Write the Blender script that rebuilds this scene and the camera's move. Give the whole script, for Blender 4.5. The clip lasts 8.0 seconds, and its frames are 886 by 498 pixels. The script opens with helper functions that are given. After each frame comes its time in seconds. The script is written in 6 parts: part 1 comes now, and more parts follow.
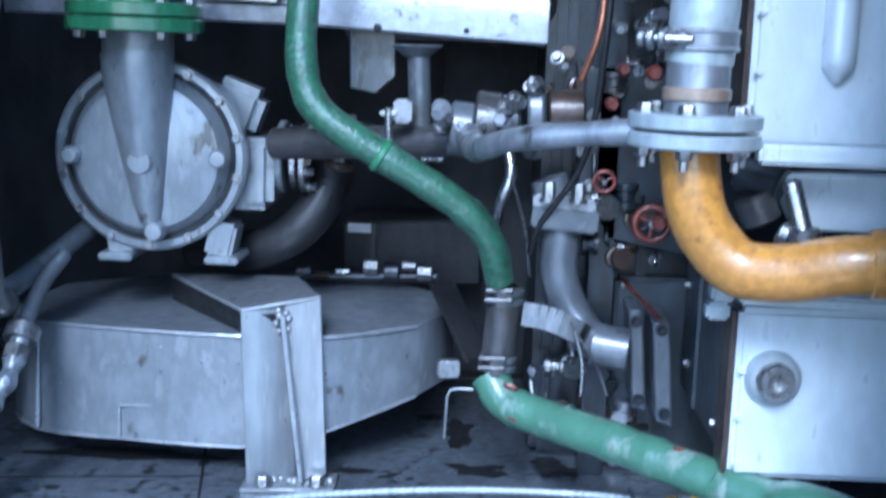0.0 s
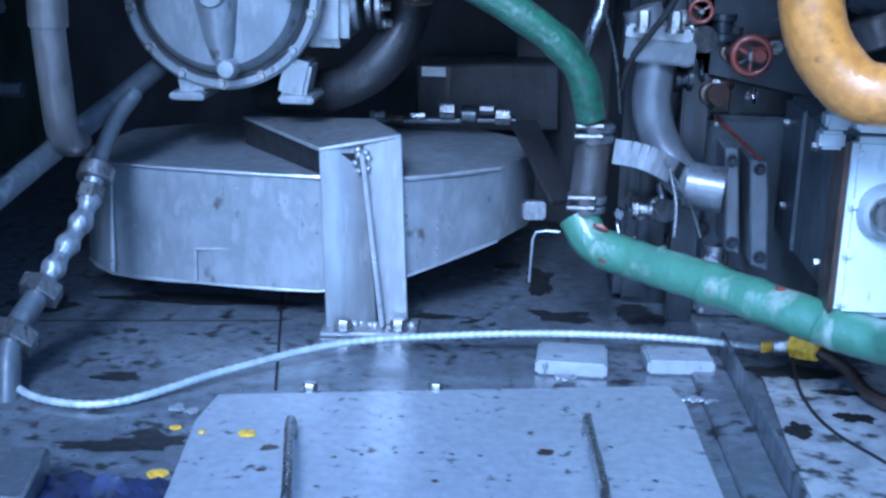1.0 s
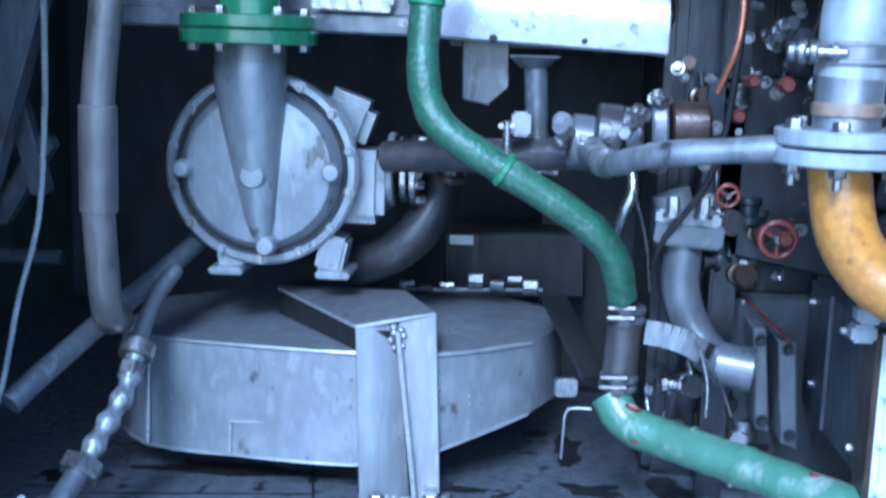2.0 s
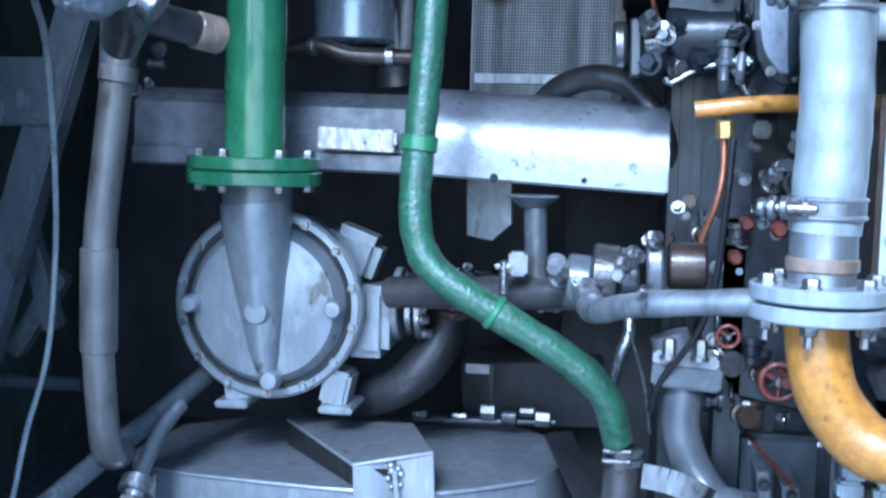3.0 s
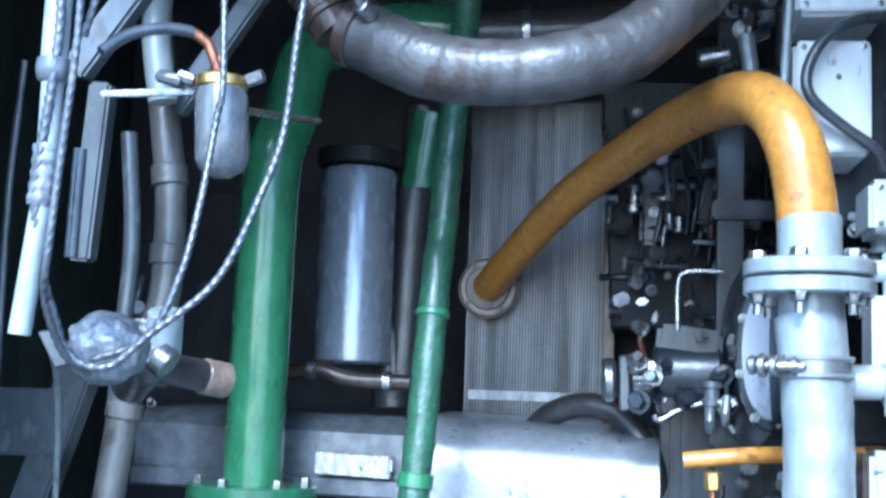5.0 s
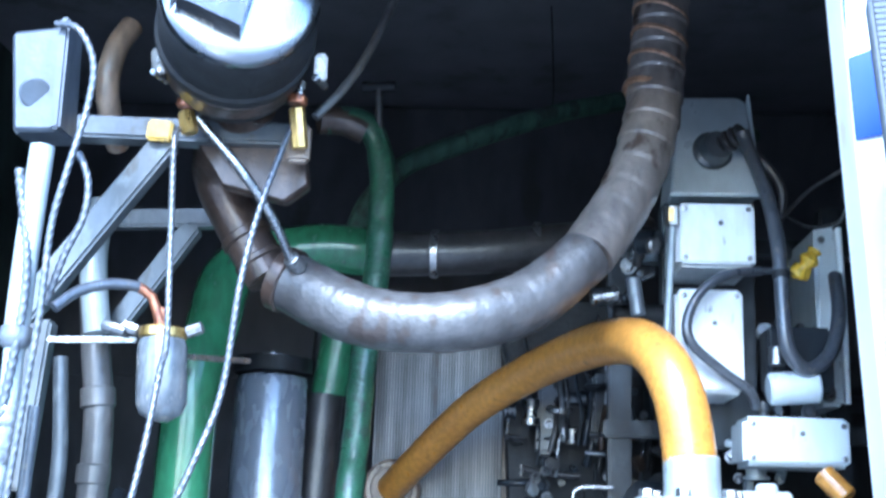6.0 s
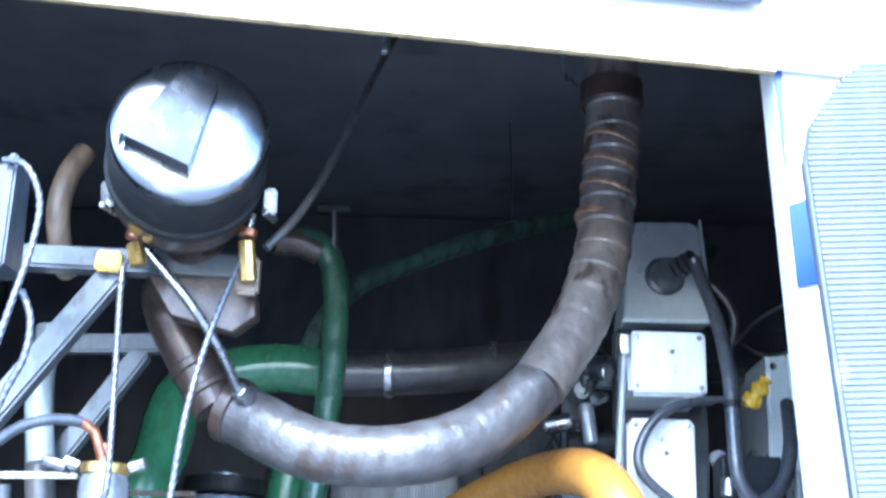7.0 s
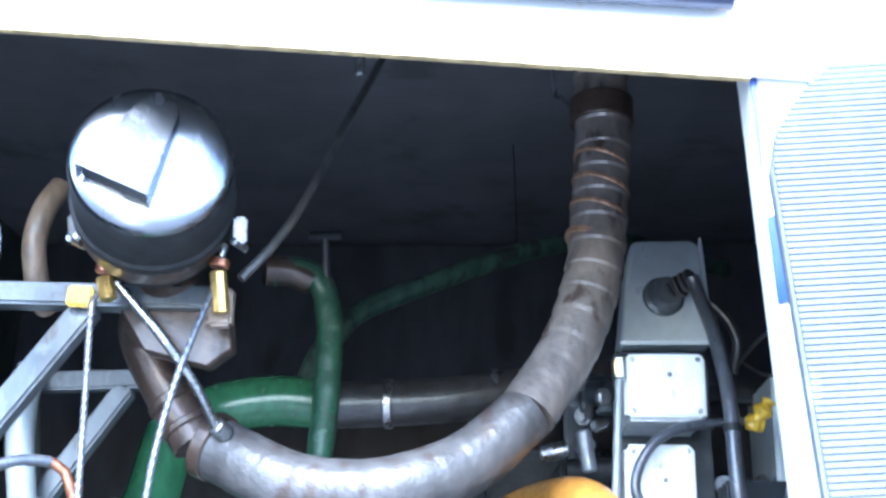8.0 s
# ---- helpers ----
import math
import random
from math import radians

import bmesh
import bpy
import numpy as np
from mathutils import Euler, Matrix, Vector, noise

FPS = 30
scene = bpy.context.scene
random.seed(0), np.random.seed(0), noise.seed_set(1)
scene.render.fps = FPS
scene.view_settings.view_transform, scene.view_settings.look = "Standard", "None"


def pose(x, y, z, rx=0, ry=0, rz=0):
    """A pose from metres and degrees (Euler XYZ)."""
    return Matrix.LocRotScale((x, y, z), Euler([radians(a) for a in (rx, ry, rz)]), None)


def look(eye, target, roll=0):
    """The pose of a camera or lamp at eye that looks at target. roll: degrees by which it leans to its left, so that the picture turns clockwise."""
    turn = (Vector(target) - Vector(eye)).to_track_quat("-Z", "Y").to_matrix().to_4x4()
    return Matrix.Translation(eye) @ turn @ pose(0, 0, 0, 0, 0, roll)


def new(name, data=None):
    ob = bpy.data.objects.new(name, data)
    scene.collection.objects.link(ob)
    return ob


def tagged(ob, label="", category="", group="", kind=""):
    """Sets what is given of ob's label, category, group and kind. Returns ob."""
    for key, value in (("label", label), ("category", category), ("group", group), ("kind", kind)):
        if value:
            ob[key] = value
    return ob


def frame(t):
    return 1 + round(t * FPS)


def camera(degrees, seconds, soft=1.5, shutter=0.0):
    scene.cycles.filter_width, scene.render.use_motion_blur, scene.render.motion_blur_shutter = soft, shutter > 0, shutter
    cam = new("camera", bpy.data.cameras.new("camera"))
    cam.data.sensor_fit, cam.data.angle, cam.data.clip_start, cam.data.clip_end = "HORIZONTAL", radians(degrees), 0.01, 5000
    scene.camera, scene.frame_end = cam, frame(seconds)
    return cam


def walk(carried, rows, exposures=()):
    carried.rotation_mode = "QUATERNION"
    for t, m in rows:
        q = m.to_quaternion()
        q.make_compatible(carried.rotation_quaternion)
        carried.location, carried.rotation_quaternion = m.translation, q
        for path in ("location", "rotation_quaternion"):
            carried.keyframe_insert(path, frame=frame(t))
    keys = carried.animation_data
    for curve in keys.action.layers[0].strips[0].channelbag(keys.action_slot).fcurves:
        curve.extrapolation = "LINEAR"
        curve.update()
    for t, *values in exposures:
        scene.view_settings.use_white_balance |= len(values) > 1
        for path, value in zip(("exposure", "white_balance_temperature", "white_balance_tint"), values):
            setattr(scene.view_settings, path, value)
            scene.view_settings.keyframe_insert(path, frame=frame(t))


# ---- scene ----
cam = camera(40.6, 8.0, soft=2.6, shutter=0.3)
PATH = [
    (0, (0.339, 0.175, 1.602), (0.273, 2.146, 1.266), 2),
    (0.5, (0.318, 0.222, 1.546), (0.207, 2.159, 1.058), 1.2),
    (1, (0.284, 0.233, 1.532), (0.146, 2.153, 0.991), 1.4),
    (1.5, (0.275, 0.233, 1.557), (0.12, 2.169, 1.079), 1.3),
    (2, (0.237, 0.212, 1.616), (0.085, 2.177, 1.277), 1.7),
    (2.2, (0.245, 0.201, 1.632), (0.083, 2.174, 1.35), 1.7),
    (3.3, (0.377, 0.228, 1.698), (0.056, 2.197, 1.551), 1.3),
    (3.5, (0.371, 0.222, 1.704), (0.065, 2.195, 1.597), 0.7),
    (4, (0.37, 0.21, 1.732), (0.032, 2.182, 1.705), 1.6),
    (4.2, (0.373, 0.207, 1.752), (0.029, 2.177, 1.777), 1.5),
    (5.3, (0.34, 0.124, 1.833), (0.116, 2.091, 2.117), 1.7),
    (5.5, (0.332, 0.087, 1.857), (0.159, 2.056, 2.17), 1.3),
    (6, (0.321, -0.006, 1.912), (0.224, 1.937, 2.379), 2),
    (6.5, (0.32, -0.014, 1.939), (0.265, 1.918, 2.454), 1.9),
    (7, (0.345, -0.019, 1.97), (0.296, 1.885, 2.58), 2),
    (7.5, (0.355, -0.003, 1.988), (0.261, 1.869, 2.686), 0.6),
    (8, (0.421, 0.031, 1.982), (0.307, 1.918, 2.636), 1),
]
walk(cam, [(t, look(eye, target, roll)) for t, eye, target, roll in PATH],
     exposures=[(0.0, 0.78, 4500, 8), (0.5, 1.05, 4150, 8), (1.0, 0.78, 4000, 11), (2.0, 0.98, 4200, 8), (3.5, 1.12, 4440, 6), (4.0, 1.12, 4430, 5), (5.5, 1.97, 4720, 4), (6.0, 2.34, 4680, 6), (6.5, 2.45, 4700, 9), (7.5, 2.78, 4980, 9), (8.0, 2.74, 5000, 8)])

# ---- world and light ----
world = bpy.data.worlds.new("sky")
scene.world = world
world.use_nodes = True
wn = world.node_tree
sky = wn.nodes.new("ShaderNodeTexSky")
sky.sky_type, sky.sun_disc = "NISHITA", False
sky.sun_elevation, sky.sun_rotation = radians(38), radians(186)
wn.links.new(sky.outputs[0], wn.nodes["Background"].inputs[0])
wn.nodes["Background"].inputs[1].default_value = 0.215
sun = new("sun", bpy.data.lights.new("sun", "SUN"))
sun.data.energy, sun.data.angle, sun.data.color = 2.4, radians(18), (1.0, 0.96, 0.9)
sun.matrix_world = look((-0.2, -3.6, 5.42), (0.3, 1.4, 1.5))

# ---- materials ----
def surface(name, colour, rough=0.5, metal=0.0, dirt=(0.03, 0.028, 0.025), amount=0.35, scale=9.0, grain=160.0, bump=0.15, vary=0.12, wear=None, holes=0, coat=0.5, mottle=0.35, streak=0.4):
    """Paint, metal or rubber: two scales of tone, dirt in patches, fine relief."""
    m = bpy.data.materials.new(name)
    m.use_nodes = True
    t, n, l = m.node_tree, m.node_tree.nodes, m.node_tree.links
    b = n["Principled BSDF"]
    co = n.new("ShaderNodeTexCoord")
    big, fine, spots = (n.new("ShaderNodeTexNoise") for _ in range(3))
    for node, s, d in ((big, scale, 6), (fine, grain, 3), (spots, scale * 3.1, 8)):
        node.inputs["Scale"].default_value, node.inputs["Detail"].default_value = s, d
        l.new(co.outputs["Object"], node.inputs["Vector"])
    run = n.new("ShaderNodeMapping")
    run.inputs["Scale"].default_value = (1.0, 1.0, streak)
    l.new(co.outputs["Object"], run.inputs["Vector"])
    l.new(run.outputs[0], spots.inputs["Vector"])
    tone = n.new("ShaderNodeMix")
    tone.data_type = "RGBA"
    tone.inputs[6].default_value = (*[c * (1 - vary) for c in colour], 1)
    tone.inputs[7].default_value = (*[min(1, c * (1 + vary)) for c in colour], 1)
    l.new(big.outputs[0], tone.inputs[0])
    smear = n.new("ShaderNodeMapRange")
    smear.inputs[1].default_value, smear.inputs[2].default_value = 0.36, 0.62
    smear.inputs[3].default_value, smear.inputs[4].default_value = 1.0 + mottle * 0.25, 1.0 - mottle
    l.new(spots.outputs[0], smear.inputs[0])
    dull = n.new("ShaderNodeMix")
    dull.data_type, dull.blend_type = "RGBA", "MULTIPLY"
    dull.inputs[0].default_value = 1.0
    l.new(tone.outputs[2], dull.inputs[6])
    l.new(smear.outputs[0], dull.inputs[7])
    last = dull
    if wear:
        ramp = n.new("ShaderNodeMapRange")
        ramp.inputs[1].default_value, ramp.inputs[2].default_value = 0.55, 0.68
        l.new(spots.outputs[0], ramp.inputs[0])
        w = n.new("ShaderNodeMix")
        w.data_type = "RGBA"
        w.inputs[7].default_value = (*wear, 1)
        l.new(ramp.outputs[0], w.inputs[0])
        l.new(last.outputs[2], w.inputs[6])
        last = w
    if holes:
        dots = n.new("ShaderNodeTexVoronoi")
        dots.inputs["Scale"].default_value, dots.inputs["Randomness"].default_value = holes, 0.0
        l.new(co.outputs["Object"], dots.inputs["Vector"])
        edge = n.new("ShaderNodeMapRange")
        edge.inputs[1].default_value, edge.inputs[2].default_value = 0.42, 0.32
        l.new(dots.outputs["Distance"], edge.inputs[0])
        h = n.new("ShaderNodeMix")
        h.data_type = "RGBA"
        h.inputs[7].default_value = (0.02, 0.02, 0.02, 1)
        l.new(edge.outputs[0], h.inputs[0])
        l.new(last.outputs[2], h.inputs[6])
        last = h
    mix = n.new("ShaderNodeMix")
    mix.data_type = "RGBA"
    mix.inputs[7].default_value = (*dirt, 1)
    cut = n.new("ShaderNodeMapRange")
    cut.inputs[1].default_value, cut.inputs[2].default_value, cut.inputs[4].default_value = 0.68 - amount * 0.2, 0.74 - amount * 0.2, 0.85
    blend = n.new("ShaderNodeMath")
    blend.operation = "ADD"
    half = n.new("ShaderNodeMath")
    half.operation = "MULTIPLY"
    half.inputs[1].default_value = 0.45
    l.new(big.outputs[0], half.inputs[0])
    l.new(half.outputs[0], blend.inputs[0])
    more = n.new("ShaderNodeMath")
    more.operation = "MULTIPLY"
    more.inputs[1].default_value = 0.6
    l.new(spots.outputs[0], more.inputs[0])
    l.new(more.outputs[0], blend.inputs[1])
    l.new(blend.outputs[0], cut.inputs[0])
    l.new(cut.outputs[0], mix.inputs[0])
    l.new(last.outputs[2], mix.inputs[6])
    l.new(mix.outputs[2], b.inputs["Base Color"])
    r = n.new("ShaderNodeMapRange")
    r.inputs[3].default_value, r.inputs[4].default_value = max(0.05, rough - 0.13), min(1, rough + 0.18)
    l.new(spots.outputs[0], r.inputs[0])
    l.new(r.outputs[0], b.inputs["Roughness"])
    b.inputs["Metallic"].default_value = metal
    b.inputs["Coat Weight"].default_value, b.inputs["Coat Roughness"].default_value = coat, 0.2
    bp = n.new("ShaderNodeBump")
    bp.inputs["Strength"].default_value, bp.inputs["Distance"].default_value = bump, 0.004
    l.new(fine.outputs[0], bp.inputs["Height"])
    l.new(bp.outputs[0], b.inputs["Normal"])
    return m


OIL = (0.012, 0.011, 0.010)
GRIME = (0.05, 0.045, 0.038)
M = dict(
    floor=surface("floor_paint", (0.125, 0.138, 0.158), 0.3, 0.15, OIL, 0.5, 15.0, 60, 0.35, 0.3, wear=(0.1, 0.105, 0.11), mottle=0.3),
    plate=surface("plate_paint", (0.3, 0.32, 0.345), 0.36, 0.15, OIL, 0.3, 22.0, 90, 0.2, 0.12, mottle=0.1),
    duct=surface("duct_paint", (0.235, 0.25, 0.268), 0.32, 0.3, GRIME, 0.3, 12.0, 90, 0.14, 0.22, wear=(0.265, 0.28, 0.297), mottle=0.24, streak=0.5),
    bracket=surface("bracket_paint", (0.30, 0.31, 0.32), 0.32, 0.45, GRIME, 0.22, 16.0, 90, 0.12, 0.22, wear=(0.4, 0.4, 0.4), mottle=0.22, streak=0.15),
    pump=surface("pump_paint", (0.25, 0.268, 0.285), 0.34, 0.3, GRIME, 0.34, 13.0, 110, 0.16, 0.22, wear=(0.275, 0.293, 0.308), mottle=0.26, streak=0.35),
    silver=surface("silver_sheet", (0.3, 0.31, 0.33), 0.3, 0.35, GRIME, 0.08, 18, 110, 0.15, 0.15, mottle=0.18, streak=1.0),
    alu=surface("aluminium_pipe", (0.3, 0.31, 0.325), 0.42, 0.6, GRIME, 0.35, 16, 110, 0.15, 0.25),
    steel=surface("bare_steel", (0.42, 0.42, 0.42), 0.26, 0.95, (0.08, 0.07, 0.06), 0.15, 30, 200, 0.2, 0.2),
    bolt=surface("zinc_bolt", (0.32, 0.32, 0.32), 0.3, 0.85, (0.06, 0.055, 0.05), 0.35, 50, 300, 0.2, 0.2),
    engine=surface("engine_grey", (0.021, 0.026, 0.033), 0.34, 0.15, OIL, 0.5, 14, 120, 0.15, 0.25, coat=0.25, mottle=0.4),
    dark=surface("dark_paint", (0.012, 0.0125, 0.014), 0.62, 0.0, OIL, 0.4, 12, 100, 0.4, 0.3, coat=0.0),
    wall=surface("soot_dark_wall", (0.075, 0.074, 0.08), 0.6, 0.0, (0.045, 0.042, 0.04), 0.35, 3, 60, 0.3, 0.3, coat=0.0),
    green_wall=surface("dark_green_wall", (0.075, 0.095, 0.08), 0.6, 0.0, (0.05, 0.05, 0.045), 0.35, 4, 60, 0.3, 0.2, coat=0.0),
    lining=surface("dusty_grey_lining", (0.2, 0.195, 0.205), 0.7, 0.0, (0.13, 0.125, 0.125), 0.3, 2.2, 60, 0.3, 0.12, coat=0.0, mottle=0.12),
    green=surface("green_gloss", (0.06, 0.19, 0.088), 0.2, 0.0, (0.015, 0.05, 0.028), 0.12, 20, 120, 0.12, 0.2, mottle=0.2),
    hose=surface("green_hose_rubber", (0.045, 0.118, 0.066), 0.3, 0.0, (0.03, 0.05, 0.036), 0.45, 22, 160, 0.5, 0.3, wear=(0.1, 0.19, 0.13), mottle=0.4, streak=1.0),
    dim_hose=surface("dusty_dark_hose", (0.06, 0.11, 0.075), 0.5, 0.0, (0.03, 0.035, 0.03), 0.6, 16, 160, 0.4, 0.3, coat=0.0),
    drop=surface("chalky_grey_pipe", (0.125, 0.12, 0.116), 0.42, 0.15, GRIME, 0.4, 12, 120, 0.3, 0.3, mottle=0.3),
    grey_pipe=surface("grey_pipe_paint", (0.15, 0.16, 0.175), 0.34, 0.2, GRIME, 0.3, 15, 110, 0.15, 0.2, mottle=0.25),
    # darker version of the silver sheet, with shade put into the colour
    shroud=surface("shaded_shroud_sheet", (0.16, 0.17, 0.19), 0.36, 0.3, GRIME, 0.3, 14, 110, 0.15, 0.2, mottle=0.3, streak=1.0),
    hose_grey=surface("worn_green_hose", (0.09, 0.19, 0.12), 0.34, 0.0, (0.06, 0.03, 0.025), 0.3, 9, 160, 0.4, 0.25, wear=(0.27, 0.33, 0.27), mottle=0.15),
    yellow=surface("ochre_yellow", (0.5, 0.235, 0.04), 0.3, 0.0, (0.2, 0.09, 0.025), 0.22, 26, 140, 0.22, 0.18, wear=(0.42, 0.19, 0.035), mottle=0.24, streak=1.0),
    cream=surface("cream_paint", (0.27, 0.2, 0.145), 0.45, 0.0, (0.2, 0.11, 0.06), 0.4, 22, 140, 0.25, 0.2),
    brown=surface("heat_browned_steel", (0.075, 0.05, 0.037), 0.42, 0.4, (0.04, 0.028, 0.022), 0.5, 14, 120, 0.45, 0.35),
    lagging=surface("dull_grey_rubber", (0.06, 0.057, 0.057), 0.34, 0.2, (0.05, 0.04, 0.035), 0.4, 14, 130, 0.45, 0.3),
    # rust-brown hose wrap, made paler to carry the sunlight on it
    rusty=surface("sun_lightened_rust_wrap", (0.235, 0.2, 0.175), 0.38, 0.15, (0.05, 0.03, 0.02), 0.45, 12, 110, 0.4, 0.3),
    peach=surface("burnished_copper_edge", (0.5, 0.3, 0.18), 0.34, 0.5, (0.2, 0.1, 0.06), 0.3, 30, 160, 0.2, 0.25),
    box_blue=surface("blue_grey_box_paint", (0.07, 0.08, 0.097), 0.42, 0.1, GRIME, 0.25, 14, 120, 0.12, 0.2, coat=0.1, mottle=0.2),
    wrap=surface("grey_hose_wrap", (0.085, 0.08, 0.079), 0.4, 0.15, (0.055, 0.04, 0.033), 0.5, 12, 110, 0.4, 0.25, coat=0.12),
    pale=surface("pale_grey_paint", (0.35, 0.385, 0.395), 0.36, 0.15, (0.09, 0.088, 0.08), 0.12, 18, 110, 0.25, 0.18, mottle=0.18),
    side_panel=surface("bright_panel_paint", (0.66, 0.71, 0.73), 0.3, 0.1, (0.2, 0.2, 0.19), 0.1, 14, 110, 0.12, 0.08, mottle=0.08),
    slate=surface("slate_paint", (0.058, 0.068, 0.078), 0.4, 0.1, OIL, 0.25, 14, 120, 0.12, 0.2, coat=0.15, mottle=0.25),
    worn_plate=surface("worn_plate_paint", (0.36, 0.385, 0.41), 0.3, 0.15, OIL, 0.6, 12.0, 90, 0.25, 0.2, wear=(0.3, 0.32, 0.34), mottle=0.35),
    aged=surface("aged_cream_edge", (0.55, 0.42, 0.2), 0.5, 0.0, (0.3, 0.2, 0.1), 0.3, 12, 120, 0.1, 0.15, coat=0.0),
    white_box=surface("white_box_paint", (0.8, 0.83, 0.84), 0.34, 0.05, (0.2, 0.2, 0.19), 0.22, 18, 130, 0.12, 0.08, mottle=0.1),
    white=surface("white_body_paint", (0.8, 0.8, 0.78), 0.45, 0.0, (0.6, 0.5, 0.3), 0.2, 4, 60, 0.05, 0.04, coat=0.0, mottle=0.05),
    blue=surface("blue_body_paint", (0.008, 0.045, 0.25), 0.4, 0.0, (0.05, 0.1, 0.3), 0.2, 6, 80, 0.05, mottle=0.05),
    mesh=surface("grey_woven_mesh", (0.085, 0.092, 0.1), 0.7, 0.0, (0.2, 0.22, 0.25), 0.3, 9, 200, 0.3, 0.15, mottle=0.05),
    perforated=surface("perforated_steel", (0.15, 0.15, 0.156), 0.36, 0.5, (0.05, 0.042, 0.038), 0.3, 14, 60, 0.2, 0.3, holes=170, mottle=0.4, streak=0.06, coat=0.0),
    frame_grey=surface("frame_paint", (0.09, 0.1, 0.11), 0.38, 0.15, GRIME, 0.4, 16, 110, 0.12, 0.25, wear=(0.14, 0.155, 0.165), mottle=0.25),
    canister=surface("slate_canister", (0.36, 0.39, 0.45), 0.24, 0.35, (0.04, 0.04, 0.04), 0.1, 14, 130, 0.05, 0.08, mottle=0.07),
    black=surface("black_rubber", (0.014, 0.014, 0.015), 0.5, 0.0, (0.03, 0.027, 0.025), 0.3, 18, 160, 0.4, 0.3, coat=0.15),
    cable=surface("grey_white_cable", (0.085, 0.09, 0.103), 0.3, 0.2, (0.14, 0.13, 0.12), 0.35, 40, 300, 0.2, 0.2, mottle=0.2),
    copper=surface("copper", (0.5, 0.2, 0.1), 0.32, 0.8, (0.15, 0.06, 0.04), 0.4, 40, 200, 0.2, 0.2),
    brass=surface("brass", (0.6, 0.4, 0.12), 0.3, 0.8, (0.16, 0.1, 0.04), 0.35, 40, 200, 0.2, 0.2),
    red=surface("red_paint", (0.18, 0.04, 0.025), 0.4, 0.0, (0.07, 0.015, 0.012), 0.4, 40, 200, 0.3, 0.3),
    tap=surface("tap_yellow", (0.7, 0.45, 0.03), 0.4, 0.0, (0.3, 0.18, 0.03), 0.25, 40, 200, 0.15),
    cloth=surface("navy_cloth", (0.008, 0.012, 0.05), 0.9, 0.0, (0.008, 0.01, 0.02), 0.3, 20, 300, 0.8),
    tape=surface("wrinkled_tape", (0.22, 0.235, 0.255), 0.34, 0.3, (0.1, 0.1, 0.1), 0.4, 40, 80, 1.0, 0.25),
    ground=surface("grey_concrete", (0.19, 0.185, 0.175), 0.85, 0.0, (0.11, 0.105, 0.1), 0.4, 0.6, 40, 0.3, 0.15, mottle=0.05),
    tube_blue=surface("blue_steel_tube", (0.022, 0.03, 0.075), 0.36, 0.25, (0.3, 0.2, 0.12), 0.3, 9, 120, 0.06),
    bowl=surface("clouded_plastic_bowl", (0.15, 0.157, 0.165), 0.2, 0.0, (0.2, 0.19, 0.17), 0.35, 30, 200, 0.1, 0.2),
    cap=surface("polished_cap", (0.33, 0.34, 0.36), 0.22, 1.0, (0.25, 0.25, 0.25), 0.15, 14, 200, 0.04, mottle=0.05, coat=0.0),
)


# ---- builders ----
def mesh_from(bm, name, mat, smooth=True):
    me = bpy.data.meshes.new(name)
    bmesh.ops.recalc_face_normals(bm, faces=bm.faces)
    bm.to_mesh(me)
    bm.free()
    if mat:
        me.materials.append(mat)
    if smooth:
        me.shade_smooth()
        me.set_sharp_from_angle(angle=radians(38))
    return me


def thing(name, at, label, category, group="", kind=""):
    ob = new(name)
    ob.location = at
    ob.empty_display_size = 0.05
    return tagged(ob, label, category, group, kind)


def part(name, bm, mat, parent, label=""):
    ob = new(name, mesh_from(bm, name, mat))
    ob.parent = parent
    if parent.type == "EMPTY":
        ob.matrix_parent_inverse = Matrix.Translation(-parent.location)
    return tagged(ob, label)


def solid(name, bm, mat, label, category, group="", kind=""):
    return tagged(new(name, mesh_from(bm, name, mat)), label, category, group, kind)


def axes(d):
    d = Vector(d).normalized()
    u = d.cross(Vector((0, 0, 1)) if abs(d.z) < 0.95 else Vector((0, 1, 0))).normalized()
    return d, u, d.cross(u).normalized()


def lathe(bm, a, d, profile, seg=28):
    """Turns (radius, distance along d) about the axis from a."""
    d, u, v = axes(d)
    a = Vector(a)
    rings = []
    for r, h in profile:
        if r < 1e-5:
            rings.append([bm.verts.new(a + d * h)])
        else:
            rings.append([bm.verts.new(a + d * h + (u * math.cos(k * math.tau / seg) + v * math.sin(k * math.tau / seg)) * r) for k in range(seg)])
    for p, q in zip(rings, rings[1:]):
        for k in range(seg):
            j = (k + 1) % seg
            if len(p) == 1 and len(q) == 1:
                break
            if len(p) == 1:
                bm.faces.new((p[0], q[j], q[k]))
            elif len(q) == 1:
                bm.faces.new((p[k], p[j], q[0]))
            else:
                bm.faces.new((p[k], p[j], q[j], q[k]))
    return bm


def rod(bm, a, b, r, r2=None, edge=0.002, seg=20):
    """A round bar from a to b with softened ends."""
    a, b = Vector(a), Vector(b)
    r2 = r if r2 is None else r2
    h = (b - a).length
    e = min(edge, h / 3, r / 2)
    return lathe(bm, a, b - a, [(0, 0), (r - e, 0), (r, e), (r2, h - e), (r2 - e, h), (0, h)], seg)


def ringed(bm, a, b, r, hole, edge=0.002, seg=28):
    """A flat ring from a to b."""
    a, b = Vector(a), Vector(b)
    h = (b - a).length
    return lathe(bm, a, b - a, [(hole, 0), (r - edge, 0), (r, edge), (r, h - edge), (r - edge, h), (hole, h), (hole, 0)], seg)


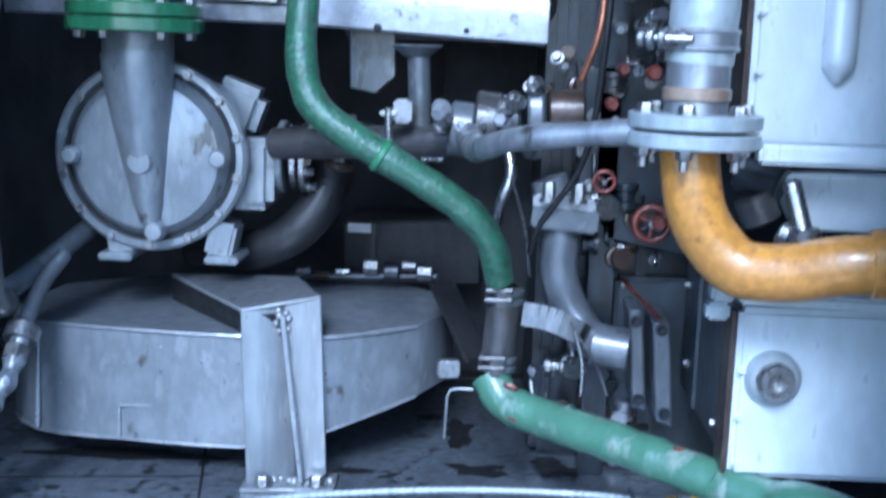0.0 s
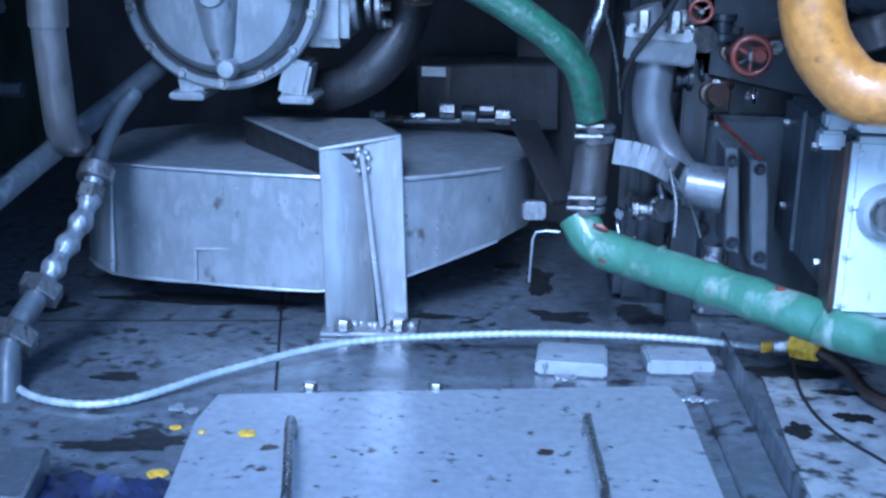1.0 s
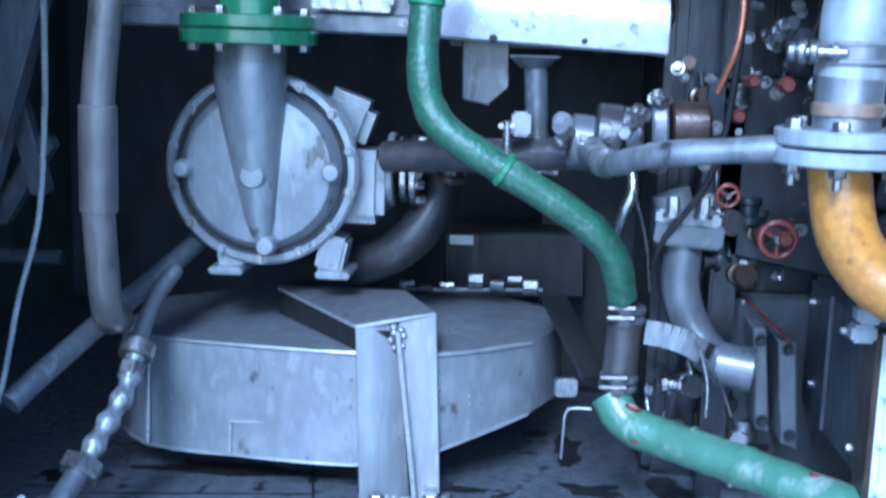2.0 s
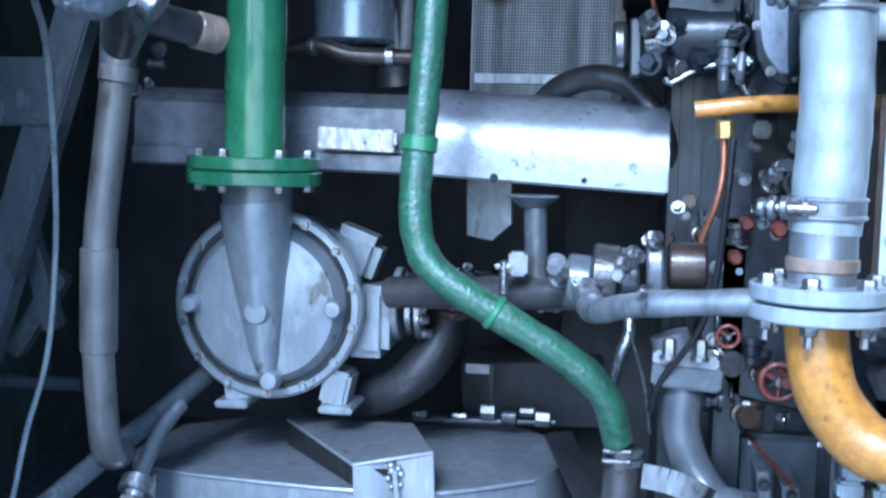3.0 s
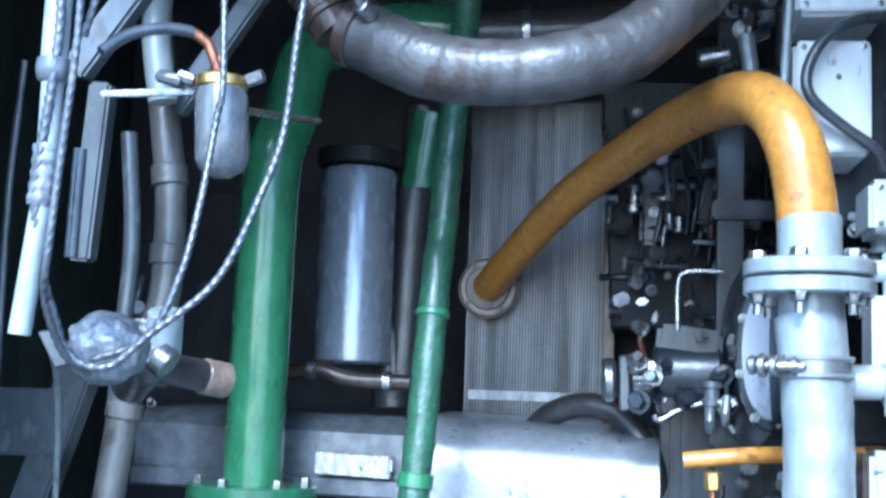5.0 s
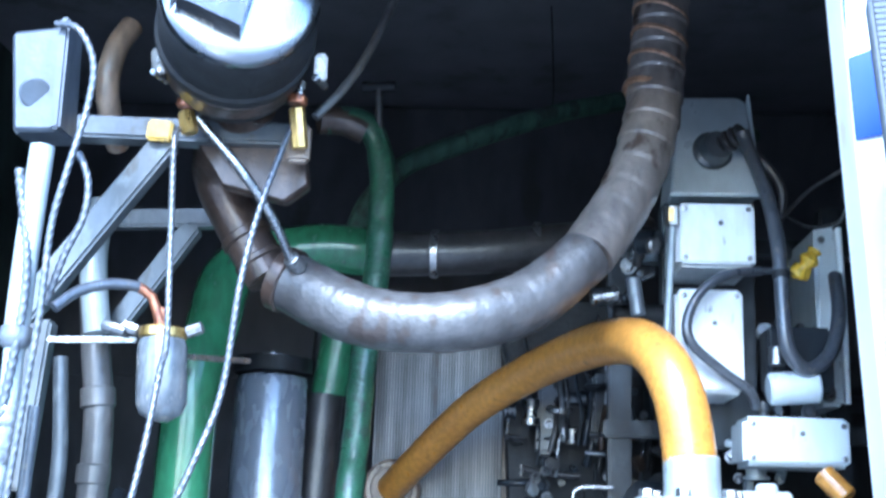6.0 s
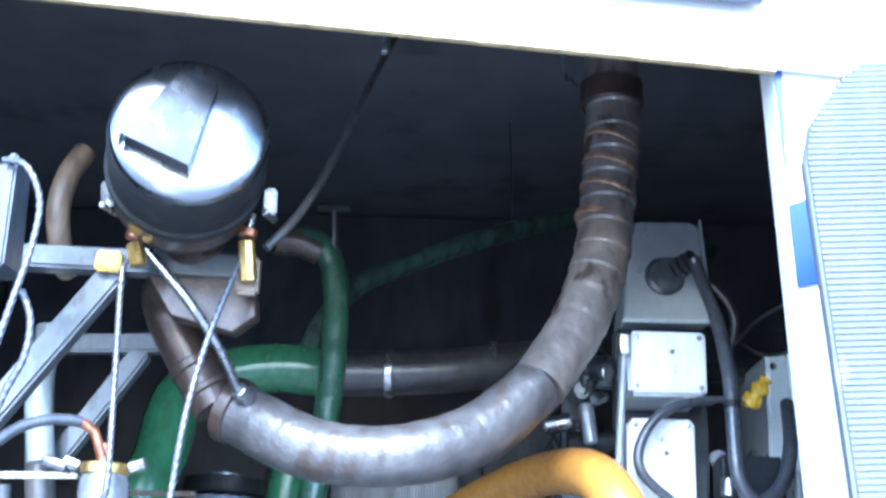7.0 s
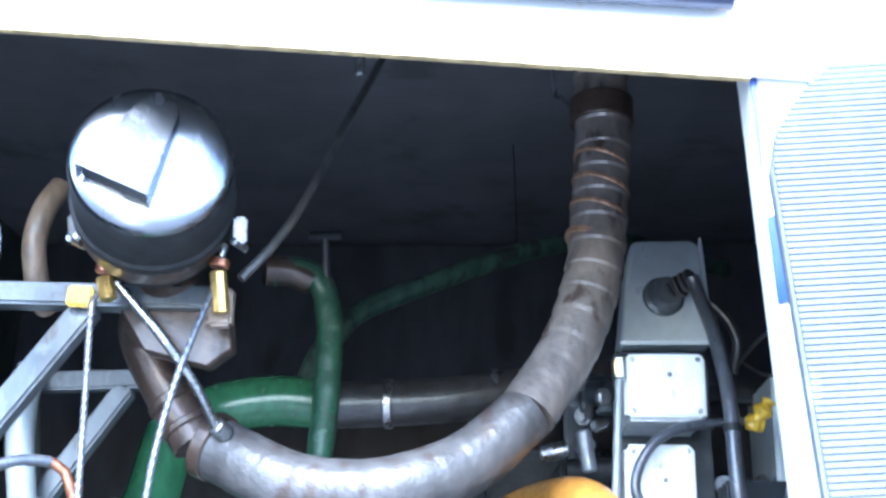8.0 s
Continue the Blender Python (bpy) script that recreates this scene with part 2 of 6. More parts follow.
def glide(points, step=0.012):
    """A smooth line through the points."""
    p = [Vector(q) for q in points]
    p = [p[0] * 2 - p[1]] + p + [p[-1] * 2 - p[-2]]
    out = []
    for i in range(1, len(p) - 2):
        a, b, c, d = p[i - 1:i + 3]
        n = max(2, int((c - b).length / step))
        for k in range(n):
            t = k / n
            out.append(0.5 * ((2 * b) + (c - a) * t + (2 * a - 5 * b + 4 * c - d) * t * t + (3 * b - a - 3 * c + d) * t ** 3))
    return out + [p[-2]]


def tube(bm, points, radius, seg=18, step=0.012, smooth=True, strands=0, pitch=0.03):
    """A pipe or hose along the points; radius is a number or a function of the way (m) and the whole length."""
    line = glide(points, step) if smooth else [Vector(q) for q in points]
    total = sum((b - a).length for a, b in zip(line, line[1:]))
    d, u, v = axes(line[1] - line[0])
    rings, way = [], 0.0
    for i, p in enumerate(line):
        if i:
            way += (p - line[i - 1]).length
        d = (line[min(i + 1, len(line) - 1)] - line[max(i - 1, 0)]).normalized()
        u = (u - d * u.dot(d)).normalized()
        v = d.cross(u)
        r = radius(way, total) if callable(radius) else radius
        rings.append([bm.verts.new(p + (u * math.cos(k * math.tau / seg) + v * math.sin(k * math.tau / seg)) * r * (1 + (0.13 * math.cos(strands * k * math.tau / seg - way * math.tau / pitch) if strands else 0))) for k in range(seg)])
    for p, q in zip(rings, rings[1:]):
        for k in range(seg):
            j = (k + 1) % seg
            bm.faces.new((p[k], p[j], q[j], q[k]))
    bm.faces.new(rings[0][::-1])
    bm.faces.new(rings[-1])
    return bm


def box(bm, c, s, turn=(0, 0, 0), bevel=0.003):
    """A box of size s at c, its edges rounded."""
    made = bmesh.ops.create_cube(bm, size=1.0, matrix=pose(*c, *turn) @ Matrix.Diagonal((*s, 1)))["verts"]
    if bevel:
        edges = {e for w in made for e in w.link_edges}
        bmesh.ops.bevel(bm, geom=list(edges), offset=min(bevel, min(s) * 0.4), segments=2, affect="EDGES")
    return bm


def span(bm, a, b, w, h, bevel=0.003, up=(0, 0, 1)):
    """A bar of section w (sideways) by h (along up) from a to b."""
    a, b = Vector(a), Vector(b)
    d = (b - a).normalized()
    s = d.cross(Vector(up)).normalized()
    n = s.cross(d)
    m = Matrix((s, d, n)).transposed().to_4x4()
    m.translation = (a + b) / 2
    made = bmesh.ops.create_cube(bm, size=1.0, matrix=m @ Matrix.Diagonal((w, (b - a).length, h, 1)))["verts"]
    if bevel:
        edges = {e for q in made for e in q.link_edges}
        bmesh.ops.bevel(bm, geom=list(edges), offset=min(bevel, w * 0.4, h * 0.4), segments=2, affect="EDGES")
    return bm


def slab(bm, outline, d, bevel=0.002):
    """A plate: the outline (points) thickened along d."""
    d = Vector(d)
    low = [bm.verts.new(Vector(p)) for p in outline]
    high = [bm.verts.new(Vector(p) + d) for p in outline]
    faces = [bm.faces.new(low[::-1]), bm.faces.new(high)]
    for k in range(len(low)):
        j = (k + 1) % len(low)
        faces.append(bm.faces.new((low[k], low[j], high[j], high[k])))
    if bevel:
        edges = {e for f in faces for e in f.edges}
        bmesh.ops.bevel(bm, geom=list(edges), offset=bevel, segments=1, affect="EDGES")
    return bm


def hexbolt(bm, a, d, r, h):
    """A hexagonal head on a washer."""
    lathe(bm, a, d, [(0, 0), (r * 1.35, 0), (r * 1.35, h * 0.2), (0, h * 0.2)], 16)
    lathe(bm, Vector(a) + Vector(d).normalized() * h * 0.2, d, [(0, 0), (r, 0), (r, h * 0.65), (r * 0.85, h * 0.8), (0, h * 0.8)], 6)
    return bm


def HEX(r):
    """The profile of a bolt head or nut on its washer."""
    return [(0, 0), (r * 1.25, 0), (r * 1.25, 0.002), (r, 0.002), (r, 0.009), (r * 0.85, 0.011), (0, 0.011)]


def B():
    return bmesh.new()


def V(p, dx=0, dy=0, dz=0):
    return Vector(p) + Vector((dx, dy, dz))


# ---- the bay: ground outside, floor, walls, ceiling, opening ----
FLOOR = 0.912
solid("ground", box(B(), (0, 0, -0.05), (400, 400, 0.1), bevel=0), M["ground"], "grey concrete yard outside the vehicle", "ground", kind="structure")
solid("floor", box(B(), (0.3, 2.15, FLOOR - 0.03), (2.6, 2.3, 0.06)), M["floor"], "oil-stained grey painted steel bay floor", "floor", kind="structure")
solid("wall_back", box(B(), (0.3, 3.33, 2.05), (2.7, 0.06, 2.32)), M["wall"], "soot-dark back wall of the engine bay", "wall", kind="structure")
solid("wall_left", box(B(), (-1.03, 2.25, 2.05), (0.06, 2.1, 2.3)), M["green_wall"], "dark green painted side wall of the engine bay", "wall", kind="structure")
solid("wall_right", box(B(), (1.63, 2.25, 2.05), (0.06, 2.1, 2.3)), M["lining"], "dark side wall of the engine bay", "wall", kind="structure")
solid("ceiling", box(B(), (0.3, 2.27, 3.16), (2.78, 2.2, 0.06)), M["lining"], "dark sooty roof underside of the bay", "ceiling", kind="structure")
solid("back_lining", box(B(), (0.3, 3.285, 2.72), (2.58, 0.02, 0.8)), M["wall"], "dusty grey lining panel on the back wall", "panel", kind="structure")
lin_a, lin_b = (-0.005, 1.185, 2.63), (0.598, 1.185, 2.578)
slope = (lin_b[2] - lin_a[2]) / (lin_b[0] - lin_a[0])
post_t, post_b = (0.672, 1.25, 2.601), (0.695, 1.25, 2.117)
lean = (post_b[0] - post_t[0]) / (post_b[2] - post_t[2])
def post_x(z):
    return post_t[0] + lean * (z - post_t[2])
def lintel_z(x):
    return lin_a[2] + slope * (x - lin_a[0])
bm = B()
slab(bm, [(-1.1, 1.172, lintel_z(-1.1)), (1.7, 1.172, lintel_z(1.7)), (1.7, 1.172, 3.2), (-1.1, 1.172, 3.2)], (0, 0.012, 0), 0.003)
solid("lintel", bm, M["white"], "bright white painted fascia over the bay opening", "lintel", kind="structure")
bm = B()
slab(bm, [(-0.57, 1.173, lintel_z(-0.57) - 0.005), (post_x(2.6), 1.173, lintel_z(post_x(2.6)) - 0.005), (post_x(2.6), 1.173, lintel_z(post_x(2.6)) - 0.0005), (-0.57, 1.173, lintel_z(-0.57) - 0.0005)], (0, 0.01, 0), 0)
solid("lintel_trim", bm, M["aged"], "yellowed cream edge strip under the fascia", "trim", kind="structure")
solid("wall_front_east", box(B(), (1.21, 1.222, 2.02), (0.9, 0.03, 2.24), bevel=0.003), M["white"], "white painted body panel beside the post", "wall", kind="structure")
# added panel, out of view, that closes the front beyond the left post
solid("wall_front_west", box(B(), (-0.81, 1.222, 2.02), (0.56, 0.03, 2.24), bevel=0.003), M["white"], "white body panel out of view, closing off light beside the left post", "wall", kind="structure")
solid("wall_skirt", box(B(), (0.3, 1.12, 0.44), (2.9, 0.1, 0.86), bevel=0.005), M["white"], "white painted skirt below the bay floor", "wall", kind="structure")
# unseen left post, its place set to trim the light on that side
bm = B()
slab(bm, [(-0.57, 1.19, 0.9), (-0.47, 1.19, 0.9), (-0.44, 1.19, 3.1), (-0.57, 1.19, 3.1)], (0, 0.05, 0), 0.004)
solid("post", bm, M["white"], "white post out of view, placed to limit light from the left", "post", kind="structure")
bm = B()
slab(bm, [(post_x(0.9), 1.19, 0.9), (post_x(0.9) + 0.12, 1.19, 0.9), (post_x(3.1) + 0.12, 1.19, 3.1), (post_x(3.1), 1.19, 3.1)], (0, 0.06, 0), 0.004)
post = solid("post", bm, M["white"], "white painted corner post of the opening", "post", kind="structure")
s0, s1, s2 = (0.675, 1.19, 2.416), (0.694, 1.19, 2.325), (0.682, 1.19, 2.432)
bm = B()
slab(bm, [(post_x(s1[2]), 1.1895, s1[2]), (post_x(s1[2]) + 0.05, 1.1895, s1[2] + 0.012), (post_x(s0[2]) + 0.05, 1.1895, s0[2] + 0.02), (post_x(s0[2]), 1.1895, s0[2])], (0, -0.003, 0), 0)
part("blue_band", bm, M["blue"], post, "blue painted block on the post")
bm = B()
slab(bm, [(post_x(s2[2]) - 0.0, 1.1895, s2[2]), (post_x(3.0), 1.1895, 3.0), (post_x(3.0) + 0.032, 1.1895, 3.0)], (0, -0.003, 0), 0)
part("blue_band", bm, M["blue"], post, "blue painted wedge up the post")
# ---- floor plate and what lies on the floor ----
plate = thing("cover_plate", (0.2, 1.6, FLOOR), "pale grey steel cover plate with lift rods, oil spotted", "cover plate")
bm = B()
slab(bm, [V((-0.109, 1.661, 0.92)), V((0.487, 1.772, 0.92)), V((0.503, 1.71, 0.92)), V((0.516, 1.392, 0.92)), V((-0.087, 1.319, 0.92)), V((-0.114, 1.573, 0.92))], (0, 0, -0.007), 0.002)
part("plate", bm, M["plate"], plate)
for a, b in (((0.014, 1.544, 0.935), (0.045, 1.337, 0.935)), ((0.368, 1.591, 0.935), (0.379, 1.378, 0.935))):
    bm = B()
    tube(bm, [V(a, dz=-0.016), V(a, 0, -0.003, 0.004), V(a, 0, -0.02, 0.008), V(b, 0, 0.02, 0.008), V(b, dz=-0.016)], 0.006, 10)
    part("lift_rod", bm, M["steel"], plate, "rusted round steel lift rod")

# ---- fan housing, bracket, pump ----
fan = thing("fan_housing", (0.0, 2.2, FLOOR), "grey painted sheet steel fan housing under the pump", "fan housing")
bm = B()
TOP = 1.147
front = glide([(-0.439, 2.1, 1.128), (-0.37, 2.02, 1.146), (-0.22, 1.99, 1.149), (-0.035, 1.975, 1.139), (0.101, 1.99, 1.134), (0.238, 2.09, 1.146)], 0.05)
outline = [(p[0], p[1], TOP) for p in front] + [(0.285, 2.2, TOP), (0.295, 2.32, TOP), (0.2, 2.42, TOP), (0.0, 2.46, TOP), (-0.25, 2.45, TOP), (-0.42, 2.3, TOP)]
def low_z(x):
    return 0.965 if x < 0.0 else 0.965 + 0.062 * min(1.0, x / 0.24)
low = [low_z(p[0]) for p in outline]
top = [bm.verts.new(p) for p in outline]
bot = [bm.verts.new((p[0], p[1], z)) for p, z in zip(outline, low)]
bm.faces.new(top), bm.faces.new(bot[::-1])
for k in range(len(top)):
    j = (k + 1) % len(top)
    bm.faces.new((top[k], bot[k], bot[j], top[j]))
drum = part("drum", bm, M["duct"], fan)
bm = B()
tube(bm, [V(p, 0, -0.002, TOP - p[2] - 0.002) for p in front], lambda w, t: 0.003 + 0.0012 * math.sin(w * 400), 8, smooth=False)
part("weld_seam", bm, M["silver"], drum, "bright uneven weld along the upper edge")
bm = B()
tube(bm, [V(p, 0, -0.002, low_z(p[0]) - p[2]) for p in front], lambda w, t: 0.0025 + 0.001 * math.sin(w * 380), 8, smooth=False)
part("weld_seam", bm, M["silver"], drum, "bright uneven weld along the bottom edge")
bm = B()
mk = (-0.227, 1.986, 1.021)
span(bm, V(mk, 0, 0, 0.0), V(mk, 0, 0, -0.05), 0.004, 0.004, 0.001, up=(0, 1, 0))
span(bm, V(mk, 0, 0, 0.0), V(mk, 0.055, 0, 0.002), 0.004, 0.004, 0.001)
part("weld_bead", bm, M["silver"], drum, "short weld bead on the front sheet")

stand = thing("pump_bracket", (0.02, 1.95, FLOOR), "grey folded steel pump bracket bolted to the floor", "bracket")
bl, br = (-0.025, 1.94, 1.196), (0.094, 1.965, 1.215)
top_z = 1.19
fl, fr = (-0.014, 1.94, 0.914), (0.108, 1.965, 0.93)
bm = B()
slab(bm, [bl, (bl[0] + 0.062, 1.965, bl[2] + 0.004), (fl[0] + 0.075, 1.965, FLOOR + 0.004), fl], (0, 0.006, 0), 0.0015)
part("web", bm, M["bracket"], stand)
bm = B()
slab(bm, [(bl[0] + 0.062, 1.962, bl[2] + 0.004), br, fr, (fl[0] + 0.078, 1.962, FLOOR + 0.004)], (0, 0.006, 0), 0.0015)
part("web", bm, M["bracket"], stand)
bm = B()
span(bm, (bl[0] + 0.064, 1.952, bl[2] - 0.006), (fl[0] + 0.086, 1.945, FLOOR + 0.012), 0.006, 0.028, 0.002, up=(0, 1, 0))
part("rib", bm, M["silver"], stand, "narrow bright-edged stiffening rib")
bm = B()
slab(bm, [bl, V(br, dz=0.002), (0.02, 2.22, top_z + 0.005), (-0.2, 2.2, top_z + 0.005)], (0, 0, -0.006), 0.0015)
part("top_plate", bm, M["bracket"], stand)
bm = B()
slab(bm, [(fl[0] - 0.006, 1.915, FLOOR), (fr[0] + 0.016, 1.93, FLOOR), (fr[0] + 0.016, 2.0, FLOOR), (fl[0] - 0.006, 2.0, FLOOR)], (0, 0, 0.008), 0.002)
part("foot", bm, M["bracket"], stand)
for x, y in ((fl[0] + 0.028, 1.932), (fr[0] - 0.012, 1.942)):
    part("bolt", hexbolt(B(), (x, y, FLOOR + 0.008), (0, 0, 1), 0.012, 0.016), M["bolt"], stand)

# black wedge fills the gap below the top plate, as its shadow
bm = B()
slab(bm, [V(bl, 0.004, 0.012, -0.009), (-0.197, 2.2, top_z - 0.004), (-0.197, 2.2, TOP + 0.002), V(bl, 0.004, 0.03, TOP + 0.002 - bl[2])], (0.05, 0, 0), 0)
part("shade_wedge", bm, M["black"], stand, "black wedge standing for the shadow under the top plate")
wr = random.Random(21)
for k in range(9):
    p = (bl[0] + 0.064 + wr.uniform(-0.012, 0.012), 1.957, bl[2] - 0.004 - 0.004 * k)
    bm = B()
    bmesh.ops.create_icosphere(bm, subdivisions=2, radius=0.0045 + 0.003 * wr.random(), matrix=Matrix.Translation(p))
    part("weld_blob", bm, M["bracket"], stand, "rough weld blob by the rib")
for k in range(12):
    p = (fl[0] + 0.01 + 0.011 * k + wr.uniform(-0.004, 0.004), 1.957 + wr.uniform(-0.004, 0.004), FLOOR + 0.009)
    bm = B()
    bmesh.ops.create_icosphere(bm, subdivisions=2, radius=0.004 + 0.004 * wr.random(), matrix=Matrix.Translation(p))
    part("weld_blob", bm, M["bracket"], stand, "rough weld blob along the foot")
for a, b in (((-0.364, 2.012, 1.136), (-0.369, 2.012, 0.97)),):
    part("weld_seam", tube(B(), [a, Vector(a).lerp(Vector(b), 0.5), b], lambda w, t: 0.0035 + 0.0012 * math.sin(w * 420), 8), M["silver"], drum, "upright weld on the front sheet")
for k in range(16):
    q = V(front[int(len(front) * (0.25 + 0.6 * wr.random()))], 0, -0.001, 0)
    bm = B()
    bmesh.ops.create_icosphere(bm, subdivisions=1, radius=0.002 + 0.0015 * wr.random(), matrix=Matrix.Translation((q[0], q[1], TOP - 0.02 - 0.11 * wr.random())))
    part("weld_spatter", bm, M["silver"], drum)

C = Vector((-0.2, 2.05, 1.411))
pump = thing("pump", (C.x, 2.15, 1.2), "grey cast pump with ribbed round cover and bolted rim", "pump")
F = Vector((0, -1, 0))
def from_face(dx, dz, dy=0.0):
    return Vector((C.x + dx, C.y + dy, C.z + dz))
bm = B()
lathe(bm, from_face(0, 0, 0.26), F, [(0, 0), (0.125, 0), (0.135, 0.02), (0.135, 0.2), (0.15, 0.205), (0.155, 0.21), (0.155, 0.232), (0.15, 0.237), (0.148, 0.237), (0.14, 0.238), (0.136, 0.228), (0.132, 0.228), (0.128, 0.24), (0.115, 0.256), (0.07, 0.266), (0, 0.27)], 56)
casing = part("casing", bm, M["pump"], pump)
bm = B()
lathe(bm, from_face(-0.012, 0.165, -0.004), (0.02, 0.0, -0.27), [(0, 0), (0.056, 0), (0.056, 0.03), (0.05, 0.08), (0.036, 0.17), (0.024, 0.24), (0.015, 0.27), (0, 0.272)], 24)
part("tapered_rib", bm, M["pump"], pump)
part("gasket", lathe(B(), from_face(0, 0, 0.03), F, [(0.131, 0), (0.137, 0), (0.137, 0.006), (0.131, 0.006), (0.131, 0)], 56), M["dark"], pump, "dark gasket groove")
for dx, dz, r in ((0, -0.005, 0.022), (-0.118, 0.0, 0.014), (0.118, 0.002, 0.015), (0.016, -0.117, 0.016)):
    bm = B()
    lathe(bm, from_face(dx, dz, -0.0 if r < 0.02 else -0.02), F, [(0, 0), (r * 1.1, 0), (r, 0.014), (r * 0.8, 0.02), (0, 0.021)], 16)
    part("boss", bm, M["pump"], pump)
for k in range(14):
    a = math.tau * (k + 0.5) / 14
    part("bolt", hexbolt(B(), from_face(0.145 * math.cos(a), 0.145 * math.sin(a), 0.024), F, 0.0065, 0.009), M["bolt"] if k % 3 else M["pump"], pump)
for dx in (-0.055, 0.118):
    bm = B()
    box(bm, from_face(dx, -0.165, 0.06), (0.055, 0.1, 0.012), (0, 0, 0), 0.003)
    box(bm, from_face(dx * 0.95, -0.135, 0.065), (0.045, 0.07, 0.06), (0, 12 if dx > 0 else -8, 0), 0.006)
    part("foot", bm, M["pump"], pump)
bm = B()
tube(bm, [from_face(-0.014, 0.13, 0.012), from_face(-0.014, 0.16, 0.012), from_face(-0.014, 0.2, 0.01)], 0.056, 28)
part("inlet_neck", bm, M["pump"], pump)
bm = B()
box(bm, from_face(0.118, 0.078, 0.13), (0.095, 0.08, 0.085), (0, 20, 0), 0.016)
box(bm, from_face(0.15, -0.03, 0.14), (0.08, 0.14, 0.12), (0, 0, 0), 0.015)
part("side_casting", bm, M["pump"], pump)
for x0, r in ((0.19, 0.062), (0.212, 0.055), (0.228, 0.06)):
    bm = B()
    rod(bm, from_face(x0, -0.005, 0.14), from_face(x0 + 0.012, -0.005, 0.14), r)
    part("outlet_flange", bm, M["steel"] if r < 0.061 else M["pump"], pump)
for k in range(6):
    a = math.tau * k / 6 + 0.4
    part("flange_bolt", hexbolt(B(), from_face(0.24, -0.005 + 0.048 * math.sin(a), 0.14 + 0.048 * math.cos(a)), (1, 0, 0), 0.008, 0.014), M["bolt"], pump)

# ---- green pipe with flange ----
GP = Vector((-0.206, 2.02, 1.628))
pipe = thing("green_pipe", (GP.x, GP.y, GP.z - 0.03), "glossy green suction pipe with bolted flange on the pump", "pipe")
up1 = (-0.201, 2.02, 2.141)
el = (-0.184, 2.05, 2.275)
bm = B()
tube(bm, [V(GP, 0, 0, 0.015), V((GP.x, 2.02, 1.8)), V(up1), V(el, 0, 0, -0.03), V((-0.167, 2.08, 2.353)), V((-0.113, 2.13, 2.403)), V((-0.014, 2.16, 2.428)), V((0.08, 2.18, 2.427))], 0.047, 28)
part("pipe_body", bm, M["green"], pipe)
for z0, z1, r in ((-0.022, -0.001, 0.105), (0.001, 0.021, 0.104)):
    part("flange", ringed(B(), V(GP, dz=z0), V(GP, dz=z1), r, 0.03), M["green"], pipe)
for k in range(6):
    a = math.tau * k / 6 + 0.25
    p = V(GP, 0.083 * math.cos(a), 0.083 * math.sin(a), 0)
    part("bolt", lathe(B(), V(p, dz=0.021), (0, 0, 1), HEX(0.009), 6), M["bolt"], pipe)
    part("nut", lathe(B(), V(p, dz=-0.022), (0, 0, -1), HEX(0.0095), 6), M["bolt"], pipe)

# ---- green hoses ----
def ribs(r, pitch=0.035, deep=0.0012):
    return lambda w, total: r + deep * (1 if (w / pitch) % 1 < 0.12 else 0) + 0.0006 * math.sin(w * 90)
bm = B()
tube(bm, [(0.006, 1.98, 2.614), (0.05, 1.99, 2.625), (0.088, 2.0, 2.605), (0.108, 2.0, 2.54), (0.112, 1.99, 2.42), (0.109, 1.98, 2.33), (0.098, 1.96, 2.192), (0.094, 1.94, 2.06), (0.09, 1.915, 1.965), (0.084, 1.89, 1.81), (0.076, 1.875, 1.668), (0.074, 1.865, 1.583), (0.088, 1.86, 1.523), (0.126, 1.855, 1.485), (0.211, 1.86, 1.434), (0.302, 1.875, 1.377), (0.348, 1.89, 1.327), (0.366, 1.92, 1.262)], ribs(0.0225), 18)
hose = thing("green_hose", (0.368, 1.93, 1.262), "worn green rubber hose snaking down past the pump", "hose")
part("hose_body", bm, M["hose"], hose)
for a, b in (((0.0775, 1.876, 1.687), (0.0757, 1.8745, 1.665)), ((0.0885, 1.908, 1.922), (0.0878, 1.906, 1.911)), ((0.186, 1.858, 1.449), (0.195, 1.8585, 1.4435))):
    part("band", ringed(B(), a, b, 0.0262, 0.02), M["green"], hose, "bright green tape band")
ct, cb = Vector((0.376, 1.94, 1.25)), Vector((0.368, 1.94, 1.117))
joint = thing("hose_joint", tuple(cb), "dull grey hose joint tube with steel band clamps", "hose joint")
part("joint_tube", rod(B(), ct, cb, 0.026), M["lagging"], joint)
for k in (0.06, 0.17, 0.84, 0.95):
    p = ct.lerp(cb, k)
    d = (cb - ct).normalized()
    clamp = part("band_clamp", ringed(B(), p - d * 0.0055, p + d * 0.0055, 0.0288, 0.024), M["frame_grey"], joint)
    bm = B()
    rod(bm, p + Vector((-0.03, -0.026, 0.004)), p + Vector((0.012, -0.031, 0.006)), 0.0045, seg=8)
    box(bm, p + Vector((-0.004, -0.03, 0)), (0.016, 0.01, 0.016), bevel=0.003)
    part("clamp_screw", bm, M["lagging"], clamp)
bm = B()
tube(bm, [(0.359, 1.94, 1.108), (0.381, 1.92, 1.076), (0.437, 1.89, 1.062), (0.532, 1.82, 1.054), (0.631, 1.74, 1.043), (0.725, 1.66, 1.036), (0.767, 1.6, 1.051), (0.95, 1.52, 1.0)], ribs(0.0285, 0.06, 0.0018), 20)
lower = thing("scuffed_green_hose", (0.95, 1.52, 0.97), "pale worn green hose with red scuffs above the floor", "hose")
part("hose_body", bm, M["hose_grey"], lower)
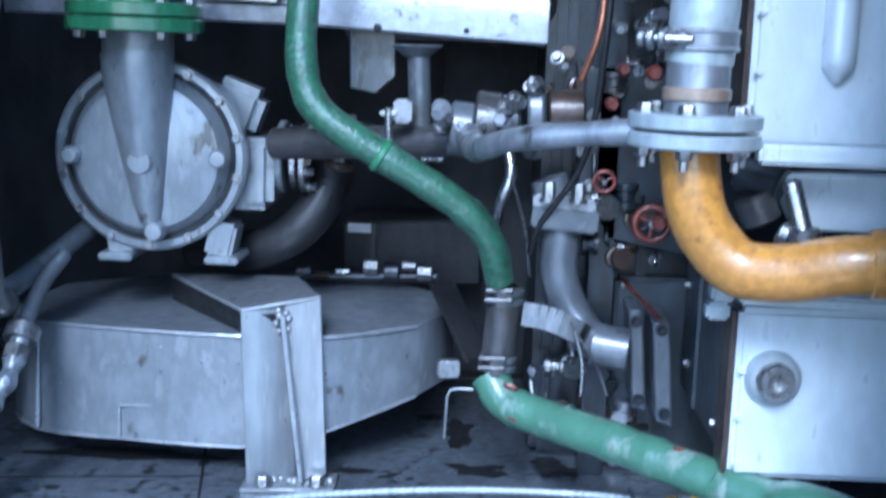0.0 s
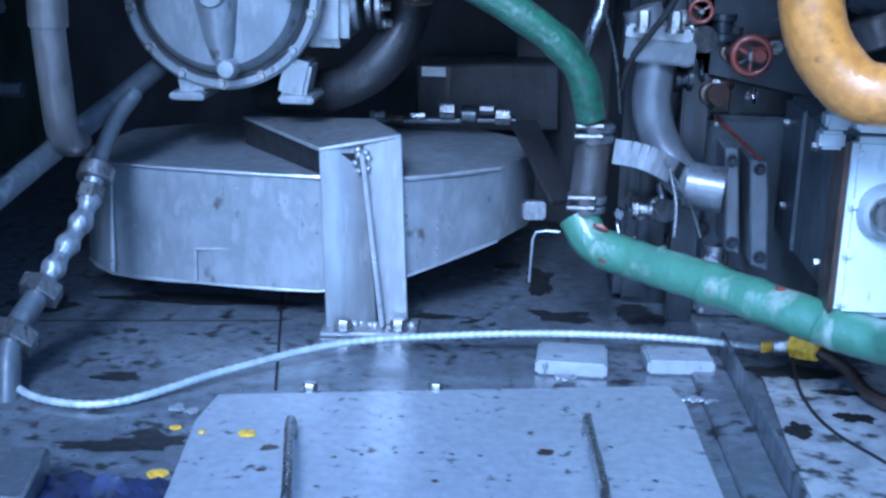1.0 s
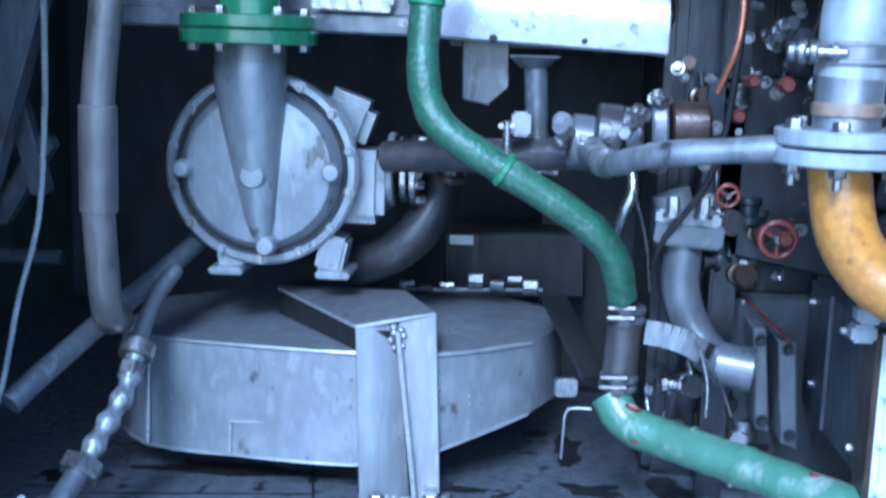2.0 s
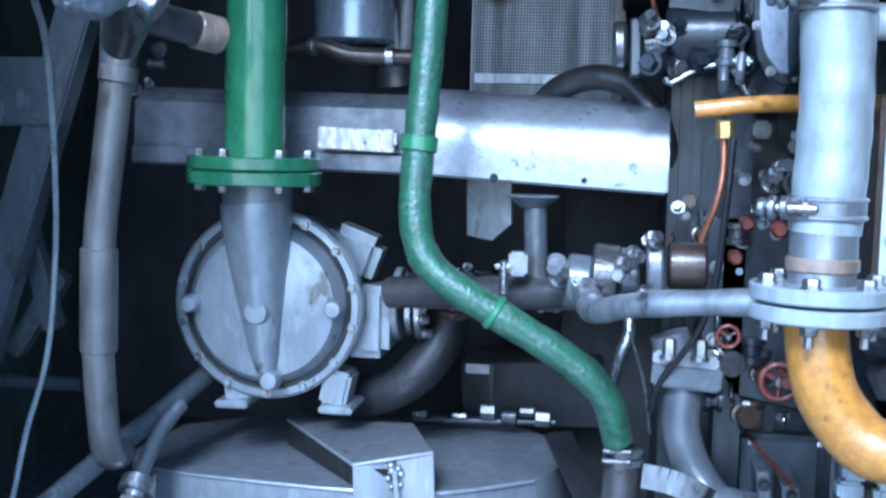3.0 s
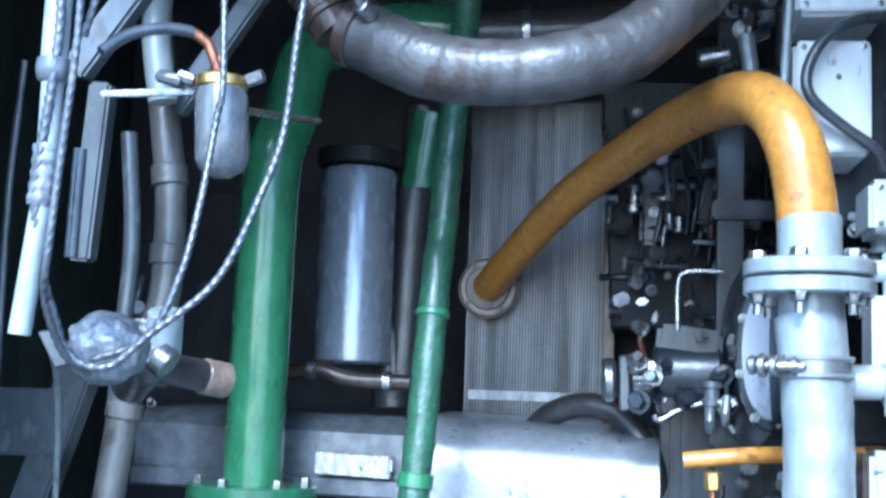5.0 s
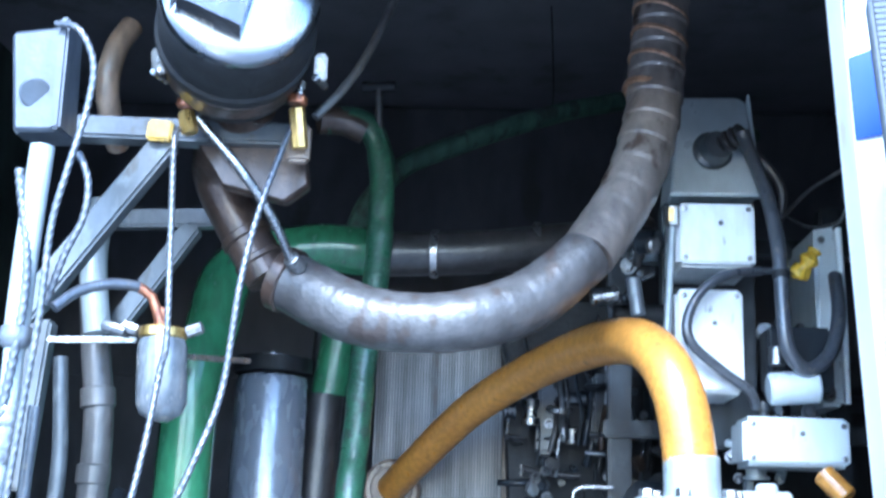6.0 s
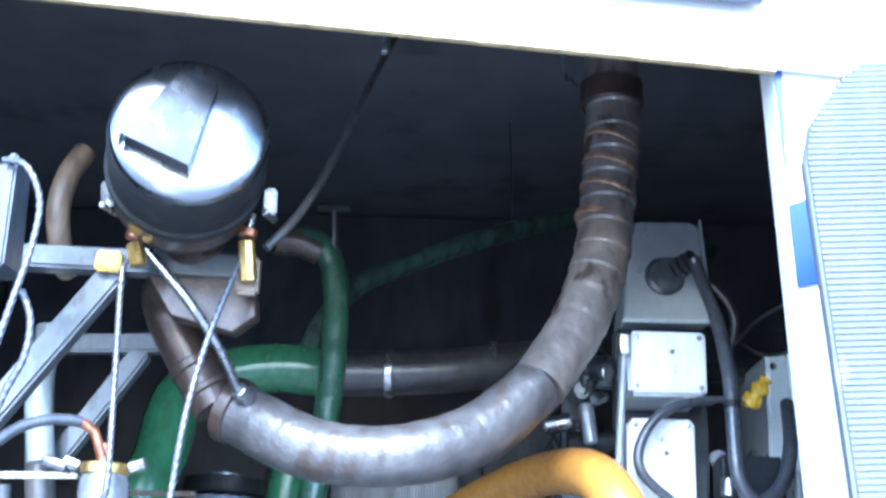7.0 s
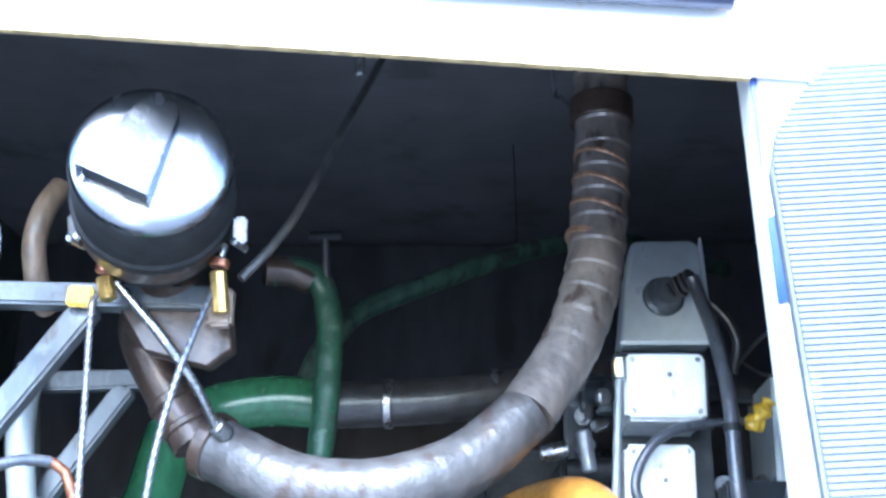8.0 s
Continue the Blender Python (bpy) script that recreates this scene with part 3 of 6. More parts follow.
for k, p in enumerate(((0.389, 1.9, 1.105), (0.396, 1.885, 1.059), (0.542, 1.8, 1.035), (0.565, 1.8, 1.072), (0.618, 1.745, 1.07), (0.571, 1.79, 1.071))):
    bm = B()
    bmesh.ops.create_icosphere(bm, subdivisions=2, radius=1.0)
    for v in bm.verts:
        v.co = Vector(p) + Vector((v.co.x * 0.011, v.co.y * 0.005, v.co.z * 0.004 - 0.3 * v.co.x * 0.011)) * (1 + 0.5 * noise.noise(v.co * 3 + Vector((k, 0, 0))))
    part("scuff", bm, M["red"], lower, "red sealant scuff")
for a, b in (((0.467, 1.873, 1.06), (0.472, 1.87, 1.059)), ((0.532, 1.82, 1.054), (0.536, 1.817, 1.053)), ((0.586, 1.78, 1.047), (0.59, 1.777, 1.046)), ((0.668, 1.71, 1.039), (0.671, 1.707, 1.038))):
    part("tape_edge", ringed(B(), a, b, 0.0306, 0.02), M["hose_grey"], lower)

# ---- shroud, panel, canister ----
shroud = thing("belt_shroud", (0.0, 2.2, 1.6), "silver sheet metal belt shroud behind the hoses", "shroud")
bm = B()
sl, sr = (-0.453, 2.13, 1.634), (0.424, 2.08, 1.61)
prof = [(0.0, 0.0), (0.0, 0.055), (0.012, 0.07), (0.05, 0.095), (0.2, 0.11)]
xs = [sl[0], (0.069, 2.1, 1.625)[0]]
def sheet(bm, a, b, prof, thick=0.004):
    """A folded sheet: profile of (back, up) swept from a to b."""
    a, b = Vector(a), Vector(b)
    rows = []
    for p in (a, b):
        rows.append([bm.verts.new(p + Vector((0, y, z))) for y, z in prof] + [bm.verts.new(p + Vector((0, y + thick, z - thick))) for y, z in reversed(prof)])
    n = len(rows[0])
    for k in range(n):
        j = (k + 1) % n
        bm.faces.new((rows[0][k], rows[0][j], rows[1][j], rows[1][k]))
    for q in rows:
        bm.faces.new(q)
    return bm
# rear sheet takes the shade-darkened tone, the front lip the plain silver
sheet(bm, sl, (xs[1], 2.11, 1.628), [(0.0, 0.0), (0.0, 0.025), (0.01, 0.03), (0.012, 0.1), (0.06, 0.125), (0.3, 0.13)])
part("sheet", bm, M["shroud"], shroud, "dull grimy rear sheet, darkened for the shade on it")
for x in (0.02, 0.16, 0.3):
    part("rivet", hexbolt(B(), (x, 2.088, 1.645 - 0.02 * (x > 0.1)), (0, -1, 0), 0.005, 0.006), M["dark"] if x > 0.1 else M["bolt"], shroud)
bm = B()
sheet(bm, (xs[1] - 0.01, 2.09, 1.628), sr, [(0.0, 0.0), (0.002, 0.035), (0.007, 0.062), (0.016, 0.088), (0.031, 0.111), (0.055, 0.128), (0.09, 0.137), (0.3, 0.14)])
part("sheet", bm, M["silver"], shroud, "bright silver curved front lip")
bm = B()
slab(bm, [sr, V(sr, 0, 0.002, 0.035), V(sr, 0, 0.007, 0.062), V(sr, 0, 0.016, 0.088), V(sr, 0, 0.031, 0.111), V(sr, 0, 0.055, 0.128), V(sr, 0, 0.3, 0.14), V(sr, 0, 0.3, 0)], (0.004, 0, 0), 0.001)
part("end_cheek", bm, M["silver"], shroud)
bm = B()
box(bm, (-0.064, 2.1, 1.679), (0.125, 0.006, 0.034), (0, 2, 0), 0.002)
box(bm, (-0.012, 2.095, 1.681), (0.03, 0.02, 0.03), bevel=0.006)
part("latch_plate", bm, M["steel"], shroud)
panel_y = 2.5
pl, pr = (0.065, 2.5, 1.799), (0.331, 2.5, 1.806)
panel = thing("heat_shield", (pl[0] + 0.12, 2.52, 1.6), "grey perforated steel heat shield panel with riveted seam", "heat shield")
bm = B()
box(bm, ((pl[0] + pr[0]) / 2, 2.51, 2.05), (pr[0] - pl[0], 0.02, 0.66), bevel=0.004)
part("sheet", bm, M["perforated"], panel)
bm = B()
box(bm, ((pl[0] + pr[0]) / 2, 2.516, 1.67), (pr[0] - pl[0] + 0.01, 0.02, 0.12), bevel=0.004)
part("sheet", bm, M["perforated"], panel)
bm = B()
box(bm, ((pl[0] + pr[0]) / 2 - 0.06, 2.494, pl[2]), ((pr[0] - pl[0]) / 2 - 0.006, 0.006, 0.018), bevel=0.001)
box(bm, ((pl[0] + pr[0]) / 2 + 0.063, 2.494, pl[2]), ((pr[0] - pl[0]) / 2 - 0.006, 0.006, 0.018), bevel=0.001)
part("seam_strip", bm, M["alu"], panel)
bm = B()
span(bm, V(pr, 0.012, -0.02, -0.2), V(pr, 0.012, -0.02, 0.5), 0.02, 0.03, 0.002, up=(0, 1, 0))
part("edge_strip", bm, M["brown"], panel, "rust-brown edge strip")
cb0, ct0 = Vector((-0.117, 2.25, 1.846)), Vector((-0.147, 2.25, 2.237))
can = thing("filter_canister", tuple(cb0), "slate grey metal filter canister hanging upright", "canister")
bm = B()
lathe(bm, (cb0.x, 2.3, cb0.z), (0, 0, 1), [(0, 0), (0.062, 0), (0.07, 0.006), (0.07, 0.34), (0.066, 0.355), (0.03, 0.365), (0.03, 0.4), (0, 0.4)], 36)
part("shell", bm, M["canister"], can)
bm = B()
ringed(bm, (cb0.x, 2.3, cb0.z + 0.362), (cb0.x, 2.3, cb0.z + 0.392), 0.078, 0.02)
part("lid", bm, M["dark"], can, "dark filter head")
bm = B()
tube(bm, [(-0.21, 2.2, 1.825), (-0.155, 2.2, 1.833), (-0.097, 2.2, 1.818), (0.01, 2.2, 1.816)], 0.014, 14)
ch = solid("cross_hose", bm, M["brown"], "dull brown cross hose under the canister", "hose")

# ---- yellow pipes ----
yr = Vector((0.112, 2.44, 2.003))
yp = thing("yellow_exhaust_pipe", tuple(yr), "ochre yellow pipe from cream flange to the riser", "pipe")
bm = B()
rod(bm, V(yr, 0, 0.04, 0), V(yr, 0, -0.0, -0.0), 0.058, edge=0.006, seg=32)
part("cream_flange", bm, M["cream"], yp, "cream painted round wall flange")
part("rust_collar", ringed(B(), V(yr, 0, 0.004, 0), V(yr, 0, -0.005, 0), 0.043, 0.024), M["brown"], yp, "rust-brown burnt collar round the pipe")
for k in range(4):
    a = math.tau * k / 4 + 0.6
    part("bolt", hexbolt(B(), V(yr, 0.05 * math.cos(a), 0.0, 0.05 * math.sin(a)), (0, -1, 0), 0.0045, 0.006), M["brown"], yp)
FR = Vector((0.579, 1.615, 1.951))
bm = B()
tube(bm, [V(yr, 0, -0.0, 0.0), (0.159, 2.36, 2.045), (0.268, 2.2, 2.136), (0.373, 2.04, 2.188), (0.459, 1.86, 2.207), (0.513, 1.72, 2.196), (0.543, 1.65, 2.163), (0.563, 1.62, 2.112), (0.574, 1.615, 2.055), V(FR, 0, 0, 0.05)], lambda w, t: 0.030 + 0.006 * min(1, w / t), 26)
part("pipe_body", bm, M["yellow"], yp)

riser = thing("riser_pipe", (FR.x, 1.62, 1.35), "pale silver vertical riser pipe with clamps and flanges", "pipe")
LF = Vector((0.583, 1.605, 1.513))
bm = B()
tube(bm, [V(FR, 0, 0, -0.045), (0.582, 1.61, 1.87), (0.588, 1.61, 1.79), (0.589, 1.61, 1.702), (0.584, 1.61, 1.59)], lambda w, t: 0.0402 + 0.0002 * math.sin(w * 900) + 0.0004 * math.sin(w * 130), 34, 0.003)
part("riser_hose", bm, M["pale"], riser, "pale ribbed wrapped hose length")
part("stub", rod(B(), V(FR, 0, 0, 0.075), V(FR, 0.003, 0, -0.07), 0.0375, seg=30), M["pale"], riser)
part("stub", rod(B(), V(LF, 0, 0, 0.0), (0.584, 1.608, 1.612), 0.0375, seg=30), M["alu"], riser, "dull metal stub below the hose")
part("stub_ring", ringed(B(), V(LF, 0, 0, 0.034), V(LF, 0, 0, 0.05), 0.0405, 0.03), M["cream"], riser, "stained yellowish ring on the stub")
for base in (FR, LF):
    for a, b in ((0.002, 0.02), (-0.02, -0.002)):
        part("flange", ringed(B(), V(base, dz=a), V(base, dz=b), 0.079 if base is LF else 0.076, 0.03), M["pale"], riser)
    for k in range(6):
        an = math.tau * k / 6 + 0.2
        p = V(base, 0.062 * math.cos(an), 0.062 * math.sin(an), 0)
        part("bolt", lathe(B(), V(p, dz=0.02), (0, 0, 1), HEX(0.01), 6), M["bolt"], riser)
        part("nut", lathe(B(), V(p, dz=-0.02), (0, 0, -1), HEX(0.01) [:-1] + [(0.005, 0.012), (0.005, 0.024), (0, 0.024)], 6), M["bolt"], riser)
for py in (105, 472):
    p = Vector((0.584, 1.61, 1.847)) if py == 105 else Vector((0.585, 1.61, 1.618))
    cl = part("clamp", ringed(B(), V(p, dz=-0.013), V(p, dz=0.013), 0.0435, 0.035), M["alu"], riser, "bright wide hose clamp")
    for dz in (-0.01, 0.01):
        part("clamp_lip", ringed(B(), V(p, dz=dz - 0.003), V(p, dz=dz + 0.003), 0.0455, 0.035), M["silver"], cl)
    bm = B()
    box(bm, V(p, -0.043, -0.02, 0), (0.026, 0.03, 0.026), (0, 0, 20), 0.006)
    for dx, r in ((-0.078, 0.011), (-0.067, 0.014), (-0.054, 0.0125), (-0.03, 0.012)):
        rod(bm, V(p, dx, -0.03, 0.0), V(p, dx + 0.009, -0.033, 0.0), r, seg=12)
    rod(bm, V(p, -0.08, -0.03, 0.0), V(p, -0.015, -0.04, 0.0), 0.006, seg=10)
    part("clamp_bolt", bm, M["bolt"], cl)
bm = B()
tube(bm, [V(LF, -0.005, 0, -0.015), V((0.584, 1.6, 1.448)), V((0.594, 1.6, 1.411)), V((0.614, 1.6, 1.38)), V((0.646, 1.59, 1.352)), V((0.701, 1.57, 1.352)), V((0.799, 1.54, 1.371)), (1.1, 1.52, LF.z - 0.15)], 0.0355, 28)
solid("yellow_pipe", bm, M["yellow"], "ochre yellow bent pipe under the riser flange", "pipe")
bm = B()
tube(bm, [V(LF, -0.06, 0.0, -0.004), (0.518, 1.61, 1.508), (0.463, 1.635, 1.502), (0.405, 1.665, 1.494), (0.366, 1.695, 1.485), (0.342, 1.73, 1.474), (0.329, 1.79, 1.466), (0.32, 1.87, 1.465), (0.312, 1.96, 1.47)], lambda w, t: 0.0158 + 0.0007 * math.sin(w * 60) + (0.0045 if w > t - 0.17 else 0.0), 22)
solid("silver_branch_pipe", bm, M["alu"], "silver painted branch pipe from the riser flange", "pipe")
bm = B()
tube(bm, [(0.444, 1.75, 1.727), (0.519, 1.75, 1.736), (0.605, 1.78, 1.74), (0.688, 1.8, 1.742), (1.3, 1.8, 1.77)], 0.011, 14)
solid("orange_thin_pipe", bm, M["yellow"], "thin ochre pipe behind the riser", "pipe")
cu = thing("copper_line", (0.48, 1.74, 1.703), "copper tube with brass union below the thin pipe", "copper tube")
part("tube", tube(B(), [(0.48, 1.74, 1.696), (0.481, 1.74, 1.657), (0.475, 1.74, 1.615), (0.459, 1.76, 1.564)], 0.0045, 10), M["copper"], cu)
part("union", rod(B(), (0.479, 1.735, 1.715), (0.48, 1.735, 1.692), 0.011, seg=6), M["brass"], cu)

# ---- upper bay: air filter, big hose, frame ----
AF = Vector((0.011, 1.27, 2.525))
air = thing("air_filter", (AF.x, 1.45, AF.z - 0.13), "black air filter with polished steel end cap", "air filter")
D = Vector((-0.251, 0.967, -0.075)).normalized()
UX = D.cross(Vector((0, 0, 1))).normalized()
UZ = UX.cross(D).normalized()
def on_cap(x, z, off):
    """A point on the cap: across, up, and out from its face."""
    return AF + UX * x + UZ * z - D * off
bm = B()
lathe(bm, AF, D, [(0, -0.008), (0.03, -0.0078), (0.06, -0.006), (0.082, -0.001), (0.0905, 0.004), (0.0935, 0.01), (0.0935, 0.018), (0.089, 0.022), (0, 0.022)], 56)
cap = part("end_cap", bm, M["cap"], air, "polished round steel end cap")
bm = B()
lathe(bm, AF, D, [(0, 0.022), (0.092, 0.022), (0.096, 0.028), (0.096, 0.1), (0.1, 0.104), (0.1, 0.118), (0.094, 0.122), (0.094, 0.17), (0.085, 0.2), (0.05, 0.21), (0, 0.212)], 44)
part("canister_body", bm, M["dark"], air)
bm = B()
ringed(bm, AF + D * 0.13, AF + D * 0.165, 0.0955, 0.08)
part("strap", bm, M["brown"], air, "rust-brown strap round the filter")
# hooded vent on the cap: an arched shell, open at its foot
TILT = radians(-21)
def on_hood(x, z, off):
    return on_cap(-0.013 + x * math.cos(TILT) - z * math.sin(TILT), 0.004 + x * math.sin(TILT) + z * math.cos(TILT), off)
arch = [(-0.045, -0.066)] + [(0.024 * math.sin(a), 0.046 + 0.024 * math.cos(a)) for a in [radians(-90 + 12 * k) for k in range(16)]] + [(0.043, -0.066)]
bm = B()
hi = [bm.verts.new(on_hood(x * 0.95, z, 0.022 + 0.027 * (0.07 - z) / 0.136)) for x, z in arch]
lo = [bm.verts.new(on_hood(x, z, 0.004)) for x, z in arch]
bm.faces.new(hi)
for k in range(len(arch) - 1):
    bm.faces.new((lo[k], lo[k + 1], hi[k + 1], hi[k]))
bmesh.ops.solidify(bm, geom=list(bm.faces), thickness=0.0012)
part("vent_hood", bm, M["cap"], cap, "polished hooded dust vent, open below")
# black plate across the mouth takes the place of the shade inside
bm = B()
slab(bm, [on_hood(*q) for q in ((-0.041, -0.058, 0.005), (0.039, -0.058, 0.005), (0.037, -0.058, 0.0455), (-0.039, -0.058, 0.0455))], UZ * 0.004, 0)
part("mouth_shade_plate", bm, M["black"], cap, "black plate standing for the dark inside of the vent")
for px, py in ((485, 352), (195, 340)):
    p = Vector((0.089, 1.4, 2.481)) if px == 485 else Vector((-0.115, 1.4, 2.485))
    bm = B()
    box(bm, p, (0.016, 0.03, 0.034), (20, 0, 8 if px > 300 else -8), 0.003)
    rod(bm, V(p, -0.004, -0.02, -0.02), V(p, 0.004, 0.02, -0.018), 0.005, seg=8)
    part("toggle_clip", bm, M["steel"], air, "bright steel toggle clip")
BH = [(0.025, 1.6, 2.249), (0.12, 1.58, 2.203), (0.197, 1.57, 2.189), (0.28, 1.57, 2.195), (0.363, 1.6, 2.23), (0.442, 1.63, 2.303), (0.501, 1.67, 2.402), (0.538, 1.7, 2.512), (0.554, 1.72, 2.636), (0.562, 1.73, 2.746), (0.562, 1.74, 2.849), (0.56, 1.75, 2.95), (0.556, 1.76, 3.135)]
big = thing("air_hose", BH[0], "thick grey spiral-wrapped air hose hanging in a bow", "hose")
def wrap(w, total):
    return 0.0408 + 0.0008 * (1 - (w / 0.045) % 1) + 0.0012 * math.sin(w * 23)
part("hose_body", tube(B(), BH[:6], wrap, 30, 0.004), M["wrap"], big)
# upright length is paler and warmer than the bow, sunlight put into its colour
part("sleeve", tube(B(), BH[5:], lambda w, t: 0.0405 + 0.0032 * (1 - (w / 0.042) % 1) * min(1, w / 0.2), 30, 0.004), M["rusty"], big, "rust-brown ridged sleeve, its tone lightened for sunlight")
for k in (0,):
    p, d = Vector(BH[0]), (Vector(BH[1]) - Vector(BH[0])).normalized()
    part("clamp", ringed(B(), p - d * 0.01, p + d * 0.01, 0.046, 0.038), M["brown"], big)
p = Vector((0.561, 1.735, 2.777))
part("collar", ringed(B(), V(p, 0, 0, 0.0), V(p, 0, 0.0, 0.04), 0.05, 0.03), M["brown"], big)
p = Vector((0.544, 1.715, 2.574))
for z, x, y, h in ((2.574, 0.5435, 1.715, 0.005), (2.622, 0.5515, 1.7185, 0.003), (2.664, 0.556, 1.722, 0.0035), (2.706, 0.559, 1.7265, 0.0025)):
    axis = Vector((0.34, 0.1, 1)).normalized()
    part("ridge", ringed(B(), Vector((x, y, z)) - axis * h, Vector((x, y, z)) + axis * h, 0.0455, 0.034, 0.001), M["peach"], big, "bright copper-coloured spiral edge")
bm = B()
elbow = thing("filter_elbow", (-0.001, 1.62, 2.22), "heat-browned elbow under the air filter with clamp bands", "elbow")
EL = [Vector(q) for q in ((-0.01, 1.47, 2.46), (-0.06, 1.54, 2.43), (-0.082, 1.6, 2.398), (-0.049, 1.62, 2.33), (-0.001, 1.62, 2.256))]
tube(bm, EL, 0.034, 24)
part("elbow_body", bm, M["brown"], elbow)
for a, b in ((EL[3].lerp(EL[4], 0.15), EL[3].lerp(EL[4], 0.3)), (EL[3].lerp(EL[4], 0.62), EL[3].lerp(EL[4], 0.74))):
    part("band", ringed(B(), a, b, 0.0372, 0.03), M["brown"], elbow, "rusty clamp band")
bm = B()
tube(bm, [(0.075, 2.18, 2.424), (0.185, 2.2, 2.432), (0.314, 2.22, 2.445), (0.455, 2.25, 2.47), (0.613, 2.3, 2.5)], 0.042, 24)
ex = solid("grey_cross_pipe", bm, M["lagging"], "dull grey hose continuing the green pipe", "hose")
bm = B()
tube(bm, [(0.04, 2.16, 2.44), (0.06, 2.18, 2.51), (0.085, 2.2, 2.556), (0.128, 2.25, 2.622), (0.213, 2.3, 2.678), (0.361, 2.4, 2.768), (0.512, 2.5, 2.846), (0.66, 2.62, 2.9), (0.95, 2.9, 2.92)], 0.021, 16)
solid("green_hose", bm, M["dim_hose"], "dusty dark green hose rising into the dark behind", "hose")
# steel frame beams on the left
frame_l = thing("support_frame", (-0.3, 1.6, FLOOR), "grey welded steel support frame with diagonal braces", "frame")
for a, b, w, h in (((-0.332, 1.5, 2.43), (0.06, 1.5, 2.42), 0.04, 0.03), ((-0.125, 1.5, 2.415), (-0.297, 1.5, 2.171), 0.03, 0.035), ((-0.32, 1.75, 2.366), (-0.101, 1.75, 2.373), 0.03, 0.028), ((-0.148, 1.75, 2.361), (-0.266, 1.75, 2.183), 0.03, 0.03), ((-0.432, 1.9, 1.87), (-0.6, 1.9, 1.33), 0.045, 0.055), ((-0.559, 1.97, 1.547), (-0.512, 1.97, 1.371), 0.03, 0.03), ((-0.512, 2.0, 1.456), (-0.596, 2.0, 1.324), 0.035, 0.03), ((-0.618, 1.9, 1.736), (-0.464, 1.9, 1.737), 0.06, 0.1)):
    part("beam", span(B(), a, b, w, h, 0.004), M["frame_grey"], frame_l)
# tall pipes on the left
def pipe_run(name, pts, r, mat, label, cat="pipe"):
    return solid(name, tube(B(), pts, r, 18), M[mat], label, cat)
drop = thing("drop_pipe", (-0.364, 1.84, 1.2), "chalky grey drop pipe with sleeve joints on the frame", "pipe")
part("pipe_body", tube(B(), [(-0.322, 1.8, 2.34), (-0.298, 1.8, 2.17), (-0.284, 1.8, 2.07), (-0.284, 1.8, 1.93), (-0.306, 1.8, 1.85), (-0.33, 1.8, 1.78), (-0.348, 1.8, 1.641), (-0.36, 1.8, 1.53), (-0.364, 1.8, 1.418), (-0.362, 1.81, 1.3), (-0.366, 1.84, 1.22), (-0.372, 1.9, 1.2)], 0.0225, 20), M["drop"], drop)
for a, b, r in (((-0.2895, 1.8, 2.115), (-0.286, 1.8, 2.085), 0.0265), ((-0.2836, 1.8, 2.0), (-0.2838, 1.8, 1.97), 0.0255), ((-0.3608, 1.8, 1.52), (-0.3638, 1.805, 1.372), 0.0262), ((-0.331, 1.8, 1.772), (-0.334, 1.8, 1.75), 0.027)):
    part("sleeve", ringed(B(), a, b, r, 0.018), M["drop"], drop)
conduit = thing("white_conduit", (-0.214, 1.25, 1.845), "pale sleeved conduit beside the frame with taped joint", "conduit")
part("upper_tube", tube(B(), [(-0.194, 1.25, 2.321), (-0.198, 1.25, 2.2), (-0.199, 1.25, 2.105)], 0.0135, 20), M["pale"], conduit)
part("lower_tube", tube(B(), [(-0.199, 1.25, 2.11), (-0.199, 1.25, 2.0), (-0.206, 1.25, 1.92), (-0.214, 1.25, 1.845)], 0.011, 18), M["pale"], conduit)
part("collar", lathe(B(), (-0.199, 1.25, 2.118), (0, 0, -1), [(0.013, 0), (0.0165, 0.002), (0.0175, 0.012), (0.0155, 0.022), (0.011, 0.026)], 22), M["grey_pipe"], conduit, "dull grey reducing collar")
part("tape", tube(B(), [(-0.199, 1.249, 2.03), (-0.1995, 1.249, 2.0), (-0.202, 1.249, 1.97)], lambda w, t: 0.0135 + 0.0008 * math.sin(w * 500), 16, 0.003), M["tape"], conduit, "wrinkled silver tape")
pipe_run("thin_conduit", [(-0.578, 1.9, 2.3), (-0.588, 1.9, 2.068), (-0.582, 1.9, 1.69), (-0.575, 1.9, 1.31), (-0.575, 1.9, 1.1), (-0.575, 1.9, 0.915)], 0.006, "grey_pipe", "thin grey conduit running down to the floor", "conduit")

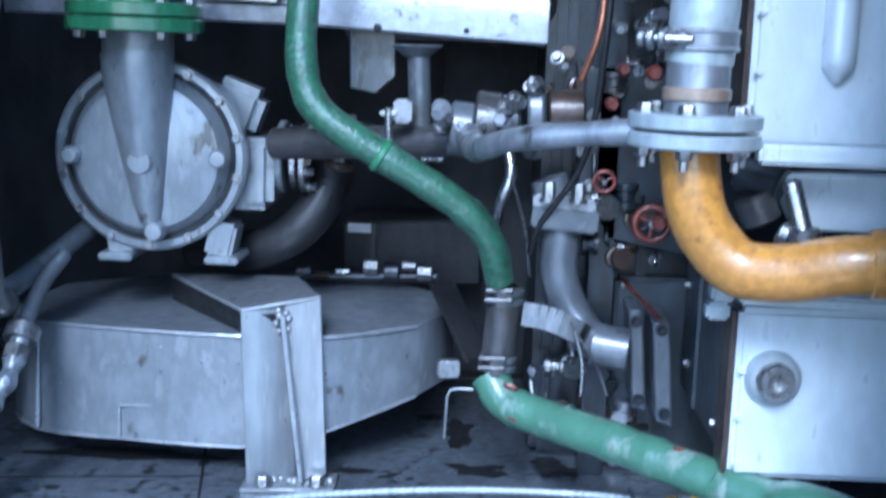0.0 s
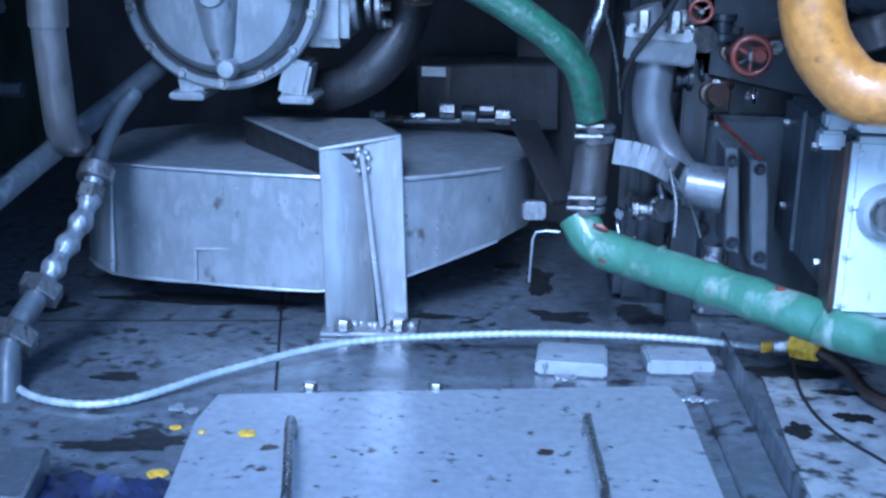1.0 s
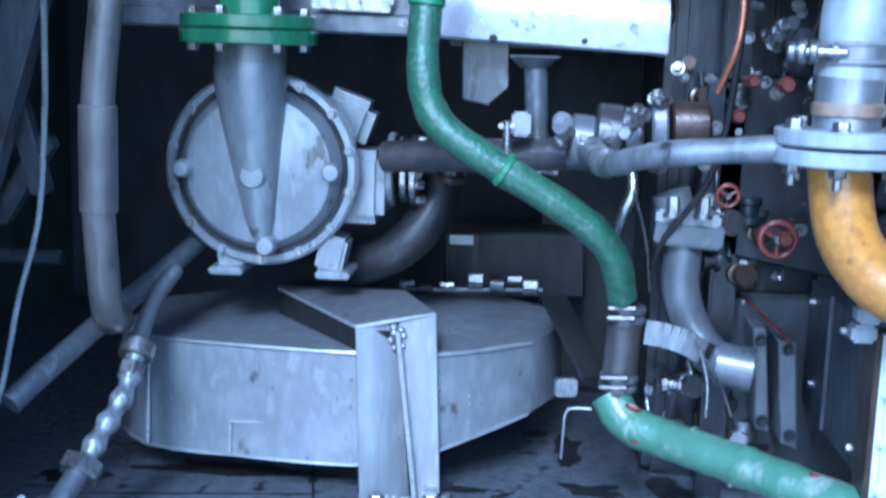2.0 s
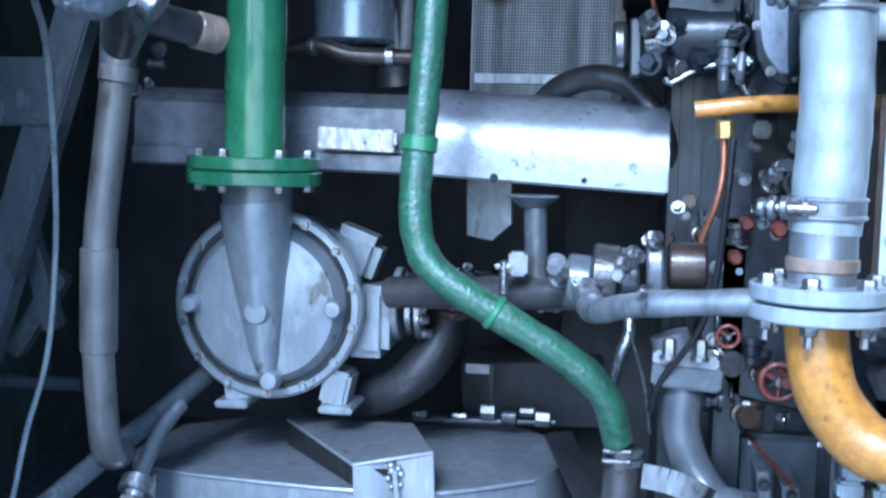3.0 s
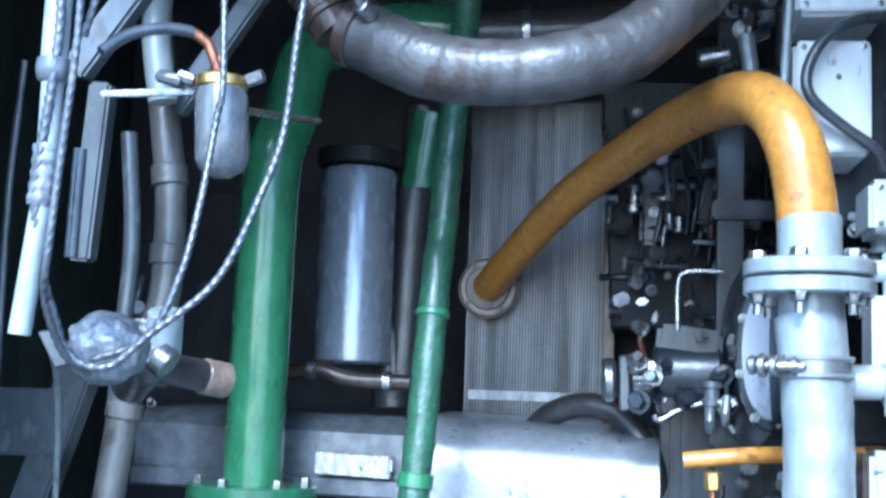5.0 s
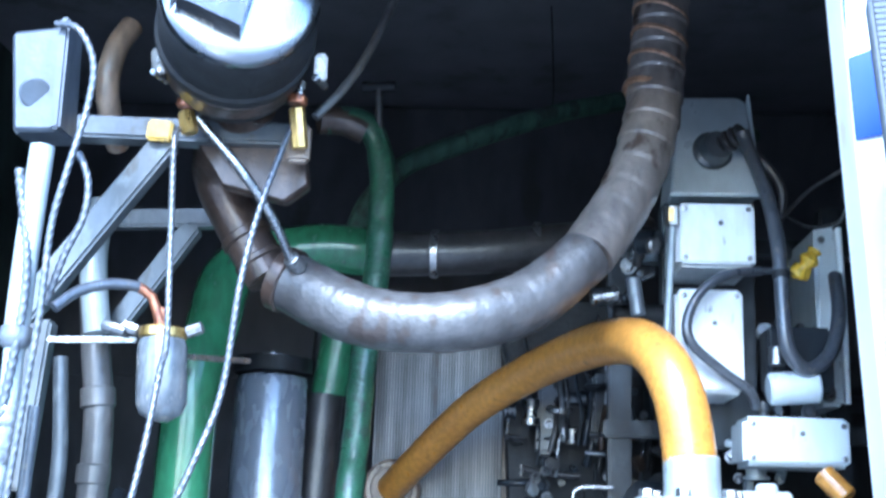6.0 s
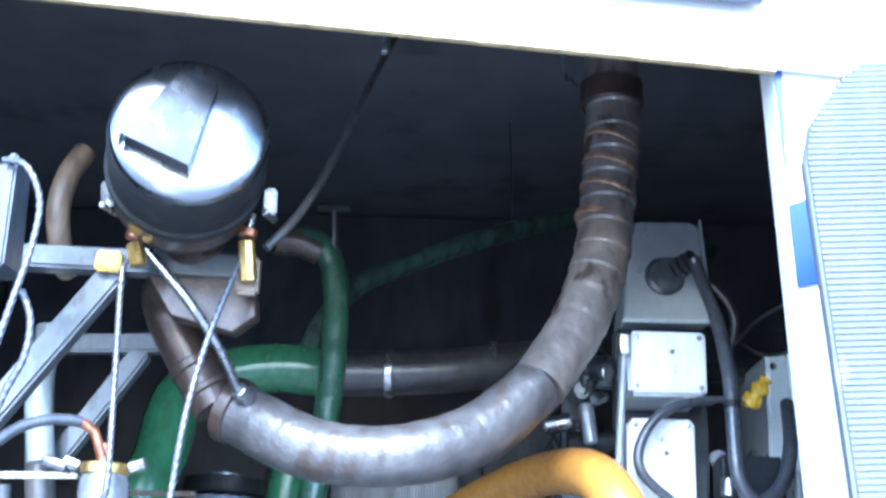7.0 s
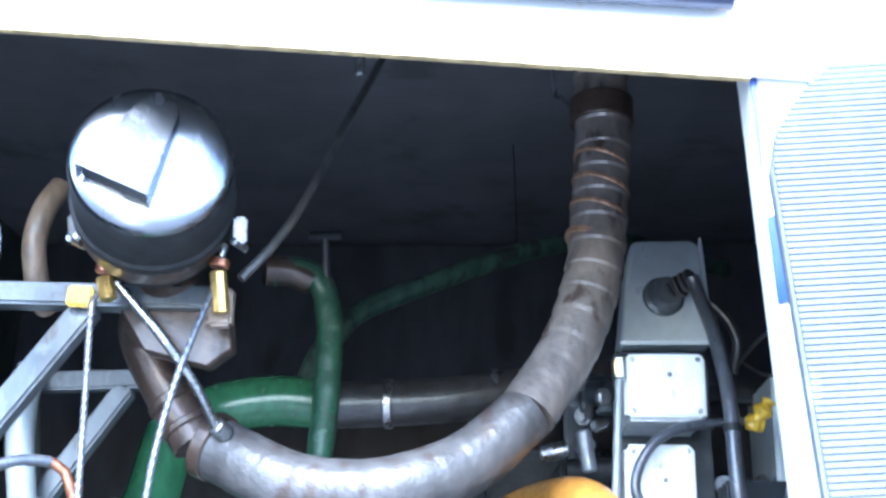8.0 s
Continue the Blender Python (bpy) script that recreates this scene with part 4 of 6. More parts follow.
# ---- right side: engine block and boxes ----
def block(name, corners, y0, depth, mat, label, cat, bevel=0.008, lid=False):
    (x0, _, z0), (x1, _, z1) = corners
    c, w, h = ((x0 + x1) / 2, y0 + depth / 2, (z0 + z1) / 2), abs(x1 - x0), abs(z1 - z0)
    if not lid:
        return solid(name, box(B(), c, (w, depth, h), bevel=bevel), M[mat], label, cat)
    t = thing(name, (c[0], c[1], min(z0, z1)), label, cat)
    part("case", box(B(), c, (w, depth, h), bevel=bevel), M[mat], t)
    part("lid", box(B(), (c[0], y0 - 0.003, c[2]), (w - 0.008, 0.008, h - 0.008), bevel=0.003), M[mat], t)
    part("catch", lathe(B(), (c[0] + 0.006, y0 - 0.006, c[2] + h * 0.16), (0, -1, 0), [(0, 0), (0.0042, 0), (0.0035, 0.003), (0, 0.004)], 12), M["drop"], t)
    for sx in (-1, 1):
        for sz in (-1, 1):
            part("screw", lathe(B(), (c[0] + sx * (w / 2 - 0.012), y0 - 0.006, c[2] + sz * (h / 2 - 0.012)), (0, -1, 0), [(0, 0), (0.0045, 0), (0.004, 0.003), (0, 0.004)], 10), M["bolt"], t)
    return t
def side_panel(x0, y0, z0, z1, label):
    """A pale sheet panel with a folded edge and a row of bolts down it."""
    t = thing("engine_side_panel", (x0 + 0.4, y0, z0), label, "panel", "engine side panels")
    part("sheet", box(B(), (x0 + 0.4, y0 + 0.015, (z0 + z1) / 2), (0.79, 0.03, z1 - z0), bevel=0.008), M["side_panel"], t)
    part("edge_fold", span(B(), (x0 - 0.001, y0 + 0.03, z0 + 0.004), (x0 - 0.001, y0 + 0.03, z1 - 0.004), 0.006, 0.06, 0.002, up=(0, 1, 0)), M["brown"], t, "rust-stained folded edge")
    for k in range(4):
        part("bolt", hexbolt(B(), (x0 + 0.014, y0, z0 + 0.02 + (z1 - z0 - 0.04) * k / 3), (0, -1, 0), 0.005, 0.006), M["side_panel"], t)
    return t
side_panel(0.66, 1.7, 1.488, 1.751, "pale grey engine side panel with folded edge")
side_panel(0.665, 1.68, 1.059, 1.285, "pale grey engine panel with a hex plug")
casing_b = thing("bell_casing", (1.045, 1.9, 1.065), "slate grey casing behind the pale engine panel", "casing")
part("body", box(B(), (1.045, 1.9, 1.172), (0.752, 0.37, 0.214), bevel=0.008), M["slate"], casing_b)
part("joint_strip", span(B(), (0.667, 1.94, 1.072), (0.667, 1.94, 1.276), 0.006, 0.014, 0.002, up=(0, 1, 0)), M["frame_grey"], casing_b, "grey casing joint")
for y, z in ((1.78, 1.1), (1.86, 1.24), (2.02, 1.12), (2.05, 1.24)):
    part("bolt", hexbolt(B(), (0.669, y, z), (-1, 0, 0), 0.006, 0.008), M["bolt"], casing_b)
block("upper_casing", (V((0.659, 1.7, 1.751), 0.01, 0, 0), (1.42, 0, (0.68, 1.7, 1.488)[2] + 0.01)), 1.734, 0.3, "slate", "slate grey casing behind the upper engine panel", "casing")
cabinet = thing("sheet_cabinet", (0.66, 1.95, 2.06), "pale grey sheet cabinet with a sloping face and round port", "cabinet")
bm = B()
lo, hi = [(0.591, 1.86, 2.458), (0.732, 1.86, 2.459)], [(0.735, 1.95, 2.652), (0.722, 1.955, 2.664), (0.628, 1.955, 2.662), (0.619, 1.95, 2.65)]
slab(bm, lo + hi, (0, 0.14, 0), 0.004)
part("hood", bm, M["side_panel"], cabinet)
part("back_plate", box(B(), (0.658, 1.935, 2.26), (0.148, 0.05, 0.4), bevel=0.004), M["slate"], cabinet)
part("edge_flange", span(B(), (0.733, 1.858, 2.46), (0.736, 1.948, 2.66), 0.004, 0.018, 0.001), M["side_panel"], cabinet)
part("lip", span(B(), (0.588, 1.852, 2.456), (0.734, 1.852, 2.457), 0.02, 0.006, 0.002), M["side_panel"], cabinet)
block("control_box", ((0.585, 1.76, 2.419), (0.704, 1.76, 2.319)), 1.76, 0.14, "white_box", "white painted control box", "control box", lid=True)
block("control_box", ((0.582, 1.76, 2.285), (0.683, 1.76, 2.129)), 1.76, 0.14, "white_box", "taller white painted control box", "control box", lid=True)
block("side_bracket", ((0.676, 1.75, 2.097), (0.829, 1.75, 2.026)), 1.75, 0.1, "side_panel", "pale grey bracket beside the control boxes", "bracket", lid=True)
end = thing("end_panel", (0.848, 2.0, 2.131), "pale grey end panel with a bright rolled edge", "panel")
part("sheet", box(B(), (0.846, 2.0, 2.277), (0.038, 0.2, 0.292), bevel=0.006), M["side_panel"], end)
part("rolled_edge", tube(B(), [(0.869, 1.9, 2.135), (0.869, 1.899, 2.28), (0.866, 1.9, 2.42)], 0.0055, 12), M["white_box"], end, "bright white rolled edge")
part("latch", box(B(), (0.856, 1.896, 2.235), (0.014, 0.012, 0.034), (0, 4, 0), 0.003), M["silver"], end, "small bright latch")
for z in (2.16, 2.4):
    part("screw", hexbolt(B(), (0.838, 1.9, z), (0, -1, 0), 0.0045, 0.005), M["bolt"], end)
block("gearbox", ((0.558, 2.1, 1.239), (1.2, 0, FLOOR)), 2.1, 0.4, "slate", "slate grey gearbox housing", "gearbox", lid=True)
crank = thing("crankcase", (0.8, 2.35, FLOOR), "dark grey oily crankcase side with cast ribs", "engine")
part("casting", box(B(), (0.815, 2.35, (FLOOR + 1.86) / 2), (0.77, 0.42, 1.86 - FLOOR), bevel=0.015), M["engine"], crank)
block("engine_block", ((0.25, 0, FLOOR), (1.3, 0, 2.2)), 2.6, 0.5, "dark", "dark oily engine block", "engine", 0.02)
# folded mesh door outside the opening
d0, d1, d2 = (0.689, 1, 2.468), (0.644, 1, 2.387), (0.668, 1, 2.089)
door = thing("mesh_door", (0.8, 1.0, 1.9), "pale grey ribbed mesh door folded open outside", "door")
bm = B()
slab(bm, [(d1[0], 1.0, d1[2]), (d1[0] + 0.008, 1.0, d1[2] + 0.04), (d1[0] + 0.03, 1.0, d0[2] - 0.012), (d0[0], 1.0, d0[2]), (1.0, 1.0, d0[2] + 0.03), (1.0, 1.0, 1.9), (d2[0] + 0.02, 1.0, 1.9), (d2[0], 1.0, d2[2])], (0, 0.012, 0), 0.002)
part("panel", bm, M["mesh"], door)
bm = B()
z = 1.905
while z < d0[2] + 0.02:
    f = (z - d2[2]) / (d1[2] - d2[2])
    x = d2[0] + (d1[0] - d2[0]) * f + 0.004 + max(0, z - d1[2]) ** 2 * 6
    span(bm, (x, 0.999, z), (0.998, 0.999, z + 0.02), 0.004, 0.0042, 0)
    z += 0.0056
tagged(part("rib", bm, M["mesh"], door), kind="stuff")
bm = B()
rod(bm, (-0.345, 1.15, 2.742), (0.657, 1.15, 2.656), 0.02)
solid("strut_tube", bm, M["tube_blue"], "blue-grey steel tube across the lintel", "tube")

# ---- floor: cable, lugs, rail, drips ----
def braid(r, pitch=0.006):
    return lambda w, t: r + r * 0.13 * math.sin(w * math.tau / pitch)
cbl = thing("floor_cable", (-0.119, 1.745, 0.92), "white sheathed cable lying across the bay floor", "cable")
part("sheath", tube(B(), [(-0.404, 1.62, 1.026), (-0.404, 1.677, 0.935), (-0.339, 1.621, 0.92), (-0.232, 1.615, 0.92), (-0.112, 1.718, 0.93), (0.026, 1.815, 0.94), (0.183, 1.859, 0.945), (0.346, 1.876, 0.95), (0.508, 1.878, 0.95), (0.626, 1.886, 0.94)], braid(0.0055, 0.012), 10, 0.004), M["pale"], cbl)
part("plug", rod(B(), (0.626, 1.886, 0.94), (0.649, 1.894, 0.94), 0.008, seg=12), M["tap"], cbl, "yellow cable end")
part("socket", rod(B(), (0.646, 1.894, 0.94), (0.676, 1.887, 0.945), 0.015, seg=14), M["bolt"], cbl, "steel coupling sleeve")
part("socket_nut", rod(B(), (0.673, 1.887, 0.945), (0.702, 1.85, 0.95), 0.018, 0.014, seg=6), M["tap"], cbl, "yellow coupling nut")
part("lead", tube(B(), [(0.701, 1.849, 0.95), (0.732, 1.812, 0.94), (0.76, 1.721, 0.93), (0.9, 1.6, 0.925)], 0.0085, 12), M["brown"], cbl, "brown rubber lead")
bm = tube(B(), [(0.671, 1.885, 0.93), (0.663, 1.765, 0.918), (0.676, 1.658, 0.917), (0.72, 1.567, 0.917)], 0.0025, 8)
solid("thin_wire", bm, M["black"], "thin dark wire trailing over the floor", "wire")
for p in ((0.006, 1.701, 0.914), (0.172, 1.724, 0.914)):
    tagged(solid("floor_bolt", hexbolt(B(), p, (0, 0, 1), 0.01, 0.012), M["bolt"], "bright hex bolt on the floor behind the plate", "bolt"), group="plate bolts")
for p, sx, sy, turn in (((0.356, 1.836, 0.93), 0.1, 0.085, -3), ((0.507, 1.857, 0.93), 0.095, 0.075, 4)):
    lug = solid("floor_lug", box(B(), (p[0], p[1] + 0.01, 0.922), (sx, sy, 0.022), (0, 0, turn), 0.004), M["plate"], "pale steel lug welded to the floor", "lug", "floor lugs")
def clot(p, r, seed, mat, name, label):
    rng = random.Random(seed)
    bm = B()
    for k in range(9):
        a = rng.random() * math.tau
        q = V(p, r * rng.random() * math.cos(a), r * 0.5 * rng.random() * math.sin(a), 0.003)
        bmesh.ops.create_icosphere(bm, subdivisions=1, radius=r * (0.2 + 0.25 * rng.random()), matrix=Matrix.Translation(q) @ Matrix.Diagonal((1, 1, 0.5, 1)))
    return tagged(solid(name, bm, mat, label, "weld"), kind="stuff")
for k, (p, r) in enumerate((((-0.143, 1.611, 0.915), 0.02), ((0.346, 1.786, 0.915), 0.02), ((0.524, 1.73, 0.915), 0.022))):
    clot(p, r, k, M["silver"], "weld_spatter", "rough bright weld spatter on the floor")
for k, (p, r) in enumerate((((-0.121, 1.441, 0.913), 0.013), ((-0.042, 1.544, 0.921), 0.012), ((-0.137, 1.566, 0.913), 0.008), ((-0.096, 1.54, 0.921), 0.005))):
    bm = lathe(B(), p, (0, 0, 1), [(0, 0.0002), (r, 0.0), (r * 0.8, 0.0012), (0, 0.0016)], 14)
    for v in bm.verts:
        v.co += Vector((1, 0.6, 0)) * 0.12 * r * math.sin(v.co.x * 900 + v.co.y * 500 + k)
    tagged(solid("paint_drip", bm, M["tap"], "dried orange-yellow paint drip", "paint drip", "paint drips"), kind="stuff")
rail = thing("floor_rail", (0.583, 1.686, 0.915), "grey angle rail along the cover plate", "rail")
ra, rb = Vector((0.575, 1.909, 0.92)), Vector((0.59, 1.395, 0.92))
part("upright", span(B(), V(ra, dz=0.012), V(rb, dz=0.012), 0.006, 0.045, 0.002), M["floor"], rail)
part("flat", span(B(), V(ra, -0.028, 0, -0.004), V(rb, -0.028, 0, -0.004), 0.05, 0.006, 0.002), M["floor"], rail)
for a, b in (((-0.118, 2.112, 0.913), (-0.041, 1.701, 0.913)), ((-0.457, 1.923, 0.913), (-0.094, 1.976, 0.913))):
    tagged(solid("floor_seam", span(B(), a, b, 0.004, 0.003, 0.001), M["dark"], "thin raised floor sheet seam", "seam"), kind="structure")
bm = B()
rng = random.Random(5)
bmesh.ops.create_grid(bm, x_segments=26, y_segments=16, size=0.5)
p0 = Vector((-0.194, 1.365, 0.93))
for v in bm.verts:
    x, y = v.co.x, v.co.y
    h = 0.028 * (noise.noise((x * 6, y * 7, 1)) + 0.5 * noise.noise((x * 15, y * 15, 4)) + 0.5) * (1 - (2 * max(abs(x), abs(y))) ** 4)
    v.co = p0 + Vector((x * 0.2 * (1 + 0.25 * noise.noise((y * 4, 0, 2))), y * 0.16 * (1 + 0.3 * noise.noise((x * 4, 3, 2))) - 0.02, -0.016 + max(0, h)))
bmesh.ops.solidify(bm, geom=list(bm.faces), thickness=0.003)
solid("rag", bm, M["cloth"], "crumpled navy blue rag on the floor", "rag")

# ---- hydraulic lines low on the left ----
hy = thing("hydraulic_line", (-0.413, 1.745, 0.95), "grey hydraulic pipe run with hex couplings", "hydraulic pipe")
A = [(-0.315, 2, 1.258), (-0.334, 1.96, 1.221), (-0.343, 1.9, 1.168)]
part("pipe", tube(B(), A, 0.0125, 14), M["frame_grey"], hy)
q = [Vector((-0.34, 1.89, 1.162)), Vector((-0.343, 1.84, 1.107)), Vector((-0.359, 1.79, 1.062)), Vector((-0.375, 1.74, 1.019)), Vector((-0.391, 1.68, 0.971)), Vector((-0.377, 1.6, 0.881))]
def along(a, b, f):
    return a.lerp(b, f)
part("hose_end", tube(B(), q[0:4], lambda w, t: 0.015 + 0.003 * math.sin(w * 160) , 16, 0.006), M["tape"], hy, "crimped silver hose end")
part("pipe", tube(B(), [q[3], q[4], q[5], (-0.42, 1.52, FLOOR)], 0.0165, 16), M["frame_grey"], hy)
for a, b, f, r, n in ((q[0], q[1], 0.1, 0.026, 20), (q[0], q[1], 0.55, 0.02, 6), (q[2], q[3], 0.9, 0.031, 6), (q[3], q[4], 0.9, 0.034, 6)):
    p, d = along(a, b, f), (b - a).normalized()
    part("coupling_nut", rod(B(), p - d * 0.012, p + d * 0.012, r, seg=n), M["bolt"], hy)
solid("grey_rail_pipe", tube(B(), [(-0.474, 1.75, 1.108), (-0.446, 1.8, 1.141), (-0.403, 1.9, 1.189), (-0.344, 2.02, 1.248), (-0.317, 2.12, 1.281)], 0.017, 16), M["frame_grey"], "grey sloping pipe above the fan housing", "pipe")
bm = B()
slab(bm, [(-0.267, 1.394, 0.96), (-0.226, 1.399, 0.96), (-0.206, 1.282, 0.96), (-0.261, 1.276, 0.96)], (0, 0, -0.046), 0.003)
solid("floor_bracket", bm, M["frame_grey"], "grey bracket under the hydraulic pipe", "bracket")
solid("wire_tie", tube(B(), [(-0.286, 1.42, 0.94), (-0.279, 1.42, 0.906), (-0.265, 1.41, 0.883)], 0.003, 8), M["cable"], "thin pale tie wire", "wire")
solid("dim_rail", tube(B(), [(-1.0, 2.3, (-0.723, 2.3, 1.205)[2]), (-0.621, 2.3, 1.21)], 0.014, 12), M["frame_grey"], "dim grey rail in the dark behind", "rail")

# ---- around the joint and gearbox, low on the engine side ----
bm = B()
nb = Vector((0.293, 1.98, 1.107))
box(bm, nb, (0.034, 0.02, 0.028), (0, 0, 10), 0.003)
tagged(solid("clamp_block", bm, M["bolt"], "small bright clamp block beside the hose", "clamp"))
solid("wire_hook", tube(B(), [V(nb, 0.04, -0.01, -0.03), V(nb, 0.005, -0.01, -0.032), V(nb, 0.0, -0.012, -0.06), V(nb, -0.002, -0.012, -0.11)], 0.002, 8), M["alu"], "bent bright wire hook", "wire")
solid("rubber_strap", span(B(), (0.27, 2.14, 1.213), (0.341, 2.04, 1.105), 0.05, 0.008, 0.002), M["black"], "black rubber strap behind the hose", "strap")
gp = thing("coolant_pipe", (0.464, 2, 1.33), "grey painted curved coolant pipe with collars", "pipe")
part("pipe_body", tube(B(), [(0.435, 2, 1.407), (0.457, 2, 1.338), (0.458, 2, 1.264), (0.478, 2, 1.206), (0.515, 1.98, 1.16), (0.56, 1.97, 1.152)], 0.029, 20), M["grey_pipe"], gp)
part("flange_block", box(B(), (0.461, 1.995, 1.35), (0.1, 0.075, 0.036), (0, 4, 0), 0.004), M["frame_grey"], gp)
part("flange_block", box(B(), (0.459, 1.995, 1.373), (0.094, 0.07, 0.022), (0, 4, 0), 0.004), M["alu"], gp)
for p in ((0.434, 1.95, 1.365), (0.478, 1.95, 1.365)):
    part("flange_bolt", hexbolt(B(), V(p, 0, 0, 0.012), (0, 0, 1), 0.01, 0.03), M["bolt"], gp)
part("elbow_sleeve", rod(B(), (0.512, 1.97, 1.158), (0.568, 1.96, 1.152), 0.034, seg=22), M["grey_pipe"], gp, "grey painted sleeve")
bm = B()
band = glide([(0.403, 1.93, 1.21), (0.438, 1.925, 1.206), (0.471, 1.93, 1.193), (0.511, 1.95, 1.167)], 0.01)
for a, b in zip(band, band[1:]):
    span(bm, a, b, 0.004, 0.036, 0)
bmesh.ops.remove_doubles(bm, verts=bm.verts, dist=0.0005)
solid("steel_band", bm, M["alu"], "bright steel support band", "band")
gb = thing("gearbox_flange", (0.617, 2, 1.02), "grey bolted flange plates on the gearbox", "flange")
for x0, x1, yt, yb, Y in ((1283, 1308, 262, 452, 0), (1328, 1360, 285, 478, 1)):
    a = ((0.57, 2, 1.208), (0.59, 2, 1.209), (0.605, 2, 1.045), (0.583, 2, 1.05)) if Y == 0 else ((0.605, 1.98, 1.194), (0.631, 1.98, 1.195), (0.645, 1.98, 1.026), (0.618, 1.98, 1.035))
    part("plate", slab(B(), a, (0, 0.12, 0), 0.003), M["grey_pipe"], gb)
for p in ((0.581, 1.995, 1.19), (0.592, 1.995, 1.065), (0.618, 1.975, 1.183), (0.63, 1.975, 1.05)):
    part("bolt", hexbolt(B(), p, (0, -1, 0), 0.007, 0.01), M["engine"], gb)
a, b = (0.567, 2.09, 1.238), (0.616, 1.97, 1.199)
part("sealant", tube(B(), [a, along(Vector(a), Vector(b), 0.5), b], 0.003, 8), M["red"], gb, "red sealant bead along the joint")
for a, b in (((0.48, 1.9, 1.193), (0.493, 1.9, 1.095)), ((0.487, 1.92, 1.181), (0.538, 1.95, 1.083)), ((0.377, 1.95, 1.414), (0.414, 2, 1.254))):
    solid("thin_wire", tube(B(), [a, V(along(Vector(a), Vector(b), 0.5), 0.006, 0, 0), b], 0.0022, 6), M["steel"], "thin steel wire beside the coolant pipe", "wire")
def wheel(c, r, mat, label, name="hand_wheel"):
    """A small spoked hand wheel facing the opening."""
    w = thing(name, c, label, "valve wheel", "valve wheels")
    c = Vector(c)
    ring = [c + Vector((r * math.cos(a), 0, r * math.sin(a))) for a in [k * math.tau / 20 for k in range(21)]]
    part("rim", tube(B(), ring, r * 0.2, 10, smooth=False), mat, w)
    for k in range(3):
        a = k * math.tau / 3 + 0.5
        part("spoke", rod(B(), c, c + Vector((r * math.cos(a), 0, r * math.sin(a))), r * 0.13, seg=8), mat, w)
    part("hub", rod(B(), V(c, 0, -0.012, 0), V(c, 0, 0.07, 0), r * 0.3, seg=12), M["bolt"], w)
wheel((0.596, 2, 1.343), 0.026, M["red"], "small red spoked valve wheel")
wheel((0.522, 2.02, 1.403), 0.016, M["red"], "tiny red valve wheel on a stem")
for p, r in (((0.534, 1.95, 1.576), 0.01), ((0.572, 1.9, 1.573), 0.012), ((0.525, 2, 1.523), 0.011), ((0.606, 2, 1.345), 0.012)):
    tagged(solid("red_cap", lathe(B(), p, (0, -1, 0), [(0, -0.06), (r * 0.6, -0.06), (r * 0.6, 0), (r, 0), (r, 0.012), (r * 0.7, 0.018), (0, 0.018)], 12), M["red"], "red screw cap on the engine", "cap", "red caps"))
plate_g = thing("engine_cover", (0.558, 2.08, 1.476), "dark slate engine cover plate with studs", "cover")
part("plate", slab(B(), [(0.487, 2.06, 1.579), (0.627, 2.06, 1.582), (0.743, 2.06, 1.485), (0.749, 2.06, 1.266), (0.536, 2.06, 1.306), (0.483, 2.06, 1.39)], (0, 0.05, 0), 0.004), M["engine"], plate_g)
rng = random.Random(11)
for k in range(12):
    a = k / 12 * math.tau
    part("stud", hexbolt(B(), V((0.59, 2.06, 1.446), 0.1 * math.cos(a), 0, 0.11 * math.sin(a)), (0, -1, 0), 0.008, 0.012), M["bolt"], plate_g)

# ---- valve group under the shroud ----
vg = thing("valve_group", (0.332, 1.95, 1.485), "silver pipe coupling and valve bodies under the shroud", "valve")
part("barrel", rod(B(), (-0.009, 2.12, 1.433), (0.288, 2.02, 1.457), 0.026, seg=20), M["lagging"], vg)
part("riser", rod(B(), (0.228, 2.06, 1.586), (0.234, 2.06, 1.46), 0.018, seg=18), M["frame_grey"], vg)
part("flare", rod(B(), (0.225, 2.06, 1.601), (0.225, 2.06, 1.582), 0.04, 0.022, seg=22), M["grey_pipe"], vg)
for a, b, r, mat in (((0.281, 2, 1.478), (0.318, 2, 1.475), 0.042, "grey_pipe"), ((0.318, 2, 1.487), (0.359, 2, 1.484), 0.05, "lagging"), ((0.359, 2, 1.493), (0.388, 2, 1.494), 0.038, "grey_pipe"), ((0.398, 2, 1.502), (0.422, 2, 1.503), 0.055, "grey_pipe"), ((0.429, 2, 1.507), (0.485, 2, 1.509), 0.034, "brown")):
    part("body_ring", rod(B(), a, b, r, edge=0.004, seg=24), M[mat], vg)
rng = random.Random(3)
for k in range(12):
    p = V((0.331, 1.95, 1.494), rng.uniform(-0.07, 0.09), rng.uniform(-0.03, 0.02), rng.uniform(-0.05, 0.06))
    part("fitting", hexbolt(B(), p, (rng.uniform(-1, 1), -1, rng.uniform(-0.6, 0.9)), rng.uniform(0.006, 0.013), rng.uniform(0.012, 0.03)), M["bolt"] if k % 3 else M["silver"], vg)
part("tap_lever", span(B(), (0.176, 1.98, 1.498), (0.203, 1.98, 1.499), 0.008, 0.008, 0.002), M["steel"], vg)
part("tap_stem", rod(B(), (0.189, 1.98, 1.507), (0.19, 1.98, 1.456), 0.006, seg=10), M["steel"], vg)
part("gauge_block", box(B(), (0.209, 2, 1.501), (0.028, 0.03, 0.036), (0, 0, 5), 0.004), M["silver"], vg)
part("lower_elbow", tube(B(), [(0.373, 1.98, 1.442), (0.377, 1.97, 1.41), (0.362, 1.97, 1.368), (0.354, 1.99, 1.322)], 0.009, 12), M["steel"], vg)
